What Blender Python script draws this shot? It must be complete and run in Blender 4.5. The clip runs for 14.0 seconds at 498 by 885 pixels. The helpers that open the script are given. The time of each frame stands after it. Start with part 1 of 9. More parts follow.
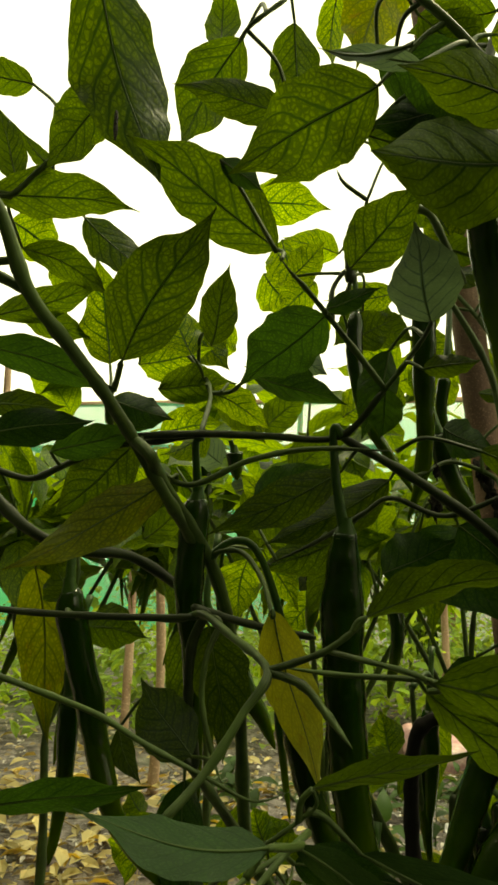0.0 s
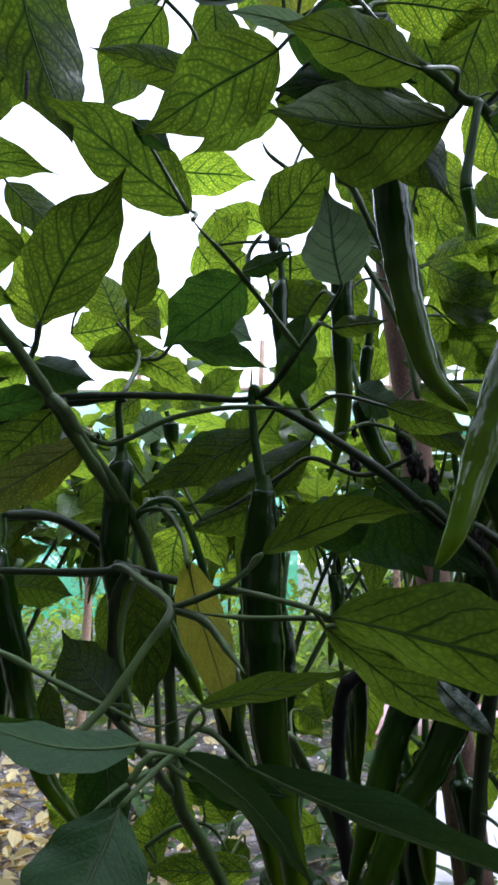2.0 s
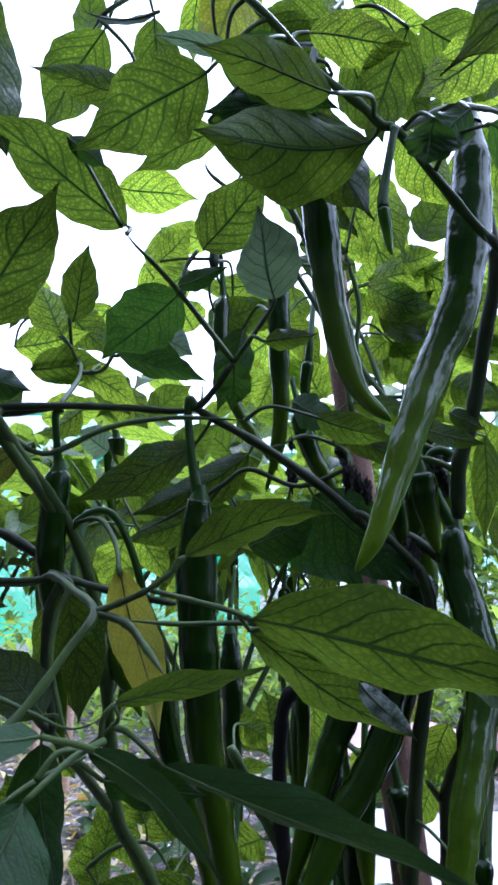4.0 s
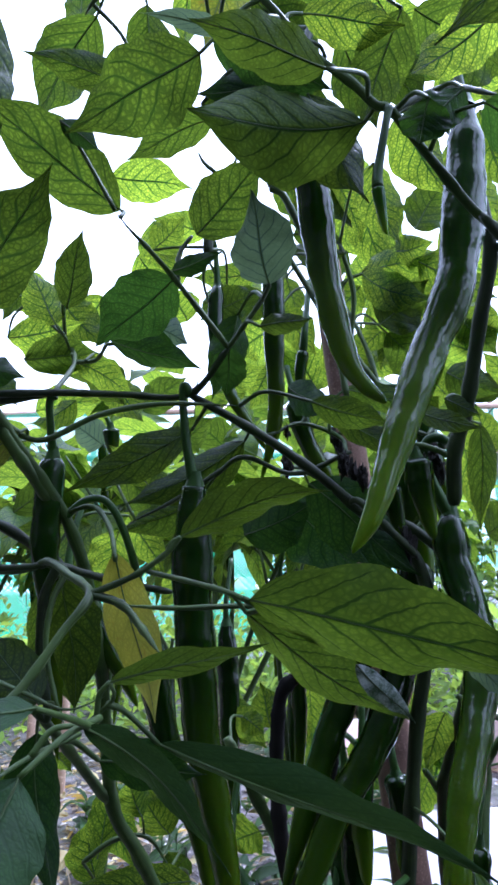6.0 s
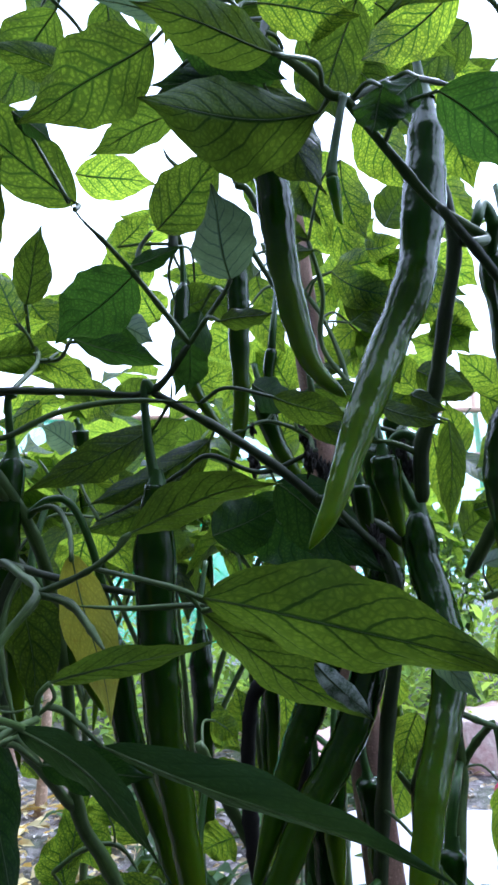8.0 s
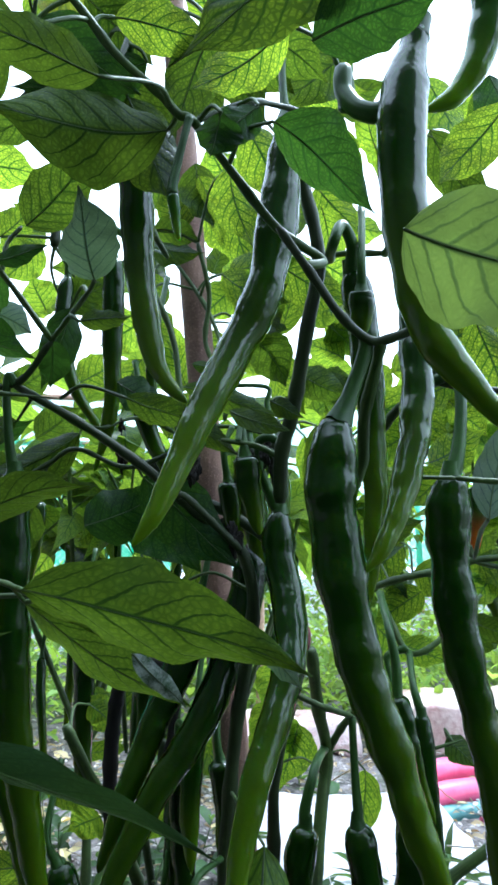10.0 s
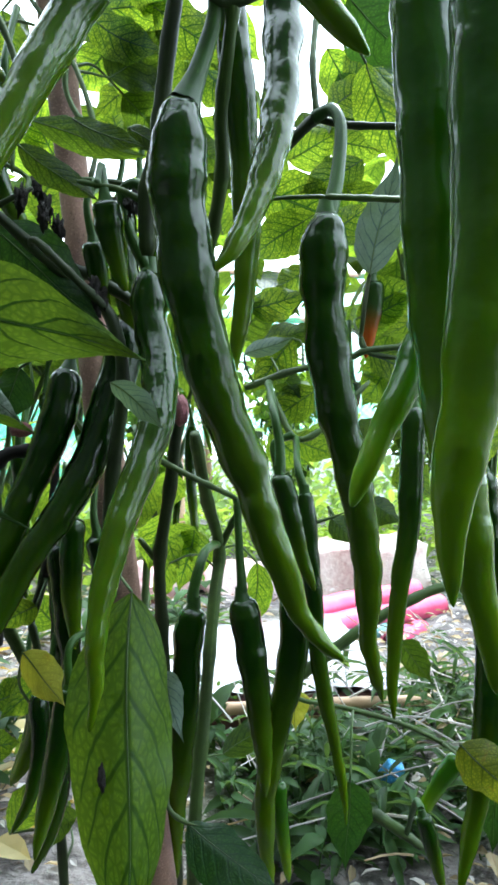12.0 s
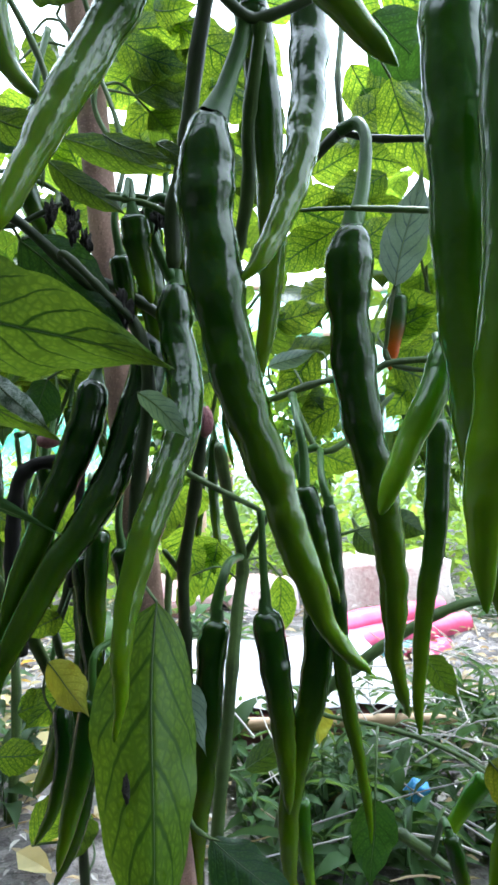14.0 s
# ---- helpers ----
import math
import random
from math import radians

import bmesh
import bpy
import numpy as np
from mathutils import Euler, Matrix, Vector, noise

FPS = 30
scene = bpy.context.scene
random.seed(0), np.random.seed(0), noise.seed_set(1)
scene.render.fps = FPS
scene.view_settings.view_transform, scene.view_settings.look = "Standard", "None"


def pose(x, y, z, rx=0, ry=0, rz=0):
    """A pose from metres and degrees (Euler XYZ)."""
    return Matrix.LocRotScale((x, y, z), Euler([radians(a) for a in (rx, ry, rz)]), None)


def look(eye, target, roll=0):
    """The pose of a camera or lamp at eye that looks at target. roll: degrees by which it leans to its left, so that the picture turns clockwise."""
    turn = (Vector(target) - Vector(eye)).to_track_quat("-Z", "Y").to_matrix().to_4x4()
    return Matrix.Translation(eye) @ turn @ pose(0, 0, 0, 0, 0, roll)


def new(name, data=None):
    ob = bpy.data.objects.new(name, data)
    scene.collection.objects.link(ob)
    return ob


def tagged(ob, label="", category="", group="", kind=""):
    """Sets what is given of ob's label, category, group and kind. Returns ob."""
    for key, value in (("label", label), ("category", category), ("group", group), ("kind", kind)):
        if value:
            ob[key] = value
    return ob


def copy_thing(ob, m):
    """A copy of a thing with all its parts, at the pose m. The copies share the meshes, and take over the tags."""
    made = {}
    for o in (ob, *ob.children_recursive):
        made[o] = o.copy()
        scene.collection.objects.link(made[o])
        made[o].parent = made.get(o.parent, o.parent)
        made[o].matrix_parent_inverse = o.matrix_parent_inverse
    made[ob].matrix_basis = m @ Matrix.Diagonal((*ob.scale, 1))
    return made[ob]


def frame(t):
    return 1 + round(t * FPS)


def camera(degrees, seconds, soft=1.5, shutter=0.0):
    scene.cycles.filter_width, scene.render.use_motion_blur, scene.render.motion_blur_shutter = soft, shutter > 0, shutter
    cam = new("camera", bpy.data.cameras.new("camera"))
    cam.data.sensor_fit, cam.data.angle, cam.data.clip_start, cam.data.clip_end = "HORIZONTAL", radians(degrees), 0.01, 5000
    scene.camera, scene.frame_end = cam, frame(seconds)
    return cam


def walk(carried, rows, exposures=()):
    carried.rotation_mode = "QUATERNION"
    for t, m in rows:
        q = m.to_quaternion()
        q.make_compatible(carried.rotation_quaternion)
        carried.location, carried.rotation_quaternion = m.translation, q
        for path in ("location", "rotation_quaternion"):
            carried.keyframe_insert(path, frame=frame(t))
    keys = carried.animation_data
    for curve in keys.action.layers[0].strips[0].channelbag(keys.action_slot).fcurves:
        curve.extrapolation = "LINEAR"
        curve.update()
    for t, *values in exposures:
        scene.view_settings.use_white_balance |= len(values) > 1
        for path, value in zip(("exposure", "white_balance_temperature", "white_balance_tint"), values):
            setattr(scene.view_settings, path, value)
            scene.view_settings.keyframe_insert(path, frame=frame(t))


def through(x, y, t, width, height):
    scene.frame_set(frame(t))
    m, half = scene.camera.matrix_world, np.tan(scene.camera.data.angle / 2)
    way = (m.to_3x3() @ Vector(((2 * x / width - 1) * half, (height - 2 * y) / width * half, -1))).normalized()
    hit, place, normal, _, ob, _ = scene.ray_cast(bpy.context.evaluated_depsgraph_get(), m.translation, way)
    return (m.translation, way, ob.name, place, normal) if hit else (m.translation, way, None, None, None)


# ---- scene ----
cam = camera(41.1, 14.0, 3.0)
PATH = [
    (0, (0.157, 0.112, 0.4160), (-0.106, 2.056, 0.8050), 0.7),
    (0.5, (0.163, 0.112, 0.4110), (-0.068, 2.061, 0.7960), 0.3),
    (1, (0.167, 0.109, 0.4080), (-0.039, 2.061, 0.7930), 0.2),
    (1.5, (0.173, 0.112, 0.4030), (-0.016, 2.069, 0.7700), -0.2),
    (2, (0.177, 0.108, 0.4010), (0.022, 2.069, 0.7620), -0.3),
    (2.5, (0.184, 0.11, 0.3960), (0.074, 2.074, 0.7560), -1.2),
    (3, (0.191, 0.105, 0.3930), (0.117, 2.068, 0.7700), -1.4),
    (3.2, (0.191, 0.104, 0.3960), (0.132, 2.063, 0.7920), -1.0),
    (5.5, (0.189, 0.106, 0.3890), (0.156, 2.057, 0.8260), -1.0),
    (6, (0.19, 0.107, 0.3880), (0.158, 2.06, 0.8180), -1.2),
    (6.5, (0.192, 0.109, 0.3870), (0.153, 2.064, 0.8090), -1.2),
    (7, (0.195, 0.112, 0.3830), (0.141, 2.068, 0.7930), -1.5),
    (7.2, (0.196, 0.115, 0.3820), (0.148, 2.068, 0.8120), -1.8),
    (9.3, (0.22, 0.099, 0.3910), (0.329, 2.041, 0.8560), 0.2),
    (9.5, (0.225, 0.097, 0.3910), (0.349, 2.034, 0.8720), 0.4),
    (10, (0.242, 0.097, 0.3880), (0.403, 2.049, 0.7900), 0.0),
    (10.5, (0.254, 0.11, 0.3650), (0.54, 2.079, 0.5760), -1.8),
    (11, (0.26, 0.12, 0.3440), (0.579, 2.093, 0.4160), -1.9),
    (11.5, (0.268, 0.124, 0.3320), (0.643, 2.089, 0.3640), -1.3),
    (12, (0.273, 0.123, 0.3290), (0.647, 2.087, 0.3770), -1.6),
    (12.5, (0.275, 0.122, 0.3290), (0.664, 2.082, 0.3970), -1.1),
    (13, (0.272, 0.12, 0.3290), (0.663, 2.08, 0.4010), -1.1),
    (13.5, (0.272, 0.124, 0.3260), (0.629, 2.091, 0.3940), -1.1),
    (14, (0.271, 0.123, 0.3270), (0.584, 2.096, 0.4220), -1.4),
]
EXPOSURES = [
    (0.0, 0.52, 13500, -16), (0.5, 0.88, 15000, -18), (0.9, 1.00, 14000, -16), (1.3, 0.84, 7400, 2), (1.7, 0.86, 5800, 10), (3.0, 1.28, 5050, 22),
    (7.0, 1.42, 5000, 22), (9.5, 1.42, 5250, 0), (10.0, 1.64, 5250, 1), (10.5, 1.79, 5650, -2), (11.0, 1.95, 5800, -3), (14.0, 2.19, 5650, 2),
]
walk(cam, [(t, look(eye, target, roll)) for t, eye, target, roll in PATH], EXPOSURES)

# ---------------------------------------------------------------- light: a bright overcast sky
world = bpy.data.worlds.new("overcast_sky")
scene.world = world
world.use_nodes = True
wn, wl = world.node_tree.nodes, world.node_tree.links
wn.clear()
sky = wn.new("ShaderNodeTexSky")
sky.sky_type = "NISHITA"
sky.sun_disc = False
sky.sun_elevation, sky.sun_rotation = radians(50), radians(105)
sky.air_density, sky.dust_density, sky.ozone_density = 1.0, 1.2, 1.0
haze = wn.new("ShaderNodeHueSaturation")
haze.inputs["Saturation"].default_value = 0.12
back = wn.new("ShaderNodeBackground")
back.inputs["Strength"].default_value = 0.15
wout = wn.new("ShaderNodeOutputWorld")
wl.new(sky.outputs["Color"], haze.inputs["Color"])
cloud = wn.new("ShaderNodeMix")
cloud.data_type = "RGBA"
cloud.inputs[0].default_value = 0.85
cloud.inputs[7].default_value = (8.9, 9.3, 10.1, 1.0)
wl.new(haze.outputs["Color"], cloud.inputs[6])
wl.new(cloud.outputs[2], back.inputs["Color"])
wl.new(back.outputs["Background"], wout.inputs["Surface"])

sun_data = bpy.data.lights.new("sun", "SUN")
sun_data.energy, sun_data.angle, sun_data.color = 1.4, radians(12), (1.0, 0.985, 0.96)
sun = new("sun", sun_data)
sun.matrix_world = look((2.2, 2.0, 4.85), (0.3, 0.4, 0.4))


# ---------------------------------------------------------------- materials
class Nodes:
    """A small builder for node materials."""

    def __init__(self, name):
        self.mat = bpy.data.materials.new(name)
        self.mat.use_nodes = True
        self.tree = self.mat.node_tree
        self.tree.nodes.clear()
        self.out = self.add("ShaderNodeOutputMaterial")

    def add(self, kind, **inputs):
        node = self.tree.nodes.new(kind)
        for key, value in inputs.items():
            self.put(node, key.replace("_", " "), value)
        return node

    def put(self, node, key, value):
        socket = node.inputs[int(key[1:])] if key[0] == "i" and key[1:].isdigit() else node.inputs[key]
        if isinstance(value, bpy.types.NodeSocket):
            self.tree.links.new(value, socket)
        else:
            socket.default_value = value

    def math(self, op, a, b=0.0, c=0.0):
        node = self.add("ShaderNodeMath", i0=a, i1=b, i2=c)
        node.operation = op
        return node.outputs[0]

    def ramp(self, value, lo, hi, a=0.0, b=1.0):
        node = self.add("ShaderNodeMapRange", Value=value)
        node.interpolation_type = "SMOOTHSTEP"
        for key, v in (("From Min", lo), ("From Max", hi), ("To Min", a), ("To Max", b)):
            self.put(node, key, v)
        return node.outputs["Result"]

    def mix(self, fac, a, b, blend="MIX"):
        node = self.add("ShaderNodeMix")
        node.data_type, node.blend_type = "RGBA", blend
        self.put(node, "i0", fac), self.put(node, "i6", a), self.put(node, "i7", b)
        return node.outputs[2]

    def noise(self, scale, detail=4.0, vector=None, rough=0.55):
        node = self.add("ShaderNodeTexNoise", Scale=scale, Detail=detail, Roughness=rough)
        if vector is not None:
            self.put(node, "Vector", vector)
        return node.outputs["Fac"]

    def bump(self, height, strength, distance=0.001):
        node = self.add("ShaderNodeBump", Height=height, Strength=strength, Distance=distance)
        return node.outputs["Normal"]

    def principled(self, color, rough=0.5, normal=None, **more):
        node = self.add("ShaderNodeBsdfPrincipled")
        self.put(node, "Base Color", color), self.put(node, "Roughness", rough)
        if normal is not None:
            self.put(node, "Normal", normal)
        for key, value in more.items():
            self.put(node, key.replace("_", " "), value)
        return node.outputs["BSDF"]

    def done(self, shader):
        self.tree.links.new(shader, self.out.inputs["Surface"])
        return self.mat

    def coords(self, which="Object"):
        return self.add("ShaderNodeTexCoord").outputs[which]

    def random(self):
        return self.add("ShaderNodeObjectInfo").outputs["Random"]


def rgb(r, g, b):
    return (r, g, b, 1.0)


def leaf_material(name, top, lit, gloss=0.42, veins=0.9, through=0.5, face_vein=0.55, blotch=0.0, blotch_color=(0.3, 0.2, 0.02), mesh_veins=0.8, lateral_width=0.15, shine=0.22):
    """Leaf blade: dark reflecting face, yellower light through it, dark veins from the blade's own coordinates."""
    n = Nodes(name)
    uv = n.add("ShaderNodeUVMap")
    uv.uv_map = "UVMap"
    sep = n.add("ShaderNodeSeparateXYZ", Vector=uv.outputs["UV"])
    u = sep.outputs["X"]
    v = n.math("ABSOLUTE", n.math("MULTIPLY_ADD", sep.outputs["Y"], 2.0, -1.0))
    rnd = n.random()
    wob = n.noise(6.0, 2.0, uv.outputs["UV"])
    bend = n.math("MULTIPLY_ADD", n.math("MULTIPLY", v, v), 0.10, n.math("MULTIPLY", v, 0.20))
    phase = n.math("ADD", n.math("MULTIPLY", n.math("SUBTRACT", u, bend), 7.5), n.math("ADD", n.math("MULTIPLY", wob, 0.45), rnd))
    saw = n.math("PINGPONG", phase, 0.5)
    lateral = n.ramp(n.math("DIVIDE", saw, n.math("SUBTRACT", 1.25, n.math("MULTIPLY", v, 0.6))), 0.03, lateral_width, 1.0, 0.0)
    lateral = n.math("MULTIPLY", lateral, n.ramp(v, 0.8, 1.0, 1.0, 0.25))
    rib = n.ramp(v, 0.03, 0.075, 1.0, 0.0)
    stretch = n.add("ShaderNodeVectorMath", i0=uv.outputs["UV"], i1=(2.1, 1.0, 1.0))
    stretch.operation = "MULTIPLY"
    shift = n.add("ShaderNodeVectorMath", i0=stretch.outputs[0])
    tri = n.add("ShaderNodeCombineXYZ", X=n.math("MULTIPLY", rnd, 31.0))
    n.put(shift, "i1", tri.outputs[0])
    cells = n.add("ShaderNodeTexVoronoi", Vector=shift.outputs[0], Scale=15.0)
    cells.feature = "DISTANCE_TO_EDGE"
    net = n.ramp(cells.outputs["Distance"], 0.04, 0.32, 1.0, 0.0)
    fine = n.add("ShaderNodeTexVoronoi", Vector=shift.outputs[0], Scale=38.0)
    fine.feature = "DISTANCE_TO_EDGE"
    fnet = n.ramp(fine.outputs["Distance"], 0.03, 0.30, 1.0, 0.0)
    vein = n.math("MAXIMUM", n.math("MAXIMUM", lateral, rib), n.math("MAXIMUM", n.math("MULTIPLY", net, mesh_veins), n.math("MULTIPLY", fnet, 0.6 * mesh_veins)))
    patch = n.noise(2.4, 3.0, shift.outputs[0])
    tone = n.math("MULTIPLY_ADD", patch, 0.7, n.math("MULTIPLY_ADD", rnd, 0.5, 0.4))
    dark = n.mix(n.math("MULTIPLY", vein, face_vein), rgb(*top), rgb(top[0] * 0.35, top[1] * 0.42, top[2] * 0.6))
    lum = n.mix(n.math("MULTIPLY", vein, veins), rgb(*lit), rgb(lit[0] * 0.06, lit[1] * 0.15, lit[2] * 0.4))
    grey = n.add("ShaderNodeCombineColor", Red=tone, Green=tone, Blue=tone)
    dark = n.mix(1.0, dark, grey.outputs[0], "MULTIPLY")
    lum = n.mix(1.0, lum, grey.outputs[0], "MULTIPLY")
    if blotch:
        spot = n.math("MULTIPLY", n.ramp(n.noise(3.2, 5.0, shift.outputs[0], 0.7), 0.55, 0.68), blotch)
        dark = n.mix(spot, dark, rgb(*blotch_color))
        lum = n.mix(spot, lum, rgb(blotch_color[0] * 1.2, blotch_color[1] * 0.9, blotch_color[2]))
    relief = n.math("ADD", n.math("MULTIPLY", n.math("MAXIMUM", lateral, rib), -1.0), n.math("MULTIPLY", net, -0.4))
    relief = n.math("ADD", relief, n.math("MULTIPLY", n.noise(22.0, 3.0, shift.outputs[0]), 0.6))
    normal = n.bump(relief, 0.22, 0.0007)
    face = n.principled(dark, n.math("MULTIPLY_ADD", patch, 0.25, gloss - 0.12), normal, Specular_IOR_Level=shine)
    glow = n.add("ShaderNodeBsdfTranslucent", Color=lum, Normal=normal)
    both = n.add("ShaderNodeMixShader", i0=through, i1=face, i2=glow.outputs[0])
    return n.done(both.outputs[0])


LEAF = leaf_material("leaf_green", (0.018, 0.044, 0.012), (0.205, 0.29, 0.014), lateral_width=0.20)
# the green leaf again, with shade put into its colour for the dark leaves
LEAF_SHADED = leaf_material("leaf_shaded_green", (0.012, 0.040, 0.010), (0.09, 0.19, 0.015), through=0.38, veins=0.8)
# the green leaf again, brightened in colour to stand for leaves lit from behind
LEAF_LIT = leaf_material("leaf_backlit_green", (0.034, 0.085, 0.010), (0.66, 0.82, 0.035), through=0.62, veins=1.0)
LEAF_OLIVE = leaf_material("leaf_olive_green", (0.066, 0.112, 0.020), (0.19, 0.28, 0.015), through=0.38, veins=0.95, gloss=0.38, shine=0.14, face_vein=0.7, mesh_veins=0.55, lateral_width=0.10)
LEAF_GLOSSY = leaf_material("leaf_glossy_green", (0.048, 0.098, 0.010), (0.30, 0.42, 0.02), through=0.45, veins=0.85, gloss=0.30, shine=0.2, face_vein=0.75, mesh_veins=0.6, lateral_width=0.16)
LEAF_SMOOTH = leaf_material("leaf_smooth_blue_green", (0.030, 0.070, 0.021), (0.09, 0.16, 0.03), through=0.28, veins=0.55, gloss=0.42, shine=0.22, face_vein=0.3)
LEAF_FAR = leaf_material("leaf_of_far_plants", (0.075, 0.15, 0.02), (0.54, 0.70, 0.035), through=0.55, veins=0.9)
LEAF_PALE = leaf_material("leaf_pale_underside", (0.21, 0.265, 0.215), (0.16, 0.24, 0.10), gloss=0.36, through=0.3, veins=0.6, face_vein=0.9, mesh_veins=0.3, lateral_width=0.10)
LEAF_YELLOW = leaf_material("leaf_yellowing", (0.40, 0.40, 0.055), (0.50, 0.44, 0.03), through=0.5, veins=0.3, blotch=0.5)
LEAF_CLOSE = leaf_material("leaf_pale_green", (0.13, 0.21, 0.06), (0.30, 0.42, 0.07), through=0.4, veins=0.6, face_vein=0.5, mesh_veins=0.2, lateral_width=0.12)
LEAF_TURNING = leaf_material("leaf_turning", (0.10, 0.12, 0.014), (0.42, 0.44, 0.02), through=0.5, veins=0.8, blotch=0.5, blotch_color=(0.2, 0.13, 0.02))


def stem_material(name, color, dark, rough=0.5):
    n = Nodes(name)
    co = n.coords()
    uv = n.add("ShaderNodeUVMap")
    uv.uv_map = "UVMap"
    run = n.add("ShaderNodeVectorMath", i0=uv.outputs["UV"], i1=(3.0, 16.0, 1.0))
    run.operation = "MULTIPLY"
    grain = n.math("MULTIPLY_ADD", n.noise(260.0, 4.0, co), 0.4, n.math("MULTIPLY", n.noise(1.0, 3.0, run.outputs[0]), 0.8))
    patch = n.noise(28.0, 3.0, co)
    col = n.mix(n.ramp(patch, 0.35, 0.7), rgb(*color), rgb(*dark))
    col = n.mix(n.ramp(grain, 0.55, 0.85, 0.0, 0.7), col, rgb(color[0] * 2.0, color[1] * 1.7, color[2] * 1.8))
    return n.done(n.principled(col, rough, n.bump(grain, 0.3, 0.0006), Specular_IOR_Level=0.35))


STEM = stem_material("stem_green", (0.055, 0.095, 0.022), (0.026, 0.042, 0.013))
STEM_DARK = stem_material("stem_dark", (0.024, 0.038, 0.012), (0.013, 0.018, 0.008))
STALK = stem_material("fruit_stalk", (0.030, 0.080, 0.010), (0.015, 0.045, 0.008), 0.4)
STEM_BLACK = stem_material("stem_blackened", (0.006, 0.004, 0.004), (0.003, 0.002, 0.002), 0.92)


def chilli_material(name, deep, fresh):
    n = Nodes(name)
    uv = n.add("ShaderNodeUVMap")
    uv.uv_map = "UVMap"
    u = n.add("ShaderNodeSeparateXYZ", Vector=uv.outputs["UV"]).outputs["X"]
    co = n.coords()
    patch = n.noise(38.0, 3.0, co)
    grad = n.ramp(n.math("MULTIPLY_ADD", patch, 0.25, u), 0.38, 1.12)
    col = n.mix(grad, rgb(*deep), rgb(*fresh))
    rnd = n.random()
    col = n.mix(n.math("MULTIPLY", n.math("MULTIPLY", rnd, patch), 0.5), col, rgb(deep[0] * 0.55, deep[1] * 0.55, deep[2] * 0.6))
    ripple = n.math("MULTIPLY_ADD", n.noise(130.0, 2.0, co), 1.5, n.math("MULTIPLY", n.noise(520.0, 2.0, co), 0.12))
    node = n.principled(col, n.math("MULTIPLY_ADD", patch, 0.18, 0.07), n.bump(ripple, 0.45, 0.0008), Specular_IOR_Level=0.40,
                        Subsurface_Weight=0.35, Subsurface_Radius=(0.35, 1.0, 0.05), Subsurface_Scale=0.004)
    return n.done(node)


CHILLI = chilli_material("chilli_skin", (0.009, 0.034, 0.0005), (0.084, 0.150, 0.0004))
# brighter copy of the skin: extra light put into the two nearest pods' colour
CHILLI_LIT = chilli_material("chilli_skin_lit", (0.016, 0.058, 0.001), (0.090, 0.165, 0.0006))
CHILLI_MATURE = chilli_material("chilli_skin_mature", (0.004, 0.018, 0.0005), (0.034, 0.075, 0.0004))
CHILLI_FRESH = chilli_material("chilli_skin_fresh", (0.026, 0.095, 0.001), (0.15, 0.27, 0.002))
CHILLI_RED = chilli_material("chilli_skin_ripening", (0.02, 0.05, 0.01), (0.55, 0.10, 0.01))


def wood_material(name, pale, dark, scale=60.0):
    n = Nodes(name)
    co = n.coords()
    stretch = n.add("ShaderNodeVectorMath", i0=co, i1=(1.0, 1.0, 0.12))
    stretch.operation = "MULTIPLY"
    grain = n.noise(scale * 4, 6.0, stretch.outputs[0])
    patch = n.noise(scale * 0.5, 4.0, co)
    speck = n.ramp(n.noise(scale * 14, 2.0, co), 0.55, 0.7)
    col = n.mix(n.ramp(patch, 0.35, 0.65), rgb(*pale), rgb(*dark))
    col = n.mix(n.math("MULTIPLY", grain, 0.45), col, rgb(dark[0] * 0.5, dark[1] * 0.5, dark[2] * 0.5))
    col = n.mix(n.math("MULTIPLY", speck, 0.5), col, rgb(pale[0] * 1.5, pale[1] * 1.5, pale[2] * 1.5))
    pit = n.ramp(n.noise(scale * 11, 3.0, co, 0.7), 0.60, 0.70)
    col = n.mix(n.math("MULTIPLY", pit, 0.75), col, rgb(dark[0] * 0.2, dark[1] * 0.2, dark[2] * 0.2))
    return n.done(n.principled(col, 0.75, n.bump(n.math("ADD", grain, speck), 0.5, 0.0012)))


STAKE = wood_material("stake_wood", (0.35, 0.205, 0.155), (0.20, 0.112, 0.09))
POST = wood_material("fence_wood", (0.55, 0.38, 0.27), (0.36, 0.22, 0.15), 12.0)


def simple(name, a, b, scale, rough=0.6, bump=0.3, distance=0.002, **more):
    """Two-tone surface with grain and patches."""
    n = Nodes(name)
    co = n.coords()
    patch = n.noise(scale, 5.0, co)
    grain = n.noise(scale * 9, 3.0, co)
    col = n.mix(n.ramp(n.math("MULTIPLY_ADD", grain, 0.4, n.math("MULTIPLY", patch, 0.8)), 0.35, 0.8), rgb(*a), rgb(*b))
    return n.done(n.principled(col, rough, n.bump(n.math("ADD", patch, grain), bump, distance), **more))


SHEET_WHITE = simple("white_sheet", (0.66, 0.64, 0.69), (0.46, 0.42, 0.50), 6.0, 0.5, 0.5, 0.006)
PINK = simple("pink_plastic", (0.62, 0.055, 0.17), (0.74, 0.13, 0.26), 7.0, 0.35, 0.3, 0.002)
TEAL = simple("teal_plastic", (0.05, 0.17, 0.17), (0.09, 0.26, 0.26), 7.0, 0.4, 0.3, 0.002)
CARD = simple("worn_card", (0.45, 0.26, 0.24), (0.78, 0.68, 0.64), 9.0, 0.8, 0.6, 0.004)
MAROON = simple("maroon_box", (0.10, 0.03, 0.04), (0.16, 0.06, 0.07), 9.0, 0.6)
TAN = simple("tan_pole", (0.55, 0.38, 0.26), (0.42, 0.27, 0.17), 11.0, 0.6)
BLUE = simple("blue_plastic", (0.05, 0.28, 0.75), (0.14, 0.45, 0.85), 40.0, 0.3, 0.6, 0.003)
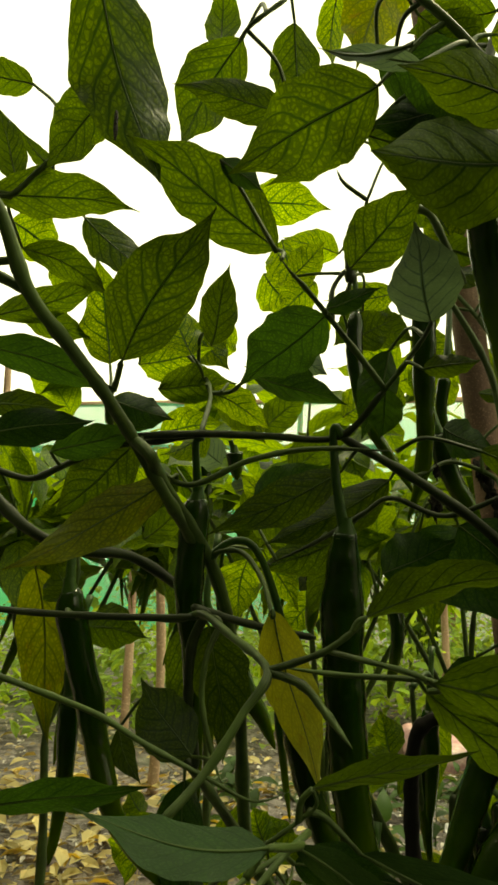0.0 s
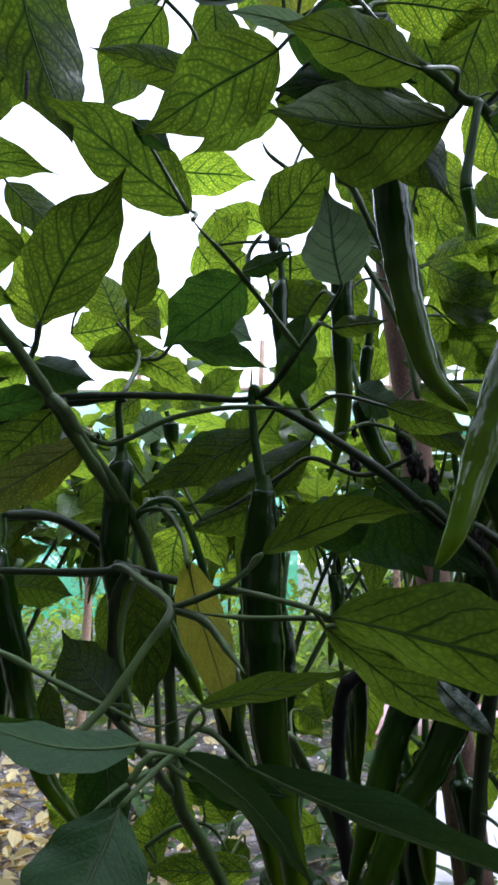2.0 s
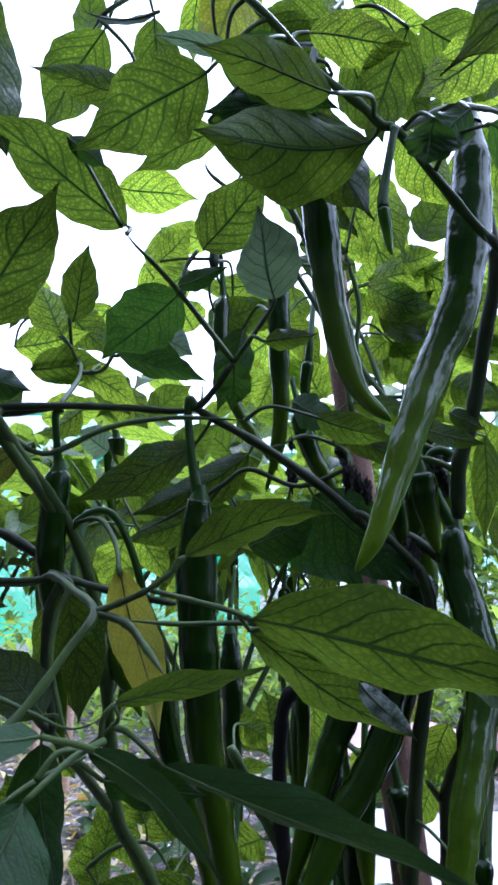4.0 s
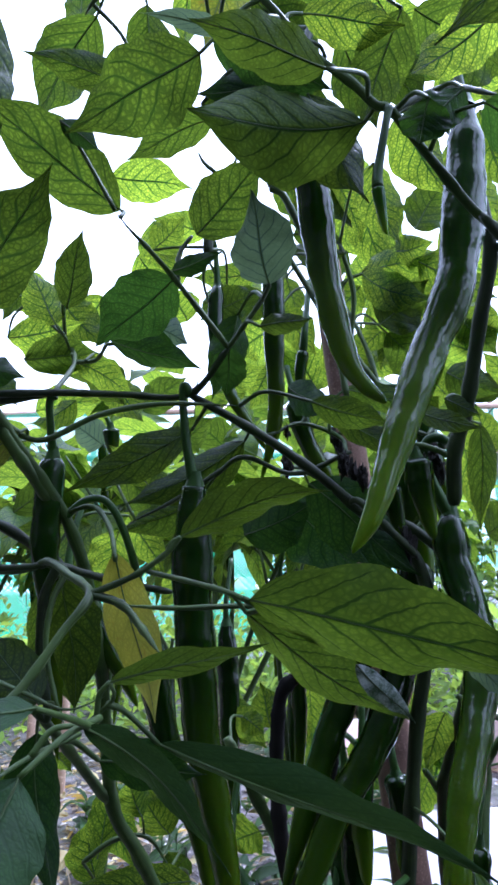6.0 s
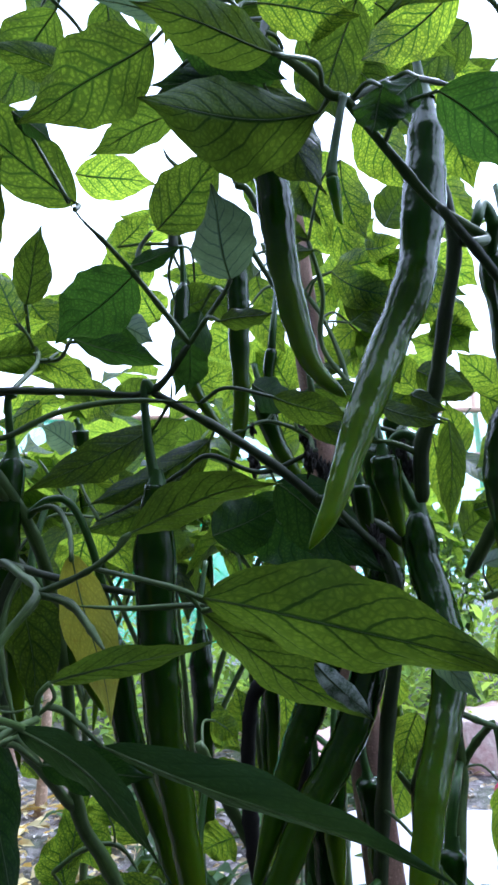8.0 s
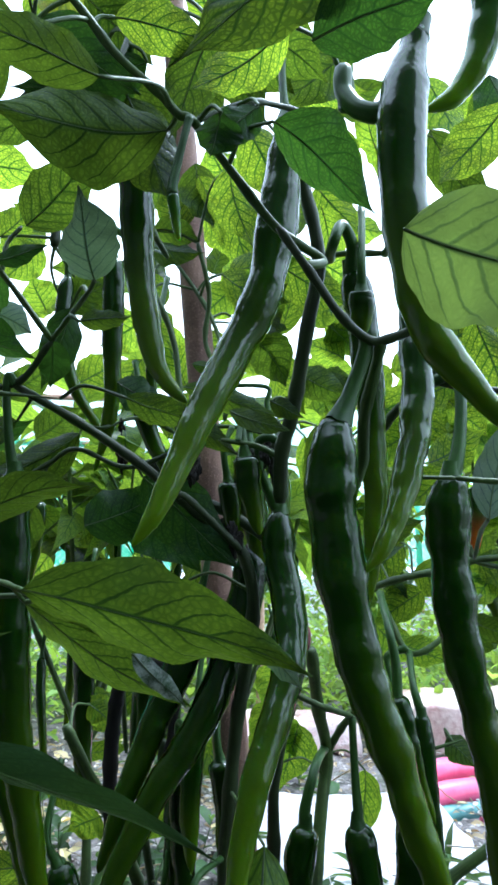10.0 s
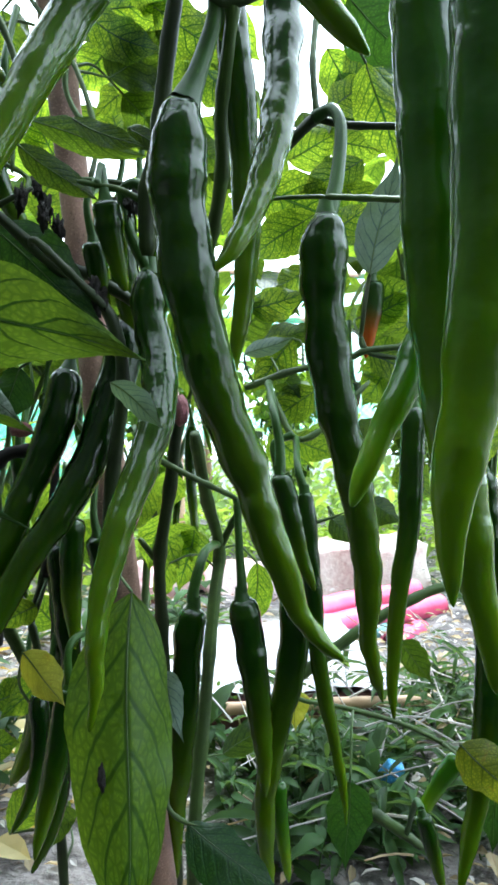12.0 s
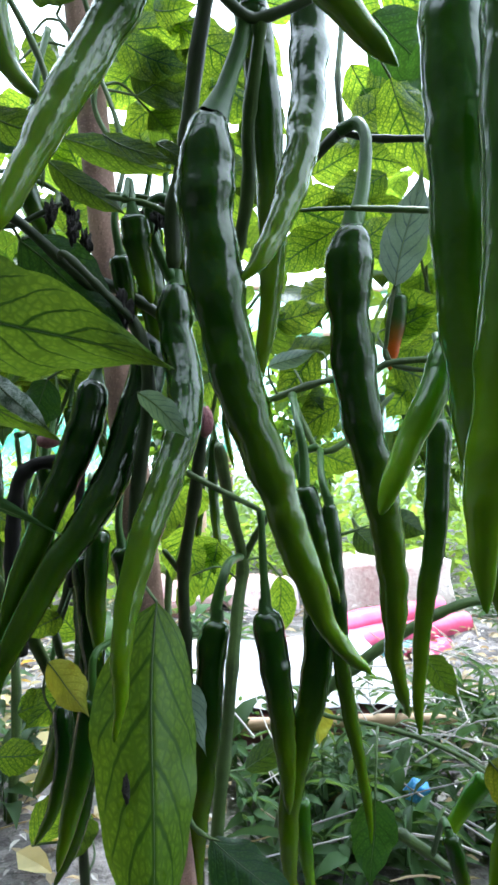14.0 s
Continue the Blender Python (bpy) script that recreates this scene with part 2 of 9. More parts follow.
WET_FILM = simple("wet_silvery_leaf_film", (0.74, 0.80, 0.79), (0.06, 0.12, 0.05), 240.0, 0.1, 0.9, 0.002)
BERRY = simple("dark_red_bud", (0.15, 0.03, 0.05), (0.30, 0.10, 0.11), 900.0, 0.6, 0.8, 0.001)
BLACKENED = simple("blackened_flower", (0.006, 0.004, 0.004), (0.014, 0.009, 0.008), 120.0, 0.9, 0.8, 0.002)


def soil_material():
    n = Nodes("garden_soil")
    co = n.coords()
    big = n.noise(3.0, 5.0, co)
    mid = n.noise(22.0, 6.0, co, 0.65)
    fine = n.noise(160.0, 4.0, co)
    col = n.mix(n.ramp(mid, 0.35, 0.7), rgb(0.05, 0.042, 0.041), rgb(0.27, 0.235, 0.23))
    col = n.mix(n.ramp(big, 0.5, 0.65, 0.0, 0.8), col, rgb(0.05, 0.085, 0.02))
    col = n.mix(n.ramp(fine, 0.58, 0.72, 0.0, 0.5), col, rgb(0.42, 0.38, 0.37))
    return n.done(n.principled(col, 0.9, n.bump(n.math("MULTIPLY_ADD", fine, 0.4, mid), 0.9, 0.02)))


SOIL = soil_material()


def net_material(name, color, alpha, cell):
    """Knitted garden net: thin threads with small gaps between them."""
    n = Nodes(name)
    uv = n.add("ShaderNodeUVMap")
    uv.uv_map = "UVMap"
    sep = n.add("ShaderNodeSeparateXYZ", Vector=uv.outputs["UV"])
    a = n.math("PINGPONG", n.math("MULTIPLY", n.math("ADD", sep.outputs["X"], sep.outputs["Y"]), cell), 0.5)
    b = n.math("PINGPONG", n.math("MULTIPLY", n.math("SUBTRACT", sep.outputs["X"], sep.outputs["Y"]), cell), 0.5)
    thread = n.math("MAXIMUM", n.ramp(a, 0.10, 0.14, 1.0, 0.0), n.ramp(b, 0.10, 0.14, 1.0, 0.0))
    patch = n.noise(1.1, 4.0, n.coords())
    cover = n.math("MAXIMUM", n.math("MULTIPLY", thread, 0.95), n.math("MULTIPLY", n.ramp(patch, 0.3, 0.65), alpha))
    col = n.mix(patch, rgb(*color), rgb(color[0] * 0.6 + 0.1, color[1] * 0.8 + 0.1, color[2] * 0.8 + 0.1))
    face = n.principled(col, 0.55)
    glow = n.add("ShaderNodeBsdfTranslucent", Color=col)
    both = n.add("ShaderNodeMixShader", i0=0.55, i1=face, i2=glow.outputs[0])
    clear = n.add("ShaderNodeBsdfTransparent")
    return n.done(n.add("ShaderNodeMixShader", i0=cover, i1=clear.outputs[0], i2=both.outputs[0]).outputs[0])


NET = net_material("green_net", (0.05, 0.55, 0.30), 0.6, 60.0)
NET_DENSE = net_material("dense_green_net", (0.03, 0.72, 0.31), 0.97, 60.0)
WIRE = net_material("pale_mesh", (0.34, 0.42, 0.30), 0.0, 26.0)


# ---------------------------------------------------------------- shapes
def part(name, data, material, parent=None, label=""):
    """Links a bmesh or a mesh as one object under a thing or a part."""
    mesh = data
    if isinstance(data, bmesh.types.BMesh):
        mesh = bpy.data.meshes.new(name)
        data.to_mesh(mesh)
        data.free()
    if material and not mesh.materials:
        mesh.materials.append(material)
    ob = new(name, mesh)
    ob.parent = parent
    if label:
        tagged(ob, label)
    return ob


def thing(name, at, label, category, group="", kind=""):
    """An empty at a thing's base, to carry its parts."""
    ob = new(name)
    ob.empty_display_size = 0.02
    ob.location = at
    return tagged(ob, label, category, group, kind)


def smooth(points, steps):
    """Catmull-Rom curve through the points, with even steps between each two."""
    pts = [Vector(p) for p in points]
    if len(pts) == 2:
        return [pts[0].lerp(pts[1], i / steps) for i in range(steps + 1)]
    ext = [pts[0] * 2 - pts[1], *pts, pts[-1] * 2 - pts[-2]]
    out = []
    for i in range(1, len(ext) - 2):
        a, b, c, d = ext[i - 1:i + 3]
        for k in range(steps):
            s = k / steps
            out.append(0.5 * ((2 * b) + (c - a) * s + (2 * a - 5 * b + 4 * c - d) * s * s + (3 * b - a - 3 * c + d) * s ** 3))
    return out + [pts[-1]]


def tube_mesh(path, radius, sides, origin=(0, 0, 0), caps=True, rough=None):
    """A mesh swept along a path. radius(s) for s from 0 to 1; rough(s, angle) scales it. Its UV runs along and round."""
    o = Vector(origin)
    lengths = [0.0]
    for a, b in zip(path, path[1:]):
        lengths.append(lengths[-1] + (b - a).length)
    total = lengths[-1] or 1.0
    verts, faces, uvs = [], [], []
    side = None
    for i, p in enumerate(path):
        way = (path[min(i + 1, len(path) - 1)] - path[max(i - 1, 0)]).normalized()
        if side is None:
            side = way.orthogonal().normalized()
        side = (side - way * side.dot(way)).normalized()
        other = way.cross(side)
        s = lengths[i] / total
        r = radius(s)
        for k in range(sides):
            a = 2 * math.pi * k / sides
            q = r * (rough(s, a) if rough else 1.0)
            verts.append(p - o + (side * math.cos(a) + other * math.sin(a)) * q)
    n = len(path)
    for i in range(n - 1):
        for k in range(sides):
            k2 = (k + 1) % sides
            faces.append((i * sides + k, i * sides + k2, (i + 1) * sides + k2, (i + 1) * sides + k))
    if caps:
        faces.append(tuple(range(sides))[::-1])
        faces.append(tuple((n - 1) * sides + k for k in range(sides)))
    mesh = bpy.data.meshes.new("tube")
    mesh.from_pydata(verts, [], faces)
    layer = mesh.uv_layers.new(name="UVMap")
    for poly in mesh.polygons:
        poly.use_smooth = True
        for li in poly.loop_indices:
            vi = mesh.loops[li].vertex_index
            layer.data[li].uv = (lengths[vi // sides] / total, (vi % sides) / sides)
    return mesh


def blade_half(u, peak):
    """Half width of an ovate blade with a drawn-out tip: 0 to 1 along the midrib."""
    a = 0.72
    b = a * (1 - peak) / peak
    body = (max(u, 0.0) / peak) ** a * (max(1 - u, 0.0) / (1 - peak)) ** b
    k = min(1.0, max(0.0, (u - 0.68) / 0.26))
    return max(0.006, body * (1 - 0.42 * k * k * (3 - 2 * k)))


def leaf_mesh(base, tip, side, width, bend=0.1, fold=0.12, wave=0.06, seed=0, origin=(0, 0, 0), nu=28, nv=6, twist=0.0, curl=0.0):
    """Ovate pointed blade from base to tip. side: across the blade; bend: sag as a share of the length; fold: edges raised along the normal."""
    rnd = random.Random(seed)
    b, t, o = Vector(base), Vector(tip), Vector(origin)
    axis = t - b
    length = axis.length
    axis.normalize()
    s = Vector(side)
    s = (s - axis * s.dot(axis)).normalized()
    up = axis.cross(s).normalized()
    ph = [rnd.uniform(0, 6.28) for _ in range(6)]
    peak = rnd.uniform(0.34, 0.42)
    verts, faces, uvs = [], [], []
    for i in range(nu + 1):
        u = i / nu
        w = blade_half(u, peak) * width * 0.5
        turn = twist * (u - 0.3)
        ss = s * math.cos(turn) + up * math.sin(turn)
        uu = up * math.cos(turn) - s * math.sin(turn)
        mid = b + axis * (u * length) + up * (bend * length * (4 * u * (1 - u)) - curl * length * u * u)
        mid += s * (0.025 * length * math.sin(3.1 * u + ph[5]) * u * (1 - u) * 4)
        for j in range(-nv, nv + 1):
            v = j / nv
            a = abs(v)
            edge = wave * width * math.sin(u * 13 + ph[0] + (2.2 if v > 0 else 0)) * a ** 2
            edge += 0.5 * wave * width * math.sin(u * 27 + ph[1] - (1.4 if v > 0 else 0)) * a ** 2
            quilt = 0.018 * width * math.sin((u - 0.21 * a - 0.06 * a * a) * 7.5 * 6.283 + ph[2]) * math.sin(a * 3.1416)
            rim = 1 + 0.035 * math.sin(u * 21 + ph[3] + v) + 0.02 * math.sin(u * 43 + ph[4])
            verts.append(mid - o + ss * (v * w * rim * (1 - 0.25 * fold * a)) + uu * (fold * w * a ** 1.3 + edge * min(1, 5 * u * (1 - u) + 0.1) + quilt))
            uvs.append((u, (v + 1) / 2))
    m = 2 * nv + 1
    for i in range(nu):
        for j in range(m - 1):
            faces.append((i * m + j, i * m + j + 1, (i + 1) * m + j + 1, (i + 1) * m + j))
    mesh = bpy.data.meshes.new("leaf")
    mesh.from_pydata(verts, [], faces)
    layer = mesh.uv_layers.new(name="UVMap")
    for poly in mesh.polygons:
        poly.use_smooth = True
        for li in poly.loop_indices:
            layer.data[li].uv = uvs[mesh.loops[li].vertex_index]
    return mesh, [Vector(verts[i * m + nv]) + o for i in range(nu + 1)], up


COUNT = {"seed": 0}


def leaf(plant, base, tip, side, width, bend=0.08, fold=0.15, twist=0.0, curl=0.0, material=None, petiole=None, wave=0.05, r=0.0008, label=""):
    """One leaf of a plant, with its raised midrib and its petiole from the given points."""
    COUNT["seed"] += 1
    o = plant.location
    rnd = random.Random(COUNT["seed"] * 13)
    fold, bend, twist = fold * rnd.uniform(0.7, 2.4), bend + rnd.uniform(-0.03, 0.06), twist + rnd.uniform(-0.35, 0.35)
    mesh, rib, up = leaf_mesh(base, tip, side, width * 0.92, bend, fold, wave, COUNT["seed"], o, twist=twist, curl=curl)
    blade = part("leaf", mesh, material or LEAF, plant, label)
    rm = tube_mesh(rib[:-1], lambda s: r * (0.5 - 0.4 * s), 5, o, False)
    part("midrib", rm, STEM, blade)
    if petiole:
        path = smooth([*petiole, base], 6)
        part("petiole", tube_mesh(path, lambda s: r * (1.25 - 0.4 * s), 6, o), STEM, blade)
    return blade


def stem(plant, points, r0, r1, material=None, name="branch", knots=True, tip=0.0):
    """A branch that tapers from r0 to r1, a little swollen at its joints; tip: how far a free end thins out."""
    path = smooth(points, 7)
    COUNT["seed"] += 1
    ph = COUNT["seed"] * 1.7
    n = len(points) - 1

    def radius(s):
        r = r0 + (r1 - r0) * s
        near = abs(s * n - round(s * n)) / n
        r *= 1 - 0.85 * max(0.0, (s - 1 + tip) / tip) ** 1.5 if tip else 1
        r *= 1 - 0.55 * max(0.0, (s - 0.97) / 0.03) ** 2 - 0.4 * max(0.0, (0.02 - s) / 0.02) ** 2
        return r * (1 + (0.22 * math.exp(-(near * n / 0.12) ** 2) if knots else 0) + 0.04 * math.sin(s * 40 + ph))

    mesh = tube_mesh(path, radius, 9, plant.location, True, lambda s, a: 1 + 0.06 * math.sin(a * 4 + ph))
    return part(name, mesh, material or STEM, plant)


GIRTH = ((0.0, 0.5), (0.018, 0.78), (0.045, 0.94), (0.08, 1.0), (0.3, 0.94), (0.45, 0.85), (0.6, 0.76), (0.75, 0.63), (0.85, 0.49), (0.92, 0.36), (0.965, 0.24), (0.99, 0.13), (1.001, 0.04))


def chilli(plant, spine, r, stalk=None, material=None, taper=1.0, bumps=0.05, stalk_r=0.0017, label="", blunt=0.0):
    """A long chilli along its spine from shoulder to tip, with its calyx and its stalk."""
    COUNT["seed"] += 1
    rnd = random.Random(COUNT["seed"] * 7)
    o = plant.location
    path = smooth(spine, max(4, round(84 / (len(spine) - 1))))
    ph = [rnd.uniform(0, 6.28) for _ in range(6)]
    lumps = 230 * sum((b - a).length for a, b in zip(path, path[1:]))

    def radius(s):
        q = s ** taper
        k = max(i for i in range(len(GIRTH) - 1) if GIRTH[i][0] <= q)
        (s0, g0), (s1, g1) = GIRTH[k], GIRTH[k + 1]
        body = g0 + (g1 - g0) * (q - s0) / (s1 - s0)
        body = max(body, blunt * (1 - s ** 14))
        ring = 1 + bumps * max(0.12, 1.2 - 1.6 * s) * (math.sin(s * lumps + 2.2 * math.sin(s * 9 + ph[1]) + ph[0]) * 0.7 + math.sin(s * 1.8 * lumps + ph[1]) * 0.3)
        return max(r * body * ring, r * 0.05)

    mesh = tube_mesh(path, radius, 20, o, True)
    shift = Vector((ph[2], ph[3], ph[4]))
    for vert in mesh.vertices:
        q = vert.co
        vert.co = q + vert.normal * r * bumps * (2.2 * noise.noise(q * 75 + shift) + 0.9 * noise.noise(q * 170 + shift))
    pod = part("chilli_pepper", mesh, material or CHILLI, plant, label)
    if not stalk:
        top = Vector(spine[0])
        back_way = (top - Vector(spine[1])).normalized()
        stalk = [top + back_way * 0.018 + Vector((0.004, 0.012, 0.03)), top + back_way * 0.016]
    if stalk:
        way = (path[3] - path[0]).normalized()
        pts = [*[Vector(p) for p in stalk], Vector(spine[0])]
        sp = smooth(pts, 7)
        part("stalk", tube_mesh(sp, lambda s: stalk_r * (1.0 + 0.5 * s ** 3 + 0.25 * math.exp(-(s / 0.06) ** 2)), 9, o), STALK, pod)
        # calyx: a low fluted cap with five blunt teeth
        side = way.orthogonal().normalized()
        other = way.cross(side)
        verts, faces, rings, k = [], [], 6, 20
        for i in range(rings):
            f = i / (rings - 1)
            for j in range(k):
                a = 2 * math.pi * j / k
                tooth = 1 + 0.28 * f ** 2 * math.cos(5 * a + ph[5])
                rr = stalk_r * 1.25 * (1 - f) + r * 0.57 * f ** 1.1 * (1 + 0.05 * math.cos(5 * a + ph[5]))
                z = -r * 0.75 * (1 - f) ** 1.3 + r * 0.17 * f ** 2 * tooth
                verts.append(path[0] - o + way * z + (side * math.cos(a) + other * math.sin(a)) * rr)
        for i in range(rings - 1):
            for j in range(k):
                j2 = (j + 1) % k
                faces.append((i * k + j, i * k + j2, (i + 1) * k + j2, (i + 1) * k + j))
        cap = bpy.data.meshes.new("calyx")
        cap.from_pydata(verts, [], faces)
        for poly in cap.polygons:
            poly.use_smooth = True
        part("calyx", cap, STALK, pod)
    return pod


def cane(name, points, r0, r1, material, label, category, group="", kind="", sides=12, rugged=0.05, seed=3):
    """A wooden pole or stick as one mesh."""
    path = smooth(points, 10)
    base = path[0].copy()
    rnd = random.Random(seed)
    ph = [rnd.uniform(0, 6) for _ in range(4)]
    mesh = tube_mesh(path, lambda s: (r0 + (r1 - r0) * s) * (1 + rugged * math.sin(s * 19 + ph[0]) + rugged * 0.6 * math.sin(s * 47 + ph[1])), sides, base,
                     True, lambda s, a: 1 + rugged * math.sin(2 * a + s * 7 + ph[2]) + rugged * 0.5 * math.sin(5 * a + ph[3]))
    ob = part(name, mesh, material)
    ob.location = base
    return tagged(ob, label, category, group, kind)


# ---------------------------------------------------------------- ground and enclosure of the plot
def ground_height(x, y):
    near = math.exp(-((x - 0.3) ** 2 + (y - 1.2) ** 2) / 6.0)
    return near * 0.022 * (noise.noise((x * 5.0, y * 5.0, 0.3)) + 0.6 * noise.noise((x * 14.0, y * 14.0, 1.7)) + 0.3 * noise.noise((x * 33.0, y * 33.0, 2.9)))


def ground_mesh():
    xs = sorted({round(v, 4) for v in [*np.linspace(-3, 4, 141), *np.linspace(-60, -3, 20), *np.linspace(4, 60, 20), -900, 900]})
    ys = sorted({round(v, 4) for v in [*np.linspace(-1, 5, 121), *np.linspace(-60, -1, 20), *np.linspace(5, 80, 20), -900, 900]})
    verts = [(x, y, ground_height(x, y)) for y in ys for x in xs]
    m = len(xs)
    faces = [(j * m + i, j * m + i + 1, (j + 1) * m + i + 1, (j + 1) * m + i) for j in range(len(ys) - 1) for i in range(m - 1)]
    mesh = bpy.data.meshes.new("ground")
    mesh.from_pydata(verts, [], faces)
    for poly in mesh.polygons:
        poly.use_smooth = True
    return mesh


tagged(part("ground", ground_mesh(), SOIL), "damp dark garden soil with pale crumbs and litter", "ground", kind="structure")

# ---------------------------------------------------------------- the three plants in front
plant_a = thing("chilli_plant", (0.13, 0.48, 0.0), "chilli plant with dark hanging pods and one yellow leaf", "plant", "chilli plants in front")
plant_b = thing("chilli_plant", (0.24, 0.47, 0.0), "chilli plant tied to a wooden stake, heavy with green pods", "plant", "chilli plants in front")
plant_c = thing("chilli_plant", (0.36, 0.55, 0.0), "chilli plant with long glossy green hanging pods", "plant", "chilli plants in front")

stake_line = [(0.2958, 0.5651, -0.02), (0.2773, 0.5521, 0.18), (0.2587, 0.5391, 0.38), (0.2402, 0.5261, 0.58), (0.2216, 0.5131, 0.78), (0.2086, 0.5040, 0.92)]
STAKE_R = (0.0122, 0.0085)
stake = cane("plant_stake", stake_line, STAKE_R[0], STAKE_R[1], STAKE, "brown weathered wooden stake standing among the plants", "stake", rugged=0.035)


# ---------------------------------------------------------------- plants further off
def shared_leaf(seed, length, width):
    mesh, _, _ = leaf_mesh((0, 0, 0), (length, 0, -0.15 * length), (0, 1, 0), width, 0.10, 0.22, 0.06, seed, nu=9, nv=3, curl=0.08)
    return mesh


def leaf_set(material, seeds):
    out = []
    for k in seeds:
        mesh = shared_leaf(k, 0.075 + 0.012 * (k % 3), 0.036 + 0.006 * (k % 4))
        mesh.materials.append(material)
        out.append(mesh)
    return out


FAR_LEAVES = leaf_set(LEAF_FAR, (101, 102, 103, 104, 105)) + leaf_set(LEAF, (106,))


def far_plant(seed, height, low, leaves, pods, label, group):
    """A bushy chilli plant at the origin: forking stems, hanging leaves above the height low, some pods."""
    rnd = random.Random(seed)
    plant = thing("chilli_plant", (0, 0, 0), label, "plant", group)
    fork = height * 0.38
    stem(plant, [(0, 0, -0.01), (0.006, 0.004, fork * 0.5), (0, 0, fork)], 0.0055, 0.0045, STEM, "stem")
    tips = []
    n = 6
    for i in range(n):
        a = 2 * math.pi * (i + rnd.uniform(-0.3, 0.3)) / n
        reach = rnd.uniform(0.10, 0.20)
        top = height * rnd.uniform(0.82, 1.0)
        p1 = Vector((0.35 * reach * math.cos(a), 0.35 * reach * math.sin(a), fork + (top - fork) * 0.4))
        p2 = Vector((reach * math.cos(a + 0.2), reach * math.sin(a + 0.2), top))
        pts = [Vector((0, 0, fork)), p1, p1.lerp(p2, 0.5) + Vector((rnd.uniform(-0.02, 0.02), rnd.uniform(-0.02, 0.02), 0.01)), p2]
        stem(plant, pts, 0.0034, 0.0012, STEM)
        tips += smooth(pts, 5)[4:]
        q = smooth(pts, 5)[9] + Vector((rnd.uniform(-0.08, 0.08), rnd.uniform(-0.08, 0.08), 0.05))
        stem(plant, [smooth(pts, 5)[8], q], 0.0018, 0.0009, STEM)
        tips += [q, q.lerp(p1, 0.4)]
    for i in range(leaves):
        p = rnd.choice(tips)
        z = p.z
        if z < low:
            p = Vector((p.x, p.y, low + rnd.uniform(0, 0.3) * height))
        yaw, pitch, roll = rnd.uniform(0, 360), rnd.uniform(-35, 55), rnd.uniform(-40, 40)
        ob = part("leaf", rnd.choice(FAR_LEAVES), None, plant)
        way = Vector((math.cos(radians(yaw)), math.sin(radians(yaw)), 0))
        ob.matrix_local = Matrix.Translation(p + way * rnd.uniform(0.0, 0.03)) @ pose(0, 0, 0, roll, pitch, yaw) @ Matrix.Scale(rnd.uniform(0.6, 1.15), 4)
    for i in range(pods):
        p = rnd.choice(tips) + Vector((rnd.uniform(-0.02, 0.02), rnd.uniform(-0.02, 0.02), -0.03))
        ln = rnd.uniform(0.08, 0.14)
        chilli(plant, [p, p + Vector((0.004, 0, -0.35 * ln)), p + Vector((rnd.uniform(-0.02, 0.02), rnd.uniform(-0.01, 0.01), -ln))], rnd.uniform(0.005, 0.0075),
               [p + Vector((0.006, 0, 0.03)), p + Vector((0.001, 0, 0.012))])
    return plant


second = "chilli plants of the row behind"
tall = far_plant(21, 0.66, 0.42, 135, 7, "leafy chilli plant with small green pods", second)
airy = far_plant(22, 0.62, 0.44, 115, 5, "thin chilli plant with lit leaves", second)
bushy = far_plant(23, 0.72, 0.10, 150, 6, "bushy chilli plant with leaves down to the soil", "chilli plants along the fence")
tall.matrix_basis = pose(-0.02, 1.02, 0, 0, 0, 20)
airy.matrix_basis = pose(0.30, 0.92, 0, 0, 0, 140)
bushy.matrix_basis = pose(-0.6, 2.55, 0, 0, 0, 0)
for x, y, turn, size, src in ((-0.36, 0.95, 80, 0.98, airy), (-0.72, 1.10, 10, 1.05, tall), 
                              (1.25, 1.00, 45, 1.05, tall),
                              (0.14, 0.80, 310, 0.96, airy), (-0.16, 0.84, 30, 0.98, tall), (0.62, 0.72, 160, 1.02, airy), (0.80, 0.66, 95, 1.0, tall)):
    copy_thing(src, pose(x, y, 0, 0, 0, turn) @ Matrix.Scale(size, 4))
for i, (x, y) in enumerate(((-1.7, 2.7), (-0.1, 2.65), (0.4, 2.5), (0.9, 2.7), (1.4, 2.55), (1.9, 2.75), (2.5, 2.6), (0.3, 3.1), (1.1, 3.1), (1.7, 3.2))):
    copy_thing(bushy, pose(x, y, 0, 0, 0, 67 * i) @ Matrix.Scale(1.0 + 0.12 * ((i * 7) % 4), 4))
for i, (x, y) in enumerate(((0.40, 2.15), (0.80, 2.2), (1.2, 2.1), (1.6, 2.2))):
    copy_thing(bushy, pose(x, y, 0, 0, 0, 41 * i) @ Matrix.Scale(0.62 + 0.05 * (i % 3), 4))
# unseen leafy rows added behind and right of the viewer, to darken the pods' reflections
rear = far_plant(24, 0.58, 0.07, 74, 0, "unseen bushy chilli plant added to darken reflections", "chilli plants behind the path")
rear.matrix_basis = pose(-0.75, -0.30, 0, 0, 0, 0)
for i, (x, y) in enumerate(((-0.38, -0.36), (-0.05, -0.30), (0.25, -0.34), (0.55, -0.28), (0.90, -0.40),
                            (-0.55, -0.70), (-0.1, -0.75), (0.35, -0.70), (0.8, -0.80), (-0.85, 0.12),
                            (1.12, -0.18), (1.32, 0.14), (1.20, 0.46), (1.50, -0.30))):
    copy_thing(rear, pose(x, y, 0, 0, 0, 53 * i) @ Matrix.Scale(0.9 + 0.1 * (i % 3) + 0.3 * (x > 1.0), 4))


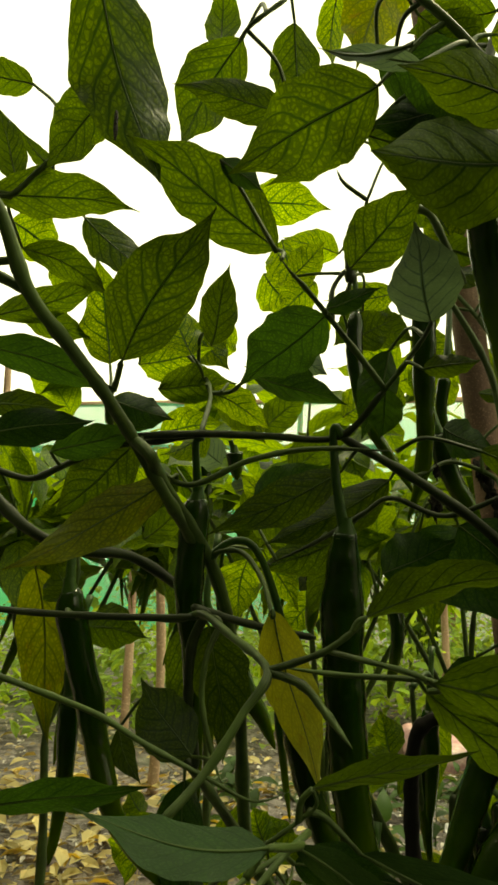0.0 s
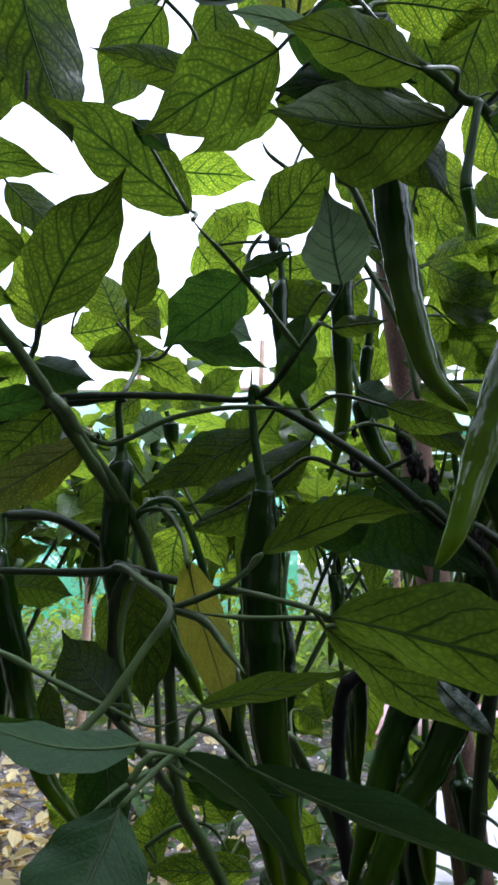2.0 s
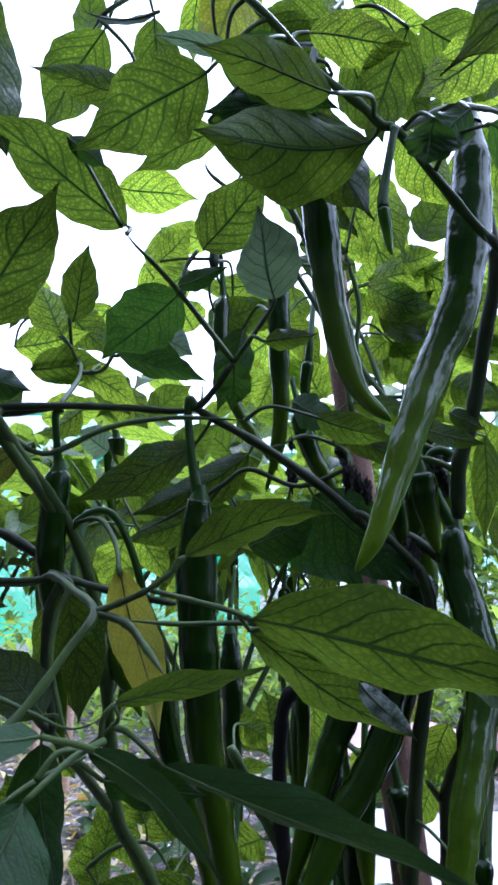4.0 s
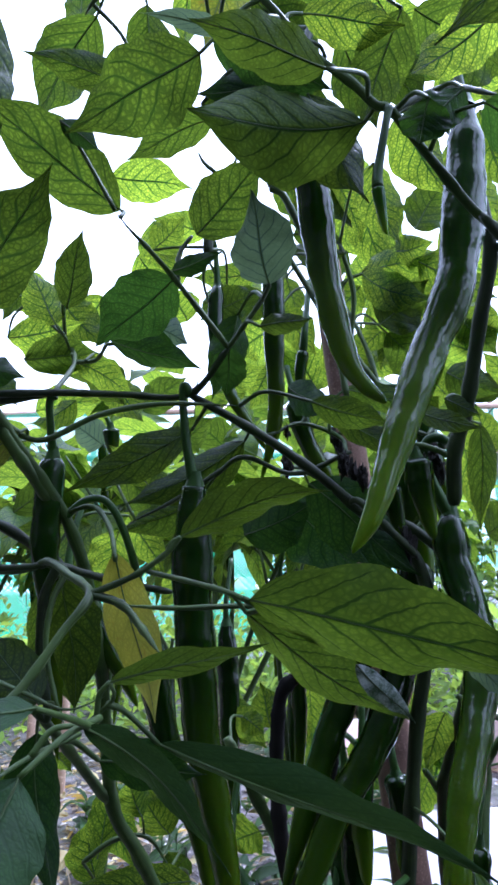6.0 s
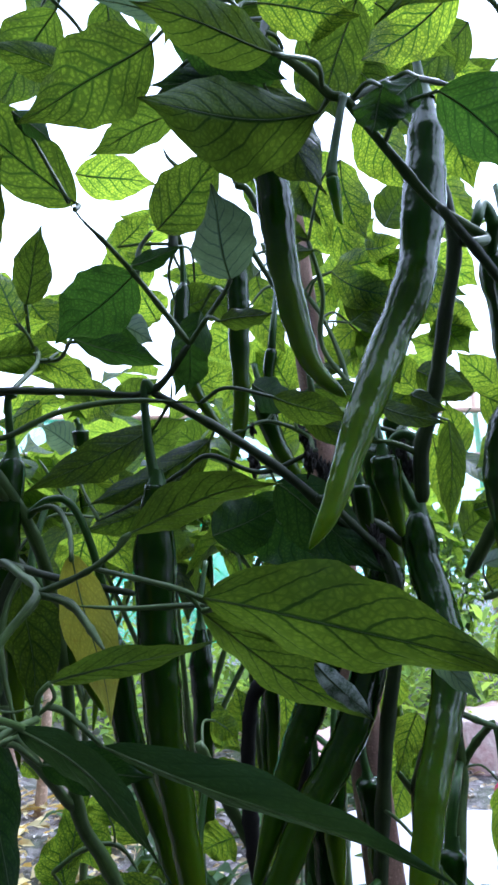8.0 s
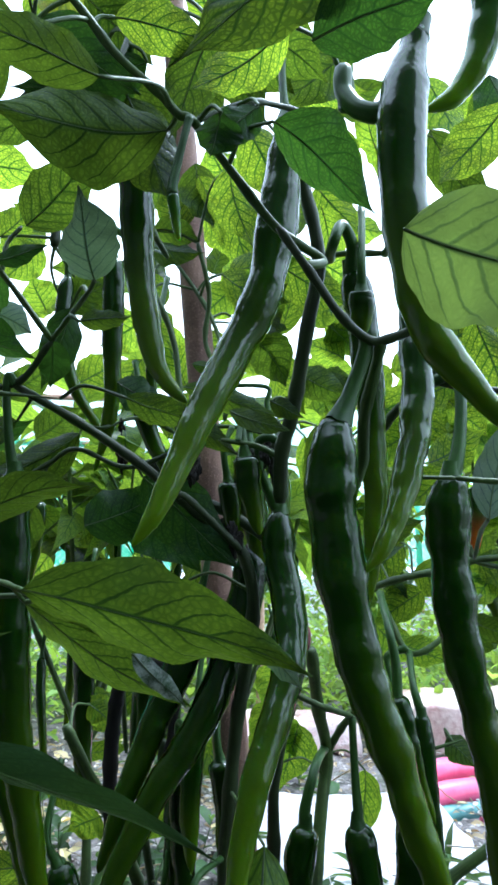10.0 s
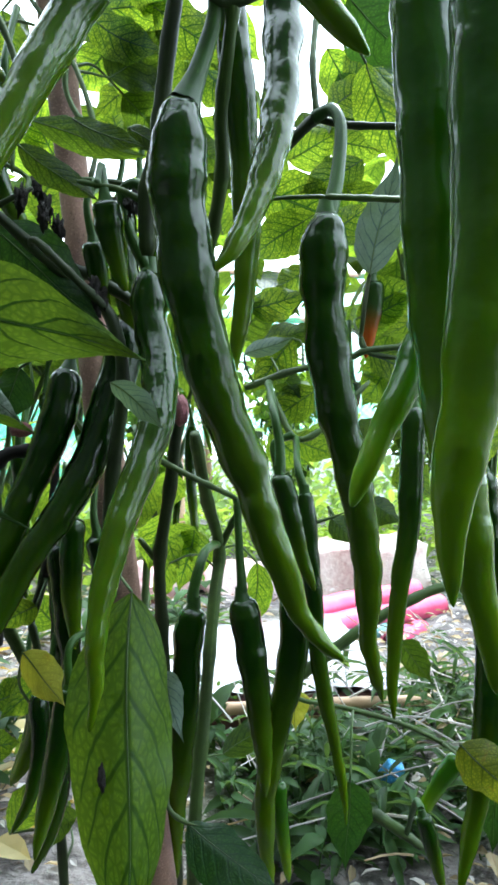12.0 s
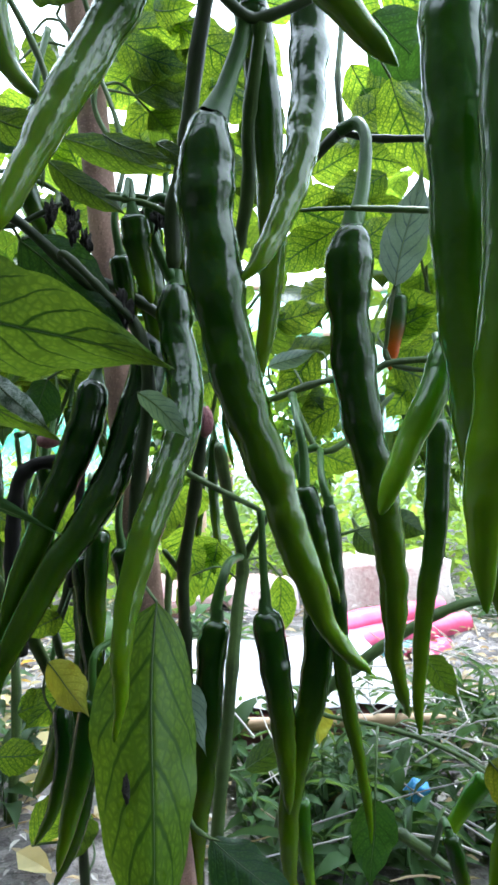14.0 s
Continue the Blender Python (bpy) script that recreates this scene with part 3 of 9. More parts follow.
# ---------------------------------------------------------------- net fence with its poles
def net_mesh(x0, x1, y, z0, z1, wave, seed):
    nx, nz = 60, 12
    verts, faces, uvs = [], [], []
    for k in range(nz + 1):
        for i in range(nx + 1):
            x = x0 + (x1 - x0) * i / nx
            z = z0 + (z1 - z0) * k / nz
            verts.append((x, y + wave * noise.noise((x * 2.3, z * 1.1, seed)) + 0.4 * wave * noise.noise((x * 9, z * 2, seed)), z + 0.03 * noise.noise((x * 1.5, 3.0, seed)) * (k / nz)))
            uvs.append((x, z))
    m = nx + 1
    for k in range(nz):
        for i in range(nx):
            faces.append((k * m + i, k * m + i + 1, (k + 1) * m + i + 1, (k + 1) * m + i))
    mesh = bpy.data.meshes.new("net")
    mesh.from_pydata(verts, [], faces)
    layer = mesh.uv_layers.new(name="UVMap")
    for poly in mesh.polygons:
        poly.use_smooth = True
        for li in poly.loop_indices:
            layer.data[li].uv = uvs[mesh.loops[li].vertex_index]
    return mesh


# two unseen dark boards, added to block sky light and narrow the pods' highlights
blocker_wood = wood_material("dark_light_blocker", (0.05, 0.047, 0.036), (0.03, 0.034, 0.025), 3.0)
wall_bm = bmesh.new()
bmesh.ops.create_cube(wall_bm, size=1.0)
bmesh.ops.scale(wall_bm, vec=(6.4, 0.12, 3.5), verts=wall_bm.verts)
wall = tagged(part("light_block_south", wall_bm, blocker_wood), "unseen dark board wall added to cut light from the front", "wall", kind="structure")
wall.location = (-1.65, -1.25, 1.73)

side_bm = bmesh.new()
bmesh.ops.create_cube(side_bm, size=1.0)
bmesh.ops.scale(side_bm, vec=(0.12, 4.2, 3.2), verts=side_bm.verts)
side_blocker = tagged(part("light_block_west", side_bm, blocker_wood), "unseen dark board wall added to cut light from the left", "wall", kind="structure")
side_blocker.location = (-2.6, 0.85, 1.58)

fence = thing("net_fence", (0, 3.7, 0), "green garden net hung on thin wooden poles", "fence", kind="structure")
for args, mat in (((-3.5, 4.5, 0.0, 0.45, 1.36, 0.06, 1.0), NET), ((-3.5, 4.5, 0.05, 0.0, 0.62, 0.05, 5.0), WIRE),
                  ((-3.5, 0.15, 0.03, 0.12, 1.0, 0.08, 8.0), NET_DENSE)):
    part("net", net_mesh(*args), mat, fence)
for k, z in enumerate((1.38, 1.12)):
    path = smooth([(-3.5, 0.03, z + 0.02), (-1.0, 0.03, z), (1.5, 0.03, z - 0.02), (4.5, 0.03, z + 0.02)], 8)
    part("rail", tube_mesh(path, lambda s: 0.017, 8), POST, fence)
for k, x in enumerate((-3.2, -2.3, -1.55, -0.75, -0.1, 0.75, 1.5, 2.4, 3.4)):
    lean = 0.04 * math.sin(k * 2.1)
    part("post", tube_mesh([Vector((x, 0.07, -0.02)), Vector((x + lean, 0.07, 0.8)), Vector((x + 2 * lean, 0.07, 1.55 + 0.12 * (k % 3)))], lambda s: 0.019 - 0.004 * s, 9), POST, fence)

for x, y, h in ((-0.205, 1.46, 0.47), (-0.36, 1.75, 0.75), (0.42, 1.95, 0.6), (-0.62, 1.55, 0.95)):
    cane("garden_stick", [(x, y, -0.02), (x + 0.008, y, h * 0.5), (x - 0.004, y, h)], 0.011, 0.008, POST, "pale thin wooden stick pushed into the soil", "stick", "thin sticks in the bed", seed=int(h * 100))


# ---------------------------------------------------------------- things lying on the soil behind the plants
def box_bm(sx, sy, sz, bevel, wobble=0.0, seed=1.0, cuts=6):
    bm = bmesh.new()
    bmesh.ops.create_cube(bm, size=1.0)
    bmesh.ops.scale(bm, vec=(sx, sy, sz), verts=bm.verts)
    bmesh.ops.bevel(bm, geom=bm.edges[:], offset=bevel, segments=2, affect="EDGES", profile=0.6)
    bmesh.ops.subdivide_edges(bm, edges=[ed for ed in bm.edges if ed.calc_length() > min(sx, sy, sz) * 0.5], cuts=cuts, use_grid_fill=True)
    for v in bm.verts:
        v.co += Vector((noise.noise(v.co * 14 + Vector((seed, 0, 0))), noise.noise(v.co * 14 + Vector((0, seed, 0))), noise.noise(v.co * 14 + Vector((0, 0, seed))))) * wobble
        v.co.z += sz / 2
    for f in bm.faces:
        f.smooth = True
    return bm


board = thing("covered_crate", (0.45, 1.03, 0.0), "low maroon crate covered with a bright white sheet", "crate")
crate = part("crate", box_bm(0.27, 0.32, 0.045, 0.004, 0.002, 2.0), MAROON, board)
crate.matrix_local = pose(0.009, 0.04, -0.003, 0, 0, -6)


def sheet_mesh():
    nx, ny = 40, 36
    verts, faces = [], []
    for j in range(ny + 1):
        for i in range(nx + 1):
            x, y = -0.16 + 0.32 * i / nx, -0.128 + 0.335 * j / ny
            z = 0.050 + 0.006 * noise.noise((x * 16, y * 16, 0.5)) + 0.004 * noise.noise((x * 45, y * 30, 2.5))
            verts.append((x + 0.006 * noise.noise((y * 20, 1.0, 4.0)), y + 0.006 * noise.noise((x * 20, 2.0, 4.0)), z))
    m = nx + 1
    for j in range(ny):
        for i in range(nx):
            faces.append((j * m + i, j * m + i + 1, (j + 1) * m + i + 1, (j + 1) * m + i))
    mesh = bpy.data.meshes.new("sheet")
    mesh.from_pydata(verts, [], faces)
    for poly in mesh.polygons:
        poly.use_smooth = True
    return mesh


sheet = part("sheet", sheet_mesh(), SHEET_WHITE, board, "creased white sheet")
sheet.matrix_local = pose(0, 0, 0, 0, 0, -6)
cane("wooden_lath", [(0.24, 0.893, 0.044), (0.42, 0.880, 0.043), (0.62, 0.856, 0.041)], 0.0075, 0.0065, TAN, "pale tan wooden lath resting along the crate's edge", "lath", rugged=0.03)


def film_roll(a, b, r, mat, label):
    """A rolled-up plastic film: outer wall, open hollow end with its inner turn."""
    a, b = Vector(a), Vector(b)
    roll = thing("plastic_roll", a, label, "roll", "rolls of plastic behind the plants")
    n = 14
    path = [a.lerp(b, i / n) + Vector((0, 0, 0.0025 * noise.noise((i * 0.5, r * 90, a.x * 9)))) for i in range(n + 1)]
    part("film", tube_mesh(path, lambda s: r * (1 + 0.03 * math.sin(s * 30)), 18, a, False, lambda s, t: 1 + 0.05 * math.sin(3 * t + s * 4)), mat, roll)
    part("inner_turn", tube_mesh(path, lambda s: r * 0.72, 14, a, False), mat, roll)
    way = (b - a).normalized()
    side = way.orthogonal().normalized()
    up = way.cross(side)
    for end in (a, b):
        bm = bmesh.new()
        ring = [[bm.verts.new(end - a + (side * math.cos(2 * math.pi * k / 18) + up * math.sin(2 * math.pi * k / 18)) * rr) for k in range(18)] for rr in (r, r * 0.72)]
        for k in range(18):
            bm.faces.new((ring[0][k], ring[0][(k + 1) % 18], ring[1][(k + 1) % 18], ring[1][k]))
        part("end_turns", bm, mat, roll)
    return roll


film_roll((0.621, 1.357, 0.035), (0.903, 1.512, 0.027), 0.023, PINK, "bright pink rolled plastic film on the pile")
film_roll((0.609, 1.288, 0.020), (0.914, 1.414, 0.013), 0.022, PINK, "rose pink rolled plastic film lying on soil")
film_roll((0.627, 1.265, -0.004), (0.775, 1.324, -0.007), 0.018, TEAL, "dark teal rolled plastic film lying on soil")
film_roll((0.727, 1.236, -0.002), (0.829, 1.329, -0.009), 0.019, PINK, "short red-pink plastic roll beside the others")

carton = tagged(part("carton", box_bm(0.34, 0.20, 0.11, 0.008, 0.016, 5.0), CARD), "crumpled pale pinkish cardboard carton on the ground", "carton")
carton.matrix_basis = pose(0.838, 1.731, 0, 2, -3, -9)
rag = tagged(part("crumpled_cloth", box_bm(0.30, 0.18, 0.07, 0.02, 0.045, 9.0, 9), simple("faded_red_cloth", (0.55, 0.22, 0.24), (0.72, 0.60, 0.58), 9.0, 0.85, 0.6, 0.01)), "heap of faded red and white cloth", "cloth")
rag.matrix_basis = pose(0.447, 1.730, 0, 0, 0, 12)
rubbish = tagged(part("plastic_scrap", box_bm(0.014, 0.012, 0.018, 0.002, 0.010, 3.0, 7), BLUE), "small crumpled bright blue plastic scrap among weeds", "scrap")
rubbish.matrix_basis = pose(0.50, 0.70, 0.035, 20, 30, 10)


# ---------------------------------------------------------------- low weeds and litter
def blades(count, place, size, seed, lift):
    """Many small pointed leaves in one mesh; place(rnd) gives a foot and a height."""
    rnd = random.Random(seed)
    verts, faces = [], []
    for _ in range(count):
        x, y, z = place(rnd)
        a, tilt = rnd.uniform(0, 6.283), rnd.uniform(*lift)
        ln = size * rnd.uniform(0.55, 1.3)
        w = ln * rnd.uniform(0.18, 0.3)
        f = Vector((math.cos(a) * math.cos(tilt), math.sin(a) * math.cos(tilt), math.sin(tilt)))
        s = Vector((-math.sin(a), math.cos(a), rnd.uniform(-0.6, 0.6))).normalized()
        n = f.cross(s)
        p = Vector((x, y, z))
        k = len(verts)
        for u, v, h in ((0, 0, 0), (0.35, -1, 0.1), (0.35, 0, 0.0), (0.35, 1, 0.1), (0.72, -0.7, 0.08), (0.72, 0, -0.02), (0.72, 0.7, 0.08), (1.0, 0, -0.12)):
            verts.append(p + f * (u * ln) + s * (v * w) + n * (h * ln))
        faces += [(k, k + 1, k + 2), (k, k + 2, k + 3), (k + 1, k + 4, k + 5, k + 2), (k + 2, k + 5, k + 6, k + 3), (k + 4, k + 7, k + 5), (k + 5, k + 7, k + 6)]
    mesh = bpy.data.meshes.new("blades")
    mesh.from_pydata(verts, [], faces)
    return mesh


def plain_leaf(name, top, lit, shine=0.2):
    n = Nodes(name)
    isle = n.add("ShaderNodeNewGeometry").outputs["Random Per Island"]
    patch = n.noise(60.0, 3.0, n.coords())
    k = n.math("MULTIPLY_ADD", isle, 0.9, n.math("MULTIPLY_ADD", patch, 0.5, 0.3))
    grey = n.add("ShaderNodeCombineColor", Red=k, Green=k, Blue=k).outputs[0]
    face = n.principled(n.mix(1.0, rgb(*top), grey, "MULTIPLY"), 0.5, Specular_IOR_Level=shine)
    glow = n.add("ShaderNodeBsdfTranslucent", Color=n.mix(1.0, rgb(*lit), grey, "MULTIPLY"))
    return n.done(n.add("ShaderNodeMixShader", i0=0.4, i1=face, i2=glow.outputs[0]).outputs[0])


WEED = plain_leaf("weed_leaf", (0.030, 0.070, 0.020), (0.12, 0.19, 0.035))
# weed leaf with shade put into its colour, for the unseen path weeds
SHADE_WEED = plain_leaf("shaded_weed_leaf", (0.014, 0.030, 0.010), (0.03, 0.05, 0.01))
GROWTH = plain_leaf("bright_growth", (0.14, 0.23, 0.05), (0.46, 0.60, 0.07))
DRY = plain_leaf("dry_leaf", (0.42, 0.34, 0.22), (0.35, 0.22, 0.08))
PALE_DRY = plain_leaf("bleached_scrap", (0.62, 0.58, 0.56), (0.3, 0.26, 0.22))
YELLOW_DRY = plain_leaf("fallen_yellow_leaf", (0.58, 0.50, 0.27), (0.5, 0.3, 0.03))


def weed_place(rnd):
    x = rnd.uniform(0.36, 1.35)
    y = rnd.uniform(0.62, 1.02) if x < 0.66 else rnd.uniform(0.60, 1.7)
    if (x < 0.62 and y > 0.84) or (x < 0.95 and y > 0.98):
        y = 0.6 + 0.35 * rnd.random()
    return x, y, abs(rnd.gauss(0, 0.045)) + 0.004


def far_weed_place(rnd):
    y = 1.75 + abs(rnd.gauss(0.7, 0.65))
    return rnd.gauss(0.5, 1.25), min(y, 3.66), abs(rnd.gauss(0, 0.15)) + 0.004


def bed_place(rnd):
    return rnd.gauss(0.3, 0.75), rnd.gauss(1.2, 0.6), 0.006 + rnd.uniform(0, 0.012)


def left_place(rnd):
    return rnd.gauss(-0.3, 0.25), rnd.gauss(1.1, 0.35), 0.008 + rnd.uniform(0, 0.015)


def tufts(count, place, height, size, seed, slim=0.2):
    """Small leafy weeds in one mesh: each a thin leaning stalk with pairs of drooping leaves."""
    rnd = random.Random(seed)
    verts, faces = [], []

    def blade(p, a, tilt, ln):
        w = ln * slim * rnd.uniform(0.8, 1.2)
        f = Vector((math.cos(a) * math.cos(tilt), math.sin(a) * math.cos(tilt), math.sin(tilt)))
        s = Vector((-math.sin(a), math.cos(a), rnd.uniform(-0.4, 0.4))).normalized()
        n = f.cross(s)
        k = len(verts)
        rows = ((0.0, 0.05, 0.0), (0.2, 0.8, 0.05), (0.42, 1.0, 0.06), (0.68, 0.7, 0.0), (0.86, 0.3, -0.1), (1.0, 0.02, -0.2))
        for u, v, h in rows:
            for side in (-1, 0, 1):
                verts.append(p + f * (u * ln) + s * (side * v * w) + n * ((h + 0.06 * v * abs(side)) * ln))
        for i in range(len(rows) - 1):
            for j in range(2):
                faces.append((k + 3 * i + j, k + 3 * i + j + 1, k + 3 * i + j + 4, k + 3 * i + j + 3))

    for _ in range(count):
        x, y = place(rnd)[:2]
        h = height * rnd.uniform(0.35, 1.2)
        lean = Vector((rnd.uniform(-0.5, 0.5), rnd.uniform(-0.5, 0.5), 1)).normalized()
        foot = Vector((x, y, -0.004))
        top = foot + lean * h
        k = len(verts)
        for q, rr in ((foot, 0.0012), (top, 0.0006)):
            for j in range(3):
                verts.append(q + Vector((rr * math.cos(j * 2.094), rr * math.sin(j * 2.094), 0)))
        faces.extend((k + j, k + (j + 1) % 3, k + 3 + (j + 1) % 3, k + 3 + j) for j in range(3))
        a = rnd.uniform(0, 6.283)
        m = rnd.randint(5, 9)
        for i in range(m):
            f = 0.25 + 0.75 * i / (m - 1)
            blade(foot.lerp(top, f), a, rnd.uniform(-0.35, 0.6) + 0.4 * (f > 0.95), size * rnd.uniform(0.6, 1.25))
            a += 2.4 + rnd.uniform(-0.4, 0.4)
    mesh = bpy.data.meshes.new("tufts")
    mesh.from_pydata(verts, [], faces)
    for poly in mesh.polygons:
        poly.use_smooth = True
    return mesh


def straws(count, place, length, seed):
    """Thin dry stalks lying and leaning over one another, in one mesh."""
    rnd = random.Random(seed)
    verts, faces = [], []
    for _ in range(count):
        x, y, z = place(rnd)
        a, tilt = rnd.uniform(0, 6.283), rnd.uniform(-0.05, 0.55)
        ln, r = length * rnd.uniform(0.4, 1.3), rnd.uniform(0.0006, 0.0015)
        f = Vector((math.cos(a) * math.cos(tilt), math.sin(a) * math.cos(tilt), math.sin(tilt)))
        s = f.orthogonal().normalized()
        o = f.cross(s)
        sag = rnd.uniform(-0.10, 0.12) * ln
        k = len(verts)
        for i in range(5):
            u = i / 4
            p = Vector((x, y, z)) + f * (u * ln) + Vector((0, 0, sag * 4 * u * (1 - u)))
            for j in range(4):
                verts.append(p + (s * math.cos(j * 1.571) + o * math.sin(j * 1.571)) * r * (1.1 - 0.5 * u))
        for i in range(4):
            faces.extend((k + 4 * i + j, k + 4 * i + (j + 1) % 4, k + 4 * i + 4 + (j + 1) % 4, k + 4 * i + 4 + j) for j in range(4))
    mesh = bpy.data.meshes.new("straws")
    mesh.from_pydata(verts, [], faces)
    return mesh


def row_place(rnd):
    return rnd.uniform(-0.1, 0.5), rnd.uniform(0.75, 1.55)


def path_place(rnd):
    return rnd.uniform(-0.9, 1.5), rnd.uniform(-0.8, 0.42)


for name, mesh, mat, label, cat in (
        # first row: unseen weeds, added so the pods reflect dark ground
        ("weeds", tufts(900, path_place, 0.08, 0.06, 12, 0.3), SHADE_WEED, "unseen weeds added on the path, coloured as if shaded", "weeds"),
        ("weeds", tufts(240, weed_place, 0.05, 0.034, 1), WEED, "low green weeds among rubbish", "weeds"),
        ("weeds", tufts(160, weed_place, 0.075, 0.055, 8, 0.07), WEED, "thin dull green grass among the weeds", "grass"),
        ("weeds", tufts(60, row_place, 0.07, 0.05, 6), WEED, "leafy weeds between the chilli stems", "weeds"),
        ("weeds", blades(700, weed_place, 0.02, 7, (-0.3, 0.9)), WEED, "tiny seedlings on the soil", "weeds"),
        ("weeds", blades(11000, far_weed_place, 0.045, 2, (-0.2, 1.1)), GROWTH, "low green growth along the fence", "weeds"),
        ("dry_stalks", straws(250, weed_place, 0.12, 14), PALE_DRY, "thin pale dry stalks tangled among the weeds", "stalks"),
        ("dry_stalks", straws(260, bed_place, 0.10, 15), DRY, "thin brown dry stalks lying on the soil", "stalks"),
        ("leaf_litter", blades(3600, bed_place, 0.02, 3, (-0.2, 0.35)), DRY, "dry brown leaves scattered on soil", "litter"),
        ("leaf_litter", blades(5000, bed_place, 0.014, 4, (-0.2, 0.35)), PALE_DRY, "pale bleached scraps scattered on soil", "litter"),
        ("leaf_litter", blades(1000, left_place, 0.034, 5, (-0.2, 0.4)), YELLOW_DRY, "fallen yellow leaves on the soil", "litter")):
    tagged(part(name, mesh, mat), label, cat, kind="stuff")


# ---------------------------------------------------------------- ties and withered flowers at the stake
def blob(r, seed, rough, squash=(1, 1, 1)):
    bm = bmesh.new()
    bmesh.ops.create_icosphere(bm, subdivisions=3, radius=r)
    for v in bm.verts:
        d = v.co.normalized()
        v.co = Vector((v.co.x * squash[0], v.co.y * squash[1], v.co.z * squash[2])) * (1 + rough * noise.noise(d * 2.3 + Vector((seed, seed, 0))) + 0.5 * rough * noise.noise(d * 6 + Vector((0, seed, seed))))
    for f in bm.faces:
        f.smooth = True
    return bm

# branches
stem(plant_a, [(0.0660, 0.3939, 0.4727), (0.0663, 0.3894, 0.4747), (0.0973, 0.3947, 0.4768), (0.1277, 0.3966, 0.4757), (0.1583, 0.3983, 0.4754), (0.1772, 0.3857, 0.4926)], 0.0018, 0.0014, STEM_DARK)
stem(plant_a, [(0.1772, 0.3857, 0.4926), (0.1559, 0.3764, 0.5197), (0.1460, 0.3593, 0.5268), (0.1399, 0.3454, 0.5290), (0.1356, 0.3402, 0.5338)], 0.0015, 0.0008, tip=0.3)
stem(plant_a, [(0.1583, 0.3983, 0.4754), (0.1885, 0.4104, 0.4598), (0.2178, 0.4252, 0.4416), (0.2405, 0.4397, 0.4237), (0.2580, 0.4481, 0.4100)], 0.0018, 0.0028, STEM_DARK)
stem(plant_a, [(0.0719, 0.3904, 0.4751), (0.0732, 0.3861, 0.4671), (0.0932, 0.3875, 0.4530), (0.1207, 0.3848, 0.4630), (0.1472, 0.3874, 0.4680), (0.1816, 0.3903, 0.4671)], 0.0014, 0.0011, tip=0.3)
stem(plant_a, [(0.1772, 0.3857, 0.4926), (0.1850, 0.3808, 0.5017), (0.1932, 0.3786, 0.5129), (0.1963, 0.3774, 0.5188)], 0.0012, 0.0010)
stem(plant_a, [(0.2580, 0.4481, 0.4100), (0.2691, 0.4508, 0.3986), (0.2740, 0.4575, 0.3679), (0.2666, 0.4747, 0.3112), (0.2600, 0.4929, 0.2266)], 0.0031, 0.0038, STEM_DARK)
stem(plant_a, [(0.0814, 0.3476, 0.4649), (0.0896, 0.3424, 0.4578), (0.0858, 0.3685, 0.4548), (0.0905, 0.3974, 0.4399), (0.0971, 0.4196, 0.4231), (0.1037, 0.4384, 0.3935), (0.1064, 0.4647, 0.3428), (0.1073, 0.4886, 0.2797), (0.1190, 0.4999, 0.2520), (0.1354, 0.5136, 0.2138)], 0.0023, 0.0037)
stem(plant_a, [(0.0838, 0.4015, 0.3490), (0.0940, 0.4387, 0.3200), (0.1058, 0.4887, 0.2789)], 0.0018, 0.0027)
stem(plant_a, [(0.1090, 0.3015, 0.3505), (0.1195, 0.3095, 0.3617), (0.1288, 0.3147, 0.3762), (0.1351, 0.3216, 0.3874), (0.1191, 0.3514, 0.3947), (0.1031, 0.3775, 0.4004), (0.0917, 0.3861, 0.3976), (0.0665, 0.4010, 0.3974)], 0.0013, 0.0014)
stem(plant_a, [(0.1005, 0.4013, 0.3991), (0.0954, 0.4007, 0.4016), (0.1080, 0.4122, 0.3968), (0.1262, 0.4239, 0.3915), (0.1457, 0.4355, 0.3872)], 0.0017, 0.0016, STEM_DARK)
stem(plant_a, [(0.1351, 0.3216, 0.3874), (0.1457, 0.3185, 0.3841), (0.1526, 0.3149, 0.3774), (0.1600, 0.3065, 0.3699)], 0.0014, 0.0010, tip=0.3)
stem(plant_a, [(0.1351, 0.3216, 0.3874), (0.1445, 0.3191, 0.3906), (0.1529, 0.3164, 0.3942), (0.1609, 0.3153, 0.4000), (0.1649, 0.3144, 0.4045)], 0.0012, 0.0008)
stem(plant_a, [(0.1529, 0.3164, 0.3942), (0.1672, 0.3216, 0.3905), (0.1792, 0.3278, 0.3868), (0.1881, 0.3351, 0.3818), (0.1840, 0.3398, 0.3799)], 0.0008, 0.0010)
stem(plant_a, [(0.1881, 0.3351, 0.3818), (0.1918, 0.3457, 0.3808), (0.1818, 0.3514, 0.3820), (0.1564, 0.3602, 0.3815), (0.1344, 0.3645, 0.3831)], 0.0010, 0.0009, tip=0.3)
stem(plant_a, [(0.1010, 0.4011, 0.4003), (0.0938, 0.4040, 0.3860), (0.0917, 0.4092, 0.3619), (0.0944, 0.4149, 0.3353), (0.0882, 0.4176, 0.3365)], 0.0022, 0.0017, STEM_DARK)
stem(plant_a, [(0.1018, 0.3815, 0.3992), (0.1096, 0.3815, 0.3971), (0.1051, 0.3791, 0.3838), (0.1041, 0.3777, 0.3666), (0.1096, 0.3772, 0.3457), (0.1142, 0.3738, 0.3382)], 0.0013, 0.0010, tip=0.3)
stem(plant_a, [(0.1391, 0.2979, 0.3488), (0.1383, 0.2897, 0.3510), (0.1464, 0.2885, 0.3572), (0.1508, 0.2877, 0.3613), (0.1499, 0.2868, 0.3652)], 0.0006, 0.0005)
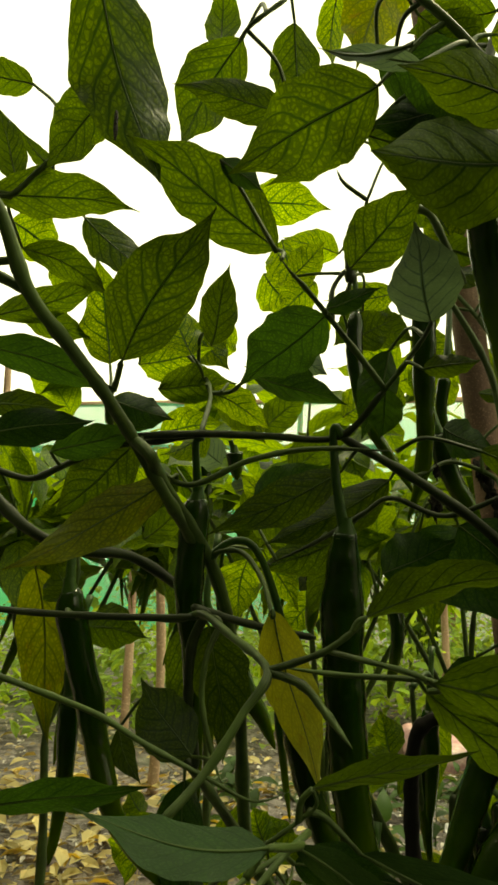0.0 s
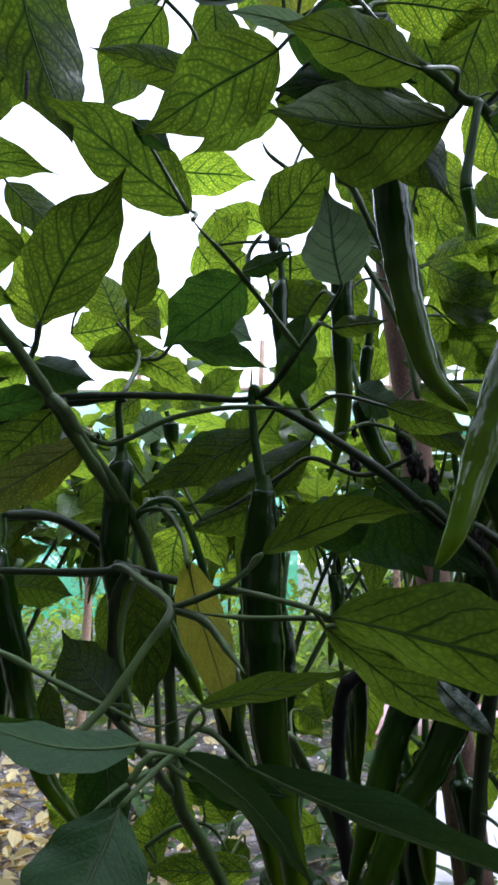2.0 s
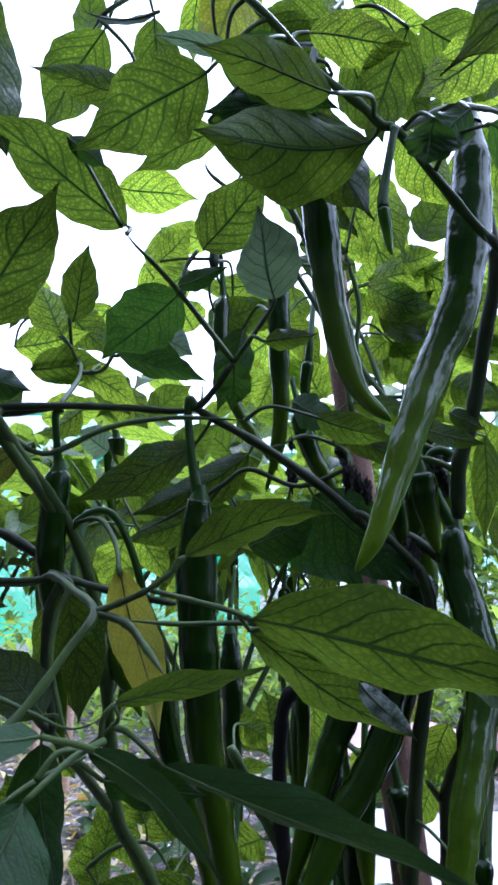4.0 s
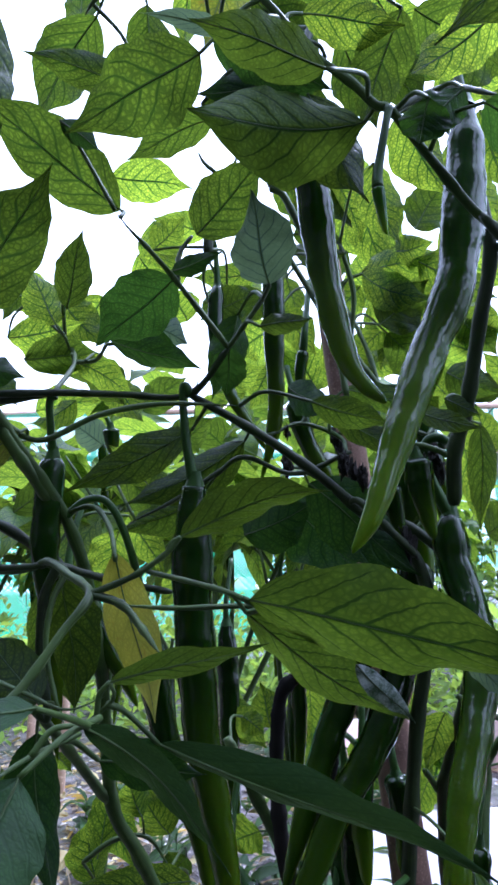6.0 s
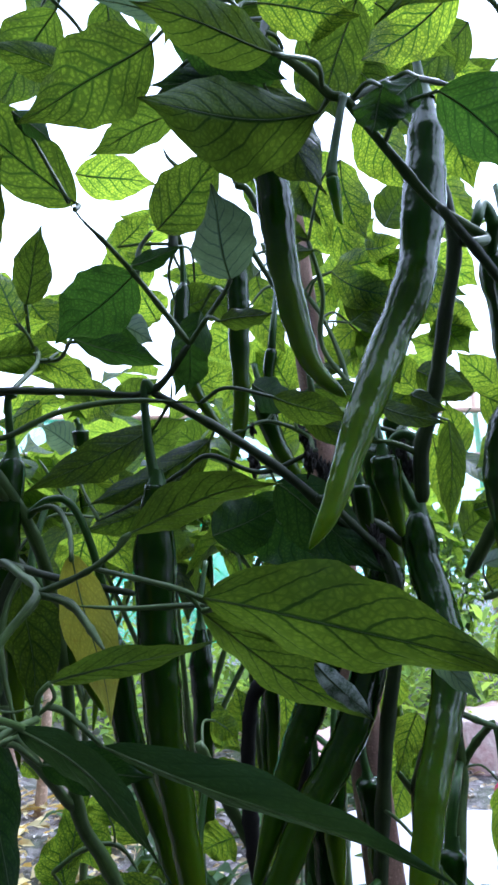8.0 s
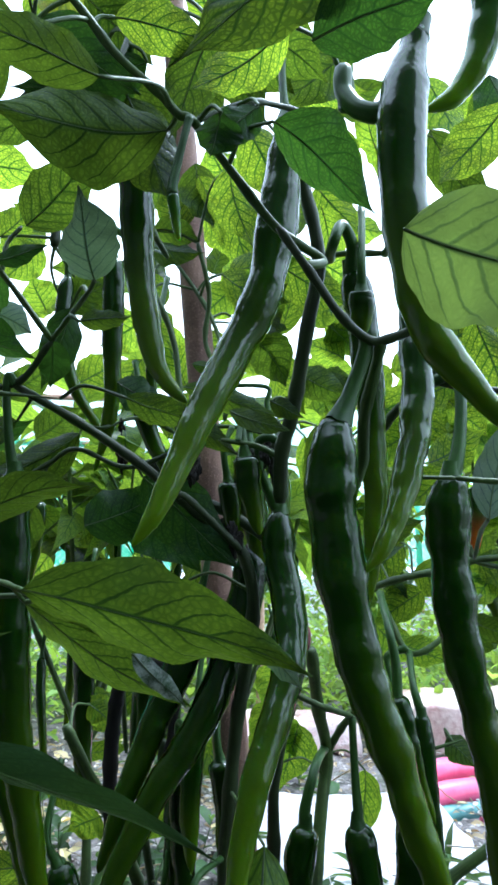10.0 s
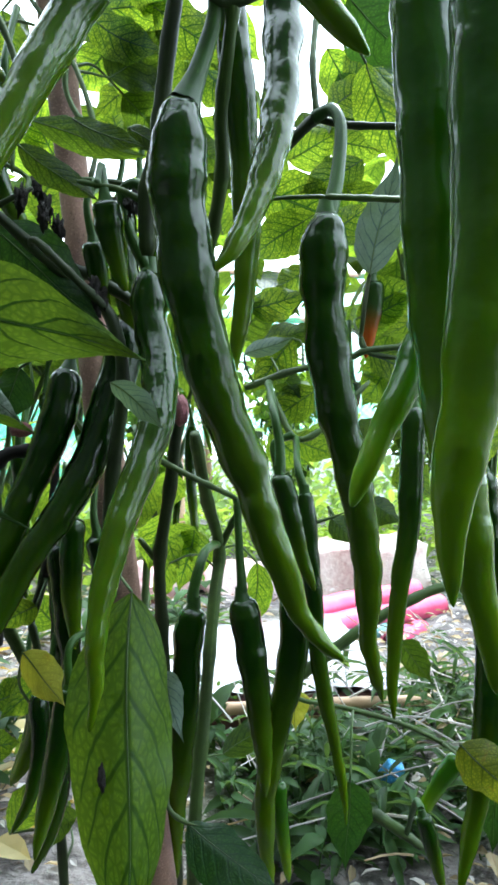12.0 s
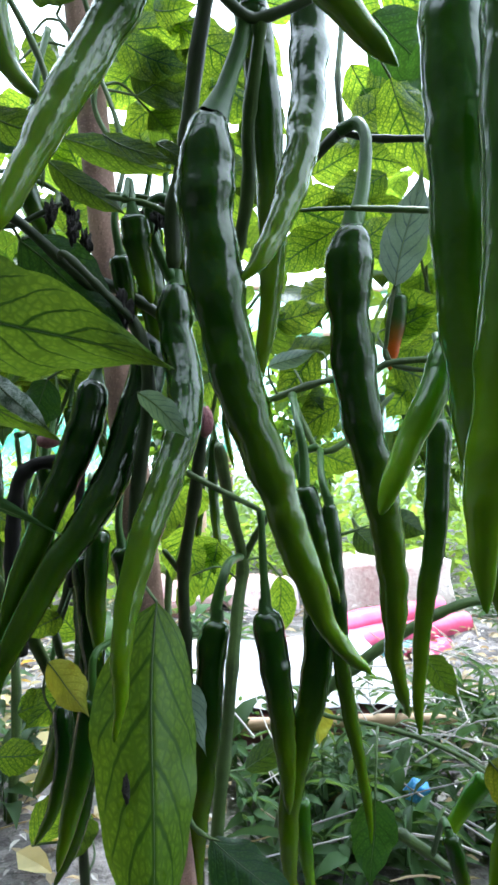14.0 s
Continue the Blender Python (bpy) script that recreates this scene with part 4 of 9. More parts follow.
stem(plant_a, [(0.1449, 0.2788, 0.3544), (0.1362, 0.2690, 0.3517), (0.1303, 0.2594, 0.3484)], 0.0006, 0.0006, tip=0.3)
stem(plant_a, [(0.0971, 0.4196, 0.4231), (0.1033, 0.4160, 0.4260), (0.1151, 0.4062, 0.4253), (0.1260, 0.3885, 0.4133), (0.1315, 0.3729, 0.4007), (0.1320, 0.3704, 0.4028)], 0.0012, 0.0010)
stem(plant_b, [(0.2357, 0.4331, 0.4539), (0.2076, 0.4397, 0.4444), (0.1824, 0.4324, 0.4523), (0.1681, 0.4338, 0.4444), (0.1454, 0.4362, 0.4311), (0.1226, 0.4380, 0.4206)], 0.0014, 0.0011, STEM_DARK, tip=0.3)
stem(plant_b, [(0.2331, 0.4337, 0.4531), (0.2314, 0.4412, 0.4632), (0.2114, 0.4392, 0.4706), (0.1939, 0.4303, 0.4630), (0.1800, 0.4288, 0.4688)], 0.0012, 0.0008, tip=0.3)
stem(plant_b, [(0.1559, 0.3764, 0.5197), (0.1558, 0.3802, 0.5352), (0.1616, 0.3812, 0.5453)], 0.0011, 0.0010)
stem(plant_a, [(0.0967, 0.3966, 0.4774), (0.0904, 0.4487, 0.5104), (0.0799, 0.4646, 0.5306), (0.0602, 0.4700, 0.5509), (0.0436, 0.4761, 0.5687)], 0.0013, 0.0010, tip=0.3)
stem(plant_a, [(0.0904, 0.4487, 0.5104), (0.1018, 0.4487, 0.5113), (0.1128, 0.4283, 0.5122)], 0.0012, 0.0009)
stem(plant_a, [(0.0799, 0.4646, 0.5306), (0.0850, 0.4426, 0.5380), (0.0941, 0.4134, 0.5323)], 0.0011, 0.0008, tip=0.3)
stem(plant_b, [(0.2822, 0.3259, 0.5034), (0.2901, 0.3331, 0.5097), (0.2719, 0.3267, 0.5187), (0.2537, 0.3184, 0.5366), (0.2396, 0.3119, 0.5513), (0.2337, 0.3112, 0.5538), (0.2262, 0.3103, 0.5620), (0.2108, 0.3091, 0.5756), (0.1914, 0.3040, 0.5974), (0.1537, 0.2992, 0.6306), (0.1137, 0.2977, 0.6670)], 0.0019, 0.0012, tip=0.3)
stem(plant_b, [(0.2396, 0.3119, 0.5513), (0.2505, 0.3145, 0.5589), (0.2618, 0.3174, 0.5656), (0.2732, 0.3265, 0.5718), (0.2918, 0.3363, 0.5756)], 0.0013, 0.0010, STEM_DARK, tip=0.3)
stem(plant_b, [(0.2200, 0.3259, 0.6171), (0.2141, 0.3286, 0.6042), (0.2097, 0.3227, 0.5835)], 0.0015, 0.0013, STEM_DARK, tip=0.3)
stem(plant_b, [(0.1990, 0.4312, 0.6015), (0.2065, 0.4324, 0.5969), (0.2152, 0.4364, 0.5787), (0.2248, 0.4494, 0.5670)], 0.0021, 0.0016)
stem(plant_b, [(0.2414, 0.4752, 0.5912), (0.2491, 0.4818, 0.5612), (0.2473, 0.4883, 0.5313), (0.2580, 0.4833, 0.5080), (0.2689, 0.4767, 0.4920)], 0.0015, 0.0016)
stem(plant_b, [(0.1659, 0.5365, 0.3002), (0.1820, 0.5441, 0.2666), (0.1983, 0.5627, 0.2292), (0.2118, 0.5816, 0.1902)], 0.0034, 0.0043)
stem(plant_b, [(0.1978, 0.5258, 0.3527), (0.2003, 0.5338, 0.3161), (0.2028, 0.5410, 0.2828)], 0.0015, 0.0015)
stem(plant_a, [(0.0716, 0.5722, 0.2210), (0.0916, 0.5697, 0.2345), (0.1130, 0.5698, 0.2358), (0.1268, 0.5743, 0.2163)], 0.0016, 0.0011, tip=0.3)
stem(plant_a, [(0.0970, 0.3971, 0.4775), (0.0752, 0.3949, 0.4737), (0.0551, 0.3926, 0.4715), (0.0350, 0.3918, 0.4624), (0.0199, 0.3908, 0.4567), (-0.0001, 0.3870, 0.4622), (-0.0017, 0.3911, 0.4564)], 0.0018, 0.0013, STEM_DARK)
stem(plant_a, [(0.0587, 0.2680, 0.5211), (0.0623, 0.2745, 0.5169), (0.0654, 0.2888, 0.4990), (0.0710, 0.3071, 0.4883), (0.0771, 0.3234, 0.4776), (0.0818, 0.3494, 0.4639), (0.0869, 0.3738, 0.4483), (0.0914, 0.4087, 0.4313), (0.0968, 0.4250, 0.4203)], 0.0020, 0.0025)
stem(plant_a, [(0.0654, 0.2888, 0.4990), (0.0604, 0.2876, 0.5014), (0.0521, 0.2855, 0.5063), (0.0642, 0.2829, 0.5063)], 0.0017, 0.0012)
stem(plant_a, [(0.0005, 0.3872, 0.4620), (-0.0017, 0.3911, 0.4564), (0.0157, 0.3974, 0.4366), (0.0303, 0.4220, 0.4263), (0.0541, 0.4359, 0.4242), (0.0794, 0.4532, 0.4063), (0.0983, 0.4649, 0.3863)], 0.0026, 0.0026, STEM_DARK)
stem(plant_a, [(0.0134, 0.3732, 0.4017), (0.0338, 0.3764, 0.3997), (0.0657, 0.3809, 0.3985), (0.0889, 0.3820, 0.3985), (0.1018, 0.3815, 0.3992)], 0.0014, 0.0014, STEM_DARK)
stem(plant_a, [(0.0050, 0.3271, 0.3953), (0.0388, 0.3232, 0.3858), (0.0697, 0.3242, 0.3763), (0.0838, 0.3217, 0.3723), (0.1004, 0.3149, 0.3664), (0.1203, 0.3086, 0.3599), (0.1333, 0.3061, 0.3556), (0.1440, 0.3069, 0.3587)], 0.0012, 0.0008, tip=0.3)
stem(plant_a, [(0.0579, 0.3960, 0.4721), (0.0578, 0.3827, 0.4871), (0.0648, 0.3720, 0.4941), (0.0699, 0.3630, 0.5009)], 0.0014, 0.0012)
stem(plant_a, [(0.0129, 0.3494, 0.5716), (0.0223, 0.3507, 0.5717), (0.0319, 0.3503, 0.5800), (0.0414, 0.3497, 0.5895)], 0.0012, 0.0010, tip=0.3)
stem(plant_a, [(0.1386, 0.3414, 0.6452), (0.1259, 0.3415, 0.6360), (0.1176, 0.3507, 0.6359)], 0.0010, 0.0008, tip=0.3)
stem(plant_b, [(0.1749, 0.4448, 0.6156), (0.1629, 0.4414, 0.6244), (0.1587, 0.4394, 0.6319)], 0.0014, 0.0009, tip=0.3)
stem(plant_b, [(0.1647, 0.4334, 0.5633), (0.1657, 0.4336, 0.5884), (0.1713, 0.4369, 0.6012), (0.1736, 0.4318, 0.6002)], 0.0029, 0.0018, STEM_DARK)
stem(plant_c, [(0.2718, 0.3247, 0.5181), (0.2842, 0.3262, 0.5006), (0.2949, 0.3281, 0.4857), (0.3047, 0.3296, 0.4771), (0.3113, 0.3295, 0.4759), (0.3245, 0.3265, 0.4804), (0.3433, 0.3230, 0.4898), (0.3896, 0.3250, 0.5112)], 0.0017, 0.0020, STEM_DARK)
stem(plant_c, [(0.3113, 0.3295, 0.4759), (0.3109, 0.3389, 0.4672), (0.3103, 0.3549, 0.4528), (0.3122, 0.3691, 0.4366), (0.3105, 0.3940, 0.4200), (0.3030, 0.4329, 0.3902)], 0.0021, 0.0031)
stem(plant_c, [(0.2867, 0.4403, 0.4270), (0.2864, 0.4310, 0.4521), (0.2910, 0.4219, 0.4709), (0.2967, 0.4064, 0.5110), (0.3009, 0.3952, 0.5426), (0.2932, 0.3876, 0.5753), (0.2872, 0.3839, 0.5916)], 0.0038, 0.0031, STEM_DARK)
stem(plant_c, [(0.3023, 0.3954, 0.5413), (0.3135, 0.3938, 0.5449), (0.3442, 0.3918, 0.5451), (0.3722, 0.3898, 0.5459)], 0.0017, 0.0013, tip=0.3)
stem(plant_c, [(0.2341, 0.4255, 0.4794), (0.2276, 0.4270, 0.5167), (0.2022, 0.4263, 0.5676)], 0.0017, 0.0014)
stem(plant_c, [(0.2856, 0.4317, 0.4493), (0.2743, 0.4340, 0.4554), (0.2552, 0.4344, 0.4587)], 0.0017, 0.0013)
stem(plant_c, [(0.2943, 0.3004, 0.5519), (0.3069, 0.2964, 0.5438), (0.3229, 0.2924, 0.5350)], 0.0005, 0.0005, tip=0.3)
stem(plant_b, [(0.2338, 0.4354, 0.4290), (0.2378, 0.4277, 0.4278), (0.2525, 0.4352, 0.4147), (0.2647, 0.4423, 0.4039), (0.2635, 0.4495, 0.4044)], 0.0017, 0.0020, STEM_DARK)
stem(plant_c, [(0.3158, 0.5214, 0.3447), (0.3286, 0.5714, 0.3006), (0.3421, 0.6149, 0.2624), (0.3366, 0.6133, 0.2231), (0.3280, 0.6071, 0.1561), (0.3181, 0.6015, 0.0800), (0.3149, 0.6045, 0.0122), (0.3137, 0.6125, -0.0638), (0.3131, 0.6206, -0.1475)], 0.0041, 0.0057)
stem(plant_c, [(0.3029, 0.4828, 0.3555), (0.2992, 0.5053, 0.3151), (0.2951, 0.5276, 0.2839), (0.2936, 0.5387, 0.2654), (0.2947, 0.5500, 0.2282), (0.2971, 0.5616, 0.1746), (0.3005, 0.5735, 0.1074), (0.3028, 0.5858, 0.0335)], 0.0034, 0.0042, STEM_DARK)
stem(plant_c, [(0.2817, 0.5303, 0.2825), (0.2926, 0.5389, 0.2672)], 0.0017, 0.0021)
stem(plant_c, [(0.2921, 0.4858, 0.3297), (0.3125, 0.4924, 0.3184), (0.3420, 0.5278, 0.3045)], 0.0017, 0.0017)
stem(plant_c, [(0.3421, 0.6149, 0.2624), (0.3492, 0.5985, 0.2821), (0.3559, 0.5762, 0.2995)], 0.0029, 0.0023)
stem(plant_c, [(0.3660, 0.4217, 0.4895), (0.3574, 0.4268, 0.4820), (0.3488, 0.4389, 0.4757), (0.3366, 0.4521, 0.4574)], 0.0027, 0.0026, STEM_DARK)
stem(plant_c, [(0.3660, 0.4217, 0.4895), (0.3798, 0.4171, 0.4845), (0.4040, 0.4074, 0.4807), (0.4247, 0.4033, 0.4798)], 0.0019, 0.0016, STEM_DARK)
stem(plant_c, [(0.3668, 0.4215, 0.4911), (0.3664, 0.4238, 0.5171), (0.3717, 0.4318, 0.5482), (0.3706, 0.4315, 0.5650)], 0.0016, 0.0014)
stem(plant_c, [(0.3525, 0.3683, 0.4299), (0.3648, 0.3639, 0.4282), (0.3812, 0.3587, 0.4262)], 0.0011, 0.0013)
stem(plant_c, [(0.3525, 0.3683, 0.4299), (0.3400, 0.3728, 0.4307), (0.3275, 0.3784, 0.4312)], 0.0009, 0.0007, tip=0.3)
stem(plant_c, [(0.3568, 0.5733, 0.3776), (0.3877, 0.5668, 0.3880), (0.4261, 0.5589, 0.3958), (0.4415, 0.5557, 0.4014), (0.4799, 0.5480, 0.4026), (0.4721, 0.5498, 0.3949)], 0.0025, 0.0022)
stem(plant_c, [(0.4149, 0.4998, 0.4005), (0.4068, 0.4703, 0.4140), (0.3949, 0.4317, 0.4188)], 0.0014, 0.0010)
stem(plant_c, [(0.4396, 0.5561, 0.4007), (0.4359, 0.5565, 0.4113), (0.4415, 0.5558, 0.3994), (0.4721, 0.5498, 0.3949), (0.4719, 0.5496, 0.4023)], 0.0018, 0.0014)
stem(plant_c, [(0.3874, 0.5846, 0.1705), (0.4112, 0.5793, 0.1880), (0.4468, 0.5714, 0.2132), (0.4842, 0.5633, 0.2317), (0.5058, 0.5589, 0.2360)], 0.0044, 0.0032)
stem(plant_c, [(0.3802, 0.5554, 0.1731), (0.3874, 0.5541, 0.1674), (0.4167, 0.5485, 0.1612), (0.4533, 0.5417, 0.1493), (0.4824, 0.5364, 0.1337), (0.4991, 0.5232, 0.1250)], 0.0015, 0.0016)
stem(plant_c, [(0.3518, 0.5163, 0.2845), (0.3785, 0.5109, 0.2874), (0.4053, 0.5053, 0.2954)], 0.0015, 0.0010, tip=0.3)
stem(plant_c, [(0.4884, 0.5106, 0.2565), (0.5102, 0.5062, 0.2596)], 0.0032, 0.0032, STEM_DARK)
stem(plant_c, [(0.3680, 0.5506, 0.3790), (0.3751, 0.5499, 0.3601), (0.3834, 0.5387, 0.3409), (0.4014, 0.5349, 0.3479), (0.4340, 0.5376, 0.3777)], 0.0022, 0.0019)
stem(plant_c, [(0.2131, 0.5662, 0.2298), (0.2222, 0.5634, 0.2581), (0.2243, 0.5620, 0.2866)], 0.0032, 0.0029, STEM_DARK)
stem(plant_c, [(0.2131, 0.5662, 0.2298), (0.2197, 0.5660, 0.1975), (0.2245, 0.5663, 0.1617), (0.2289, 0.5679, 0.0903), (0.2303, 0.5812, -0.0068), (0.2289, 0.5962, -0.1379)], 0.0027, 0.0034, STEM_DARK)
stem(plant_c, [(0.4341, 0.5579, 0.0864), (0.4527, 0.5547, 0.0726), (0.4675, 0.5521, 0.0609)], 0.0042, 0.0027)
stem(plant_c, [(0.2945, 0.5223, 0.1459), (0.2940, 0.5179, 0.1286), (0.3016, 0.5115, 0.1220), (0.3108, 0.5077, 0.1197)], 0.0015, 0.0013, tip=0.3)
stem(plant_c, [(0.3676, 0.6441, 0.0394), (0.3723, 0.6423, 0.0658), (0.3987, 0.6358, 0.1006)], 0.0031, 0.0022)
stem(plant_b, [(0.2408, 0.4770, 0.4348), (0.2594, 0.4737, 0.4256), (0.2737, 0.4712, 0.4165), (0.2851, 0.4692, 0.4075)], 0.0026, 0.0029, STEM_DARK)
stem(plant_b, [(0.2147, 0.4765, 0.4540), (0.2259, 0.4745, 0.4465), (0.2408, 0.4770, 0.4348)], 0.0026, 0.0026, STEM_DARK)
stem(plant_c, [(0.2594, 0.4870, 0.4818), (0.2624, 0.4956, 0.5111), (0.2498, 0.5067, 0.5582), (0.2237, 0.5205, 0.6045)], 0.0015, 0.0013)
stem(plant_c, [(0.2347, 0.4719, 0.4723), (0.2603, 0.4668, 0.4733), (0.2786, 0.4582, 0.4680), (0.2867, 0.4518, 0.4601)], 0.0014, 0.0011, tip=0.3)
stem(plant_b, [(0.2000, 0.5250, 0.2260), (0.1960, 0.5250, 0.2570), (0.1950, 0.5250, 0.2810), (0.1960, 0.5250, 0.3050), (0.1990, 0.5250, 0.3260), (0.2070, 0.5250, 0.3350), (0.2170, 0.5250, 0.3370), (0.2260, 0.5250, 0.3350), (0.2340, 0.5250, 0.3280)], 0.0044, 0.0038, STEM_BLACK)
stem(plant_b, [(0.2330, 0.5400, 0.3340), (0.2320, 0.5400, 0.3110), (0.2300, 0.5400, 0.2890), (0.2260, 0.5400, 0.2610)], 0.0026, 0.0030, STEM_BLACK)

# fruit
chilli(plant_b, [(0.2788, 0.3497, 0.5835), (0.2778, 0.3515, 0.5610), (0.2737, 0.3528, 0.5262), (0.2684, 0.3537, 0.5024), (0.2574, 0.3525, 0.4787), (0.2462, 0.3462, 0.4546), (0.2372, 0.3415, 0.4326), (0.2295, 0.3372, 0.4142), (0.2205, 0.3352, 0.3989)], 0.0087, [(0.2778, 0.3527, 0.6168), (0.2779, 0.3510, 0.6011)], bumps=0.05, taper=1.5)
chilli(plant_b, [(0.2133, 0.3557, 0.5828), (0.2141, 0.3567, 0.5592), (0.2164, 0.3568, 0.5306), (0.2189, 0.3562, 0.5052), (0.2237, 0.3554, 0.4809), (0.2291, 0.3536, 0.4662), (0.2383, 0.3509, 0.4557)], 0.0076, [(0.2135, 0.3278, 0.6013), (0.2104, 0.3509, 0.5955)], taper=1.3)
chilli(plant_a, [(0.1600, 0.4052, 0.4339), (0.1591, 0.4083, 0.4194), (0.1580, 0.4131, 0.3970), (0.1584, 0.4185, 0.3721), (0.1593, 0.4239, 0.3471), (0.1609, 0.4293, 0.3221), (0.1651, 0.4348, 0.2971), (0.1691, 0.4403, 0.2721), (0.1734, 0.4469, 0.2421), (0.1761, 0.4523, 0.2171)], 0.0094, [(0.1590, 0.3983, 0.4754), (0.1563, 0.3973, 0.4794), (0.1554, 0.3988, 0.4724), (0.1566, 0.4017, 0.4546), (0.1588, 0.4040, 0.4394)], stalk_r=0.0019, taper=1.35)
chilli(plant_a, [(0.0929, 0.4106, 0.4502), (0.0902, 0.4150, 0.4296), (0.0884, 0.4194, 0.4090), (0.0885, 0.4301, 0.3832), (0.0883, 0.4409, 0.3565), (0.0876, 0.4467, 0.3299), (0.0887, 0.4513, 0.3086)], 0.0070, [(0.0972, 0.3969, 0.4761), (0.0942, 0.3984, 0.4735), (0.0938, 0.4027, 0.4631), (0.0929, 0.4100, 0.4528)], stalk_r=0.0017)
chilli(plant_a, [(0.1348, 0.4398, 0.3662), (0.1376, 0.4462, 0.3369), (0.1437, 0.4521, 0.3101), (0.1538, 0.4586, 0.2807), (0.1611, 0.4657, 0.2486), (0.1646, 0.4709, 0.2246)], 0.0071, [(0.0976, 0.4195, 0.4234), (0.1079, 0.4182, 0.4307), (0.1182, 0.4199, 0.4283), (0.1267, 0.4264, 0.4086), (0.1335, 0.4354, 0.3769)], stalk_r=0.0018)
chilli(plant_b, [(0.1682, 0.4558, 0.5559), (0.1668, 0.4553, 0.5343), (0.1696, 0.4559, 0.5080), (0.1768, 0.4552, 0.4882), (0.1865, 0.4587, 0.4731), (0.1974, 0.4625, 0.4564)], 0.0046, [(0.1653, 0.4335, 0.5786), (0.1672, 0.4509, 0.5784), (0.1681, 0.4540, 0.5643)], stalk_r=0.0014)
chilli(plant_b, [(0.1984, 0.4169, 0.5490), (0.1987, 0.4209, 0.5309), (0.1987, 0.4257, 0.5086), (0.1989, 0.4317, 0.4808), (0.1961, 0.4358, 0.4614), (0.1905, 0.4399, 0.4420)], 0.0057, [(0.2023, 0.4263, 0.5674), (0.1965, 0.4136, 0.5644)])
chilli(plant_b, [(0.2103, 0.4656, 0.4904), (0.2160, 0.4704, 0.4687), (0.2261, 0.4697, 0.4492), (0.2303, 0.4731, 0.4339)], 0.0059, [(0.2064, 0.4711, 0.5122)])
chilli(plant_b, [(0.2170, 0.4788, 0.5250), (0.2148, 0.4829, 0.5056), (0.2192, 0.4879, 0.4828)], 0.0036)
chilli(plant_b, [(0.2325, 0.3111, 0.5213), (0.2335, 0.3125, 0.5147), (0.2345, 0.3139, 0.5081), (0.2355, 0.3146, 0.5053)], 0.0023, [(0.2380, 0.3098, 0.5515), (0.2359, 0.3097, 0.5419), (0.2328, 0.3109, 0.5265)], material=CHILLI_FRESH, stalk_r=0.0014, blunt=0.4)
chilli(plant_b, [(0.2679, 0.4345, 0.4505), (0.2710, 0.4387, 0.4313), (0.2761, 0.4432, 0.4106)], 0.0073, [(0.2640, 0.4342, 0.4572), (0.2663, 0.4406, 0.4695)])
chilli(plant_b, [(0.2606, 0.4669, 0.4416), (0.2632, 0.4709, 0.4236), (0.2664, 0.4755, 0.4026)], 0.0061, [(0.2629, 0.4655, 0.4725), (0.2580, 0.4630, 0.4597)])
chilli(plant_b, [(0.1620, 0.6200, 0.3630), (0.1620, 0.6230, 0.3320), (0.1630, 0.6260, 0.2990), (0.1630, 0.6300, 0.2620), (0.1650, 0.6330, 0.2290), (0.1670, 0.6360, 0.2040)], 0.0085, material=CHILLI_MATURE, taper=1.4)
chilli(plant_b, [(0.2102, 0.5500, 0.3368), (0.2111, 0.5575, 0.3019), (0.2083, 0.5665, 0.2601)], 0.0054, [(0.1978, 0.5258, 0.3527), (0.2097, 0.5454, 0.3578)])
chilli(plant_a, [(0.0365, 0.4058, 0.4086), (0.0378, 0.4093, 0.3919), (0.0425, 0.4145, 0.3694), (0.0467, 0.4200, 0.3445), (0.0529, 0.4204, 0.3211), (0.0596, 0.4247, 0.3040), (0.0708, 0.4236, 0.2915), (0.0816, 0.4279, 0.2771)], 0.0071, [(0.0245, 0.4123, 0.4304), (0.0358, 0.4097, 0.4402), (0.0357, 0.4077, 0.4245)], stalk_r=0.0018)
chilli(plant_a, [(0.0232, 0.4453, 0.3564), (0.0217, 0.4506, 0.3289), (0.0185, 0.4552, 0.3041), (0.0139, 0.4551, 0.2753)], 0.0053)
chilli(plant_a, [(0.0967, 0.4537, 0.3899), (0.1081, 0.4608, 0.3621), (0.1178, 0.4657, 0.3441), (0.1238, 0.4695, 0.3294)], 0.0065)
chilli(plant_a, [(0.0879, 0.5493, 0.4974), (0.0895, 0.5533, 0.4787)], 0.0061, [(0.0853, 0.5475, 0.5049)])
chilli(plant_b, [(0.1437, 0.5178, 0.4356), (0.1426, 0.5230, 0.4089), (0.1389, 0.5278, 0.3822)], 0.0068, [(0.1450, 0.5139, 0.4556)])
chilli(plant_b, [(0.2100, 0.5570, 0.3240), (0.2070, 0.5640, 0.2830), (0.2100, 0.5710, 0.2430)], 0.0056)
chilli(plant_c, [(0.2965, 0.3370, 0.4474), (0.2935, 0.3379, 0.4391), (0.2928, 0.3385, 0.4270), (0.2935, 0.3390, 0.4084), (0.2959, 0.3402, 0.3900), (0.2990, 0.3422, 0.3716), (0.3040, 0.3439, 0.3529), (0.3108, 0.3453, 0.3338), (0.3183, 0.3475, 0.3142), (0.3252, 0.3499, 0.2942), (0.3341, 0.3529, 0.2734), (0.3420, 0.3538, 0.2627), (0.3509, 0.3544, 0.2534)], 0.0097, [(0.3065, 0.3319, 0.4784), (0.3052, 0.3335, 0.4707), (0.3016, 0.3356, 0.4603), (0.2976, 0.3367, 0.4492)], taper=1.00, bumps=0.085, stalk_r=0.0028)
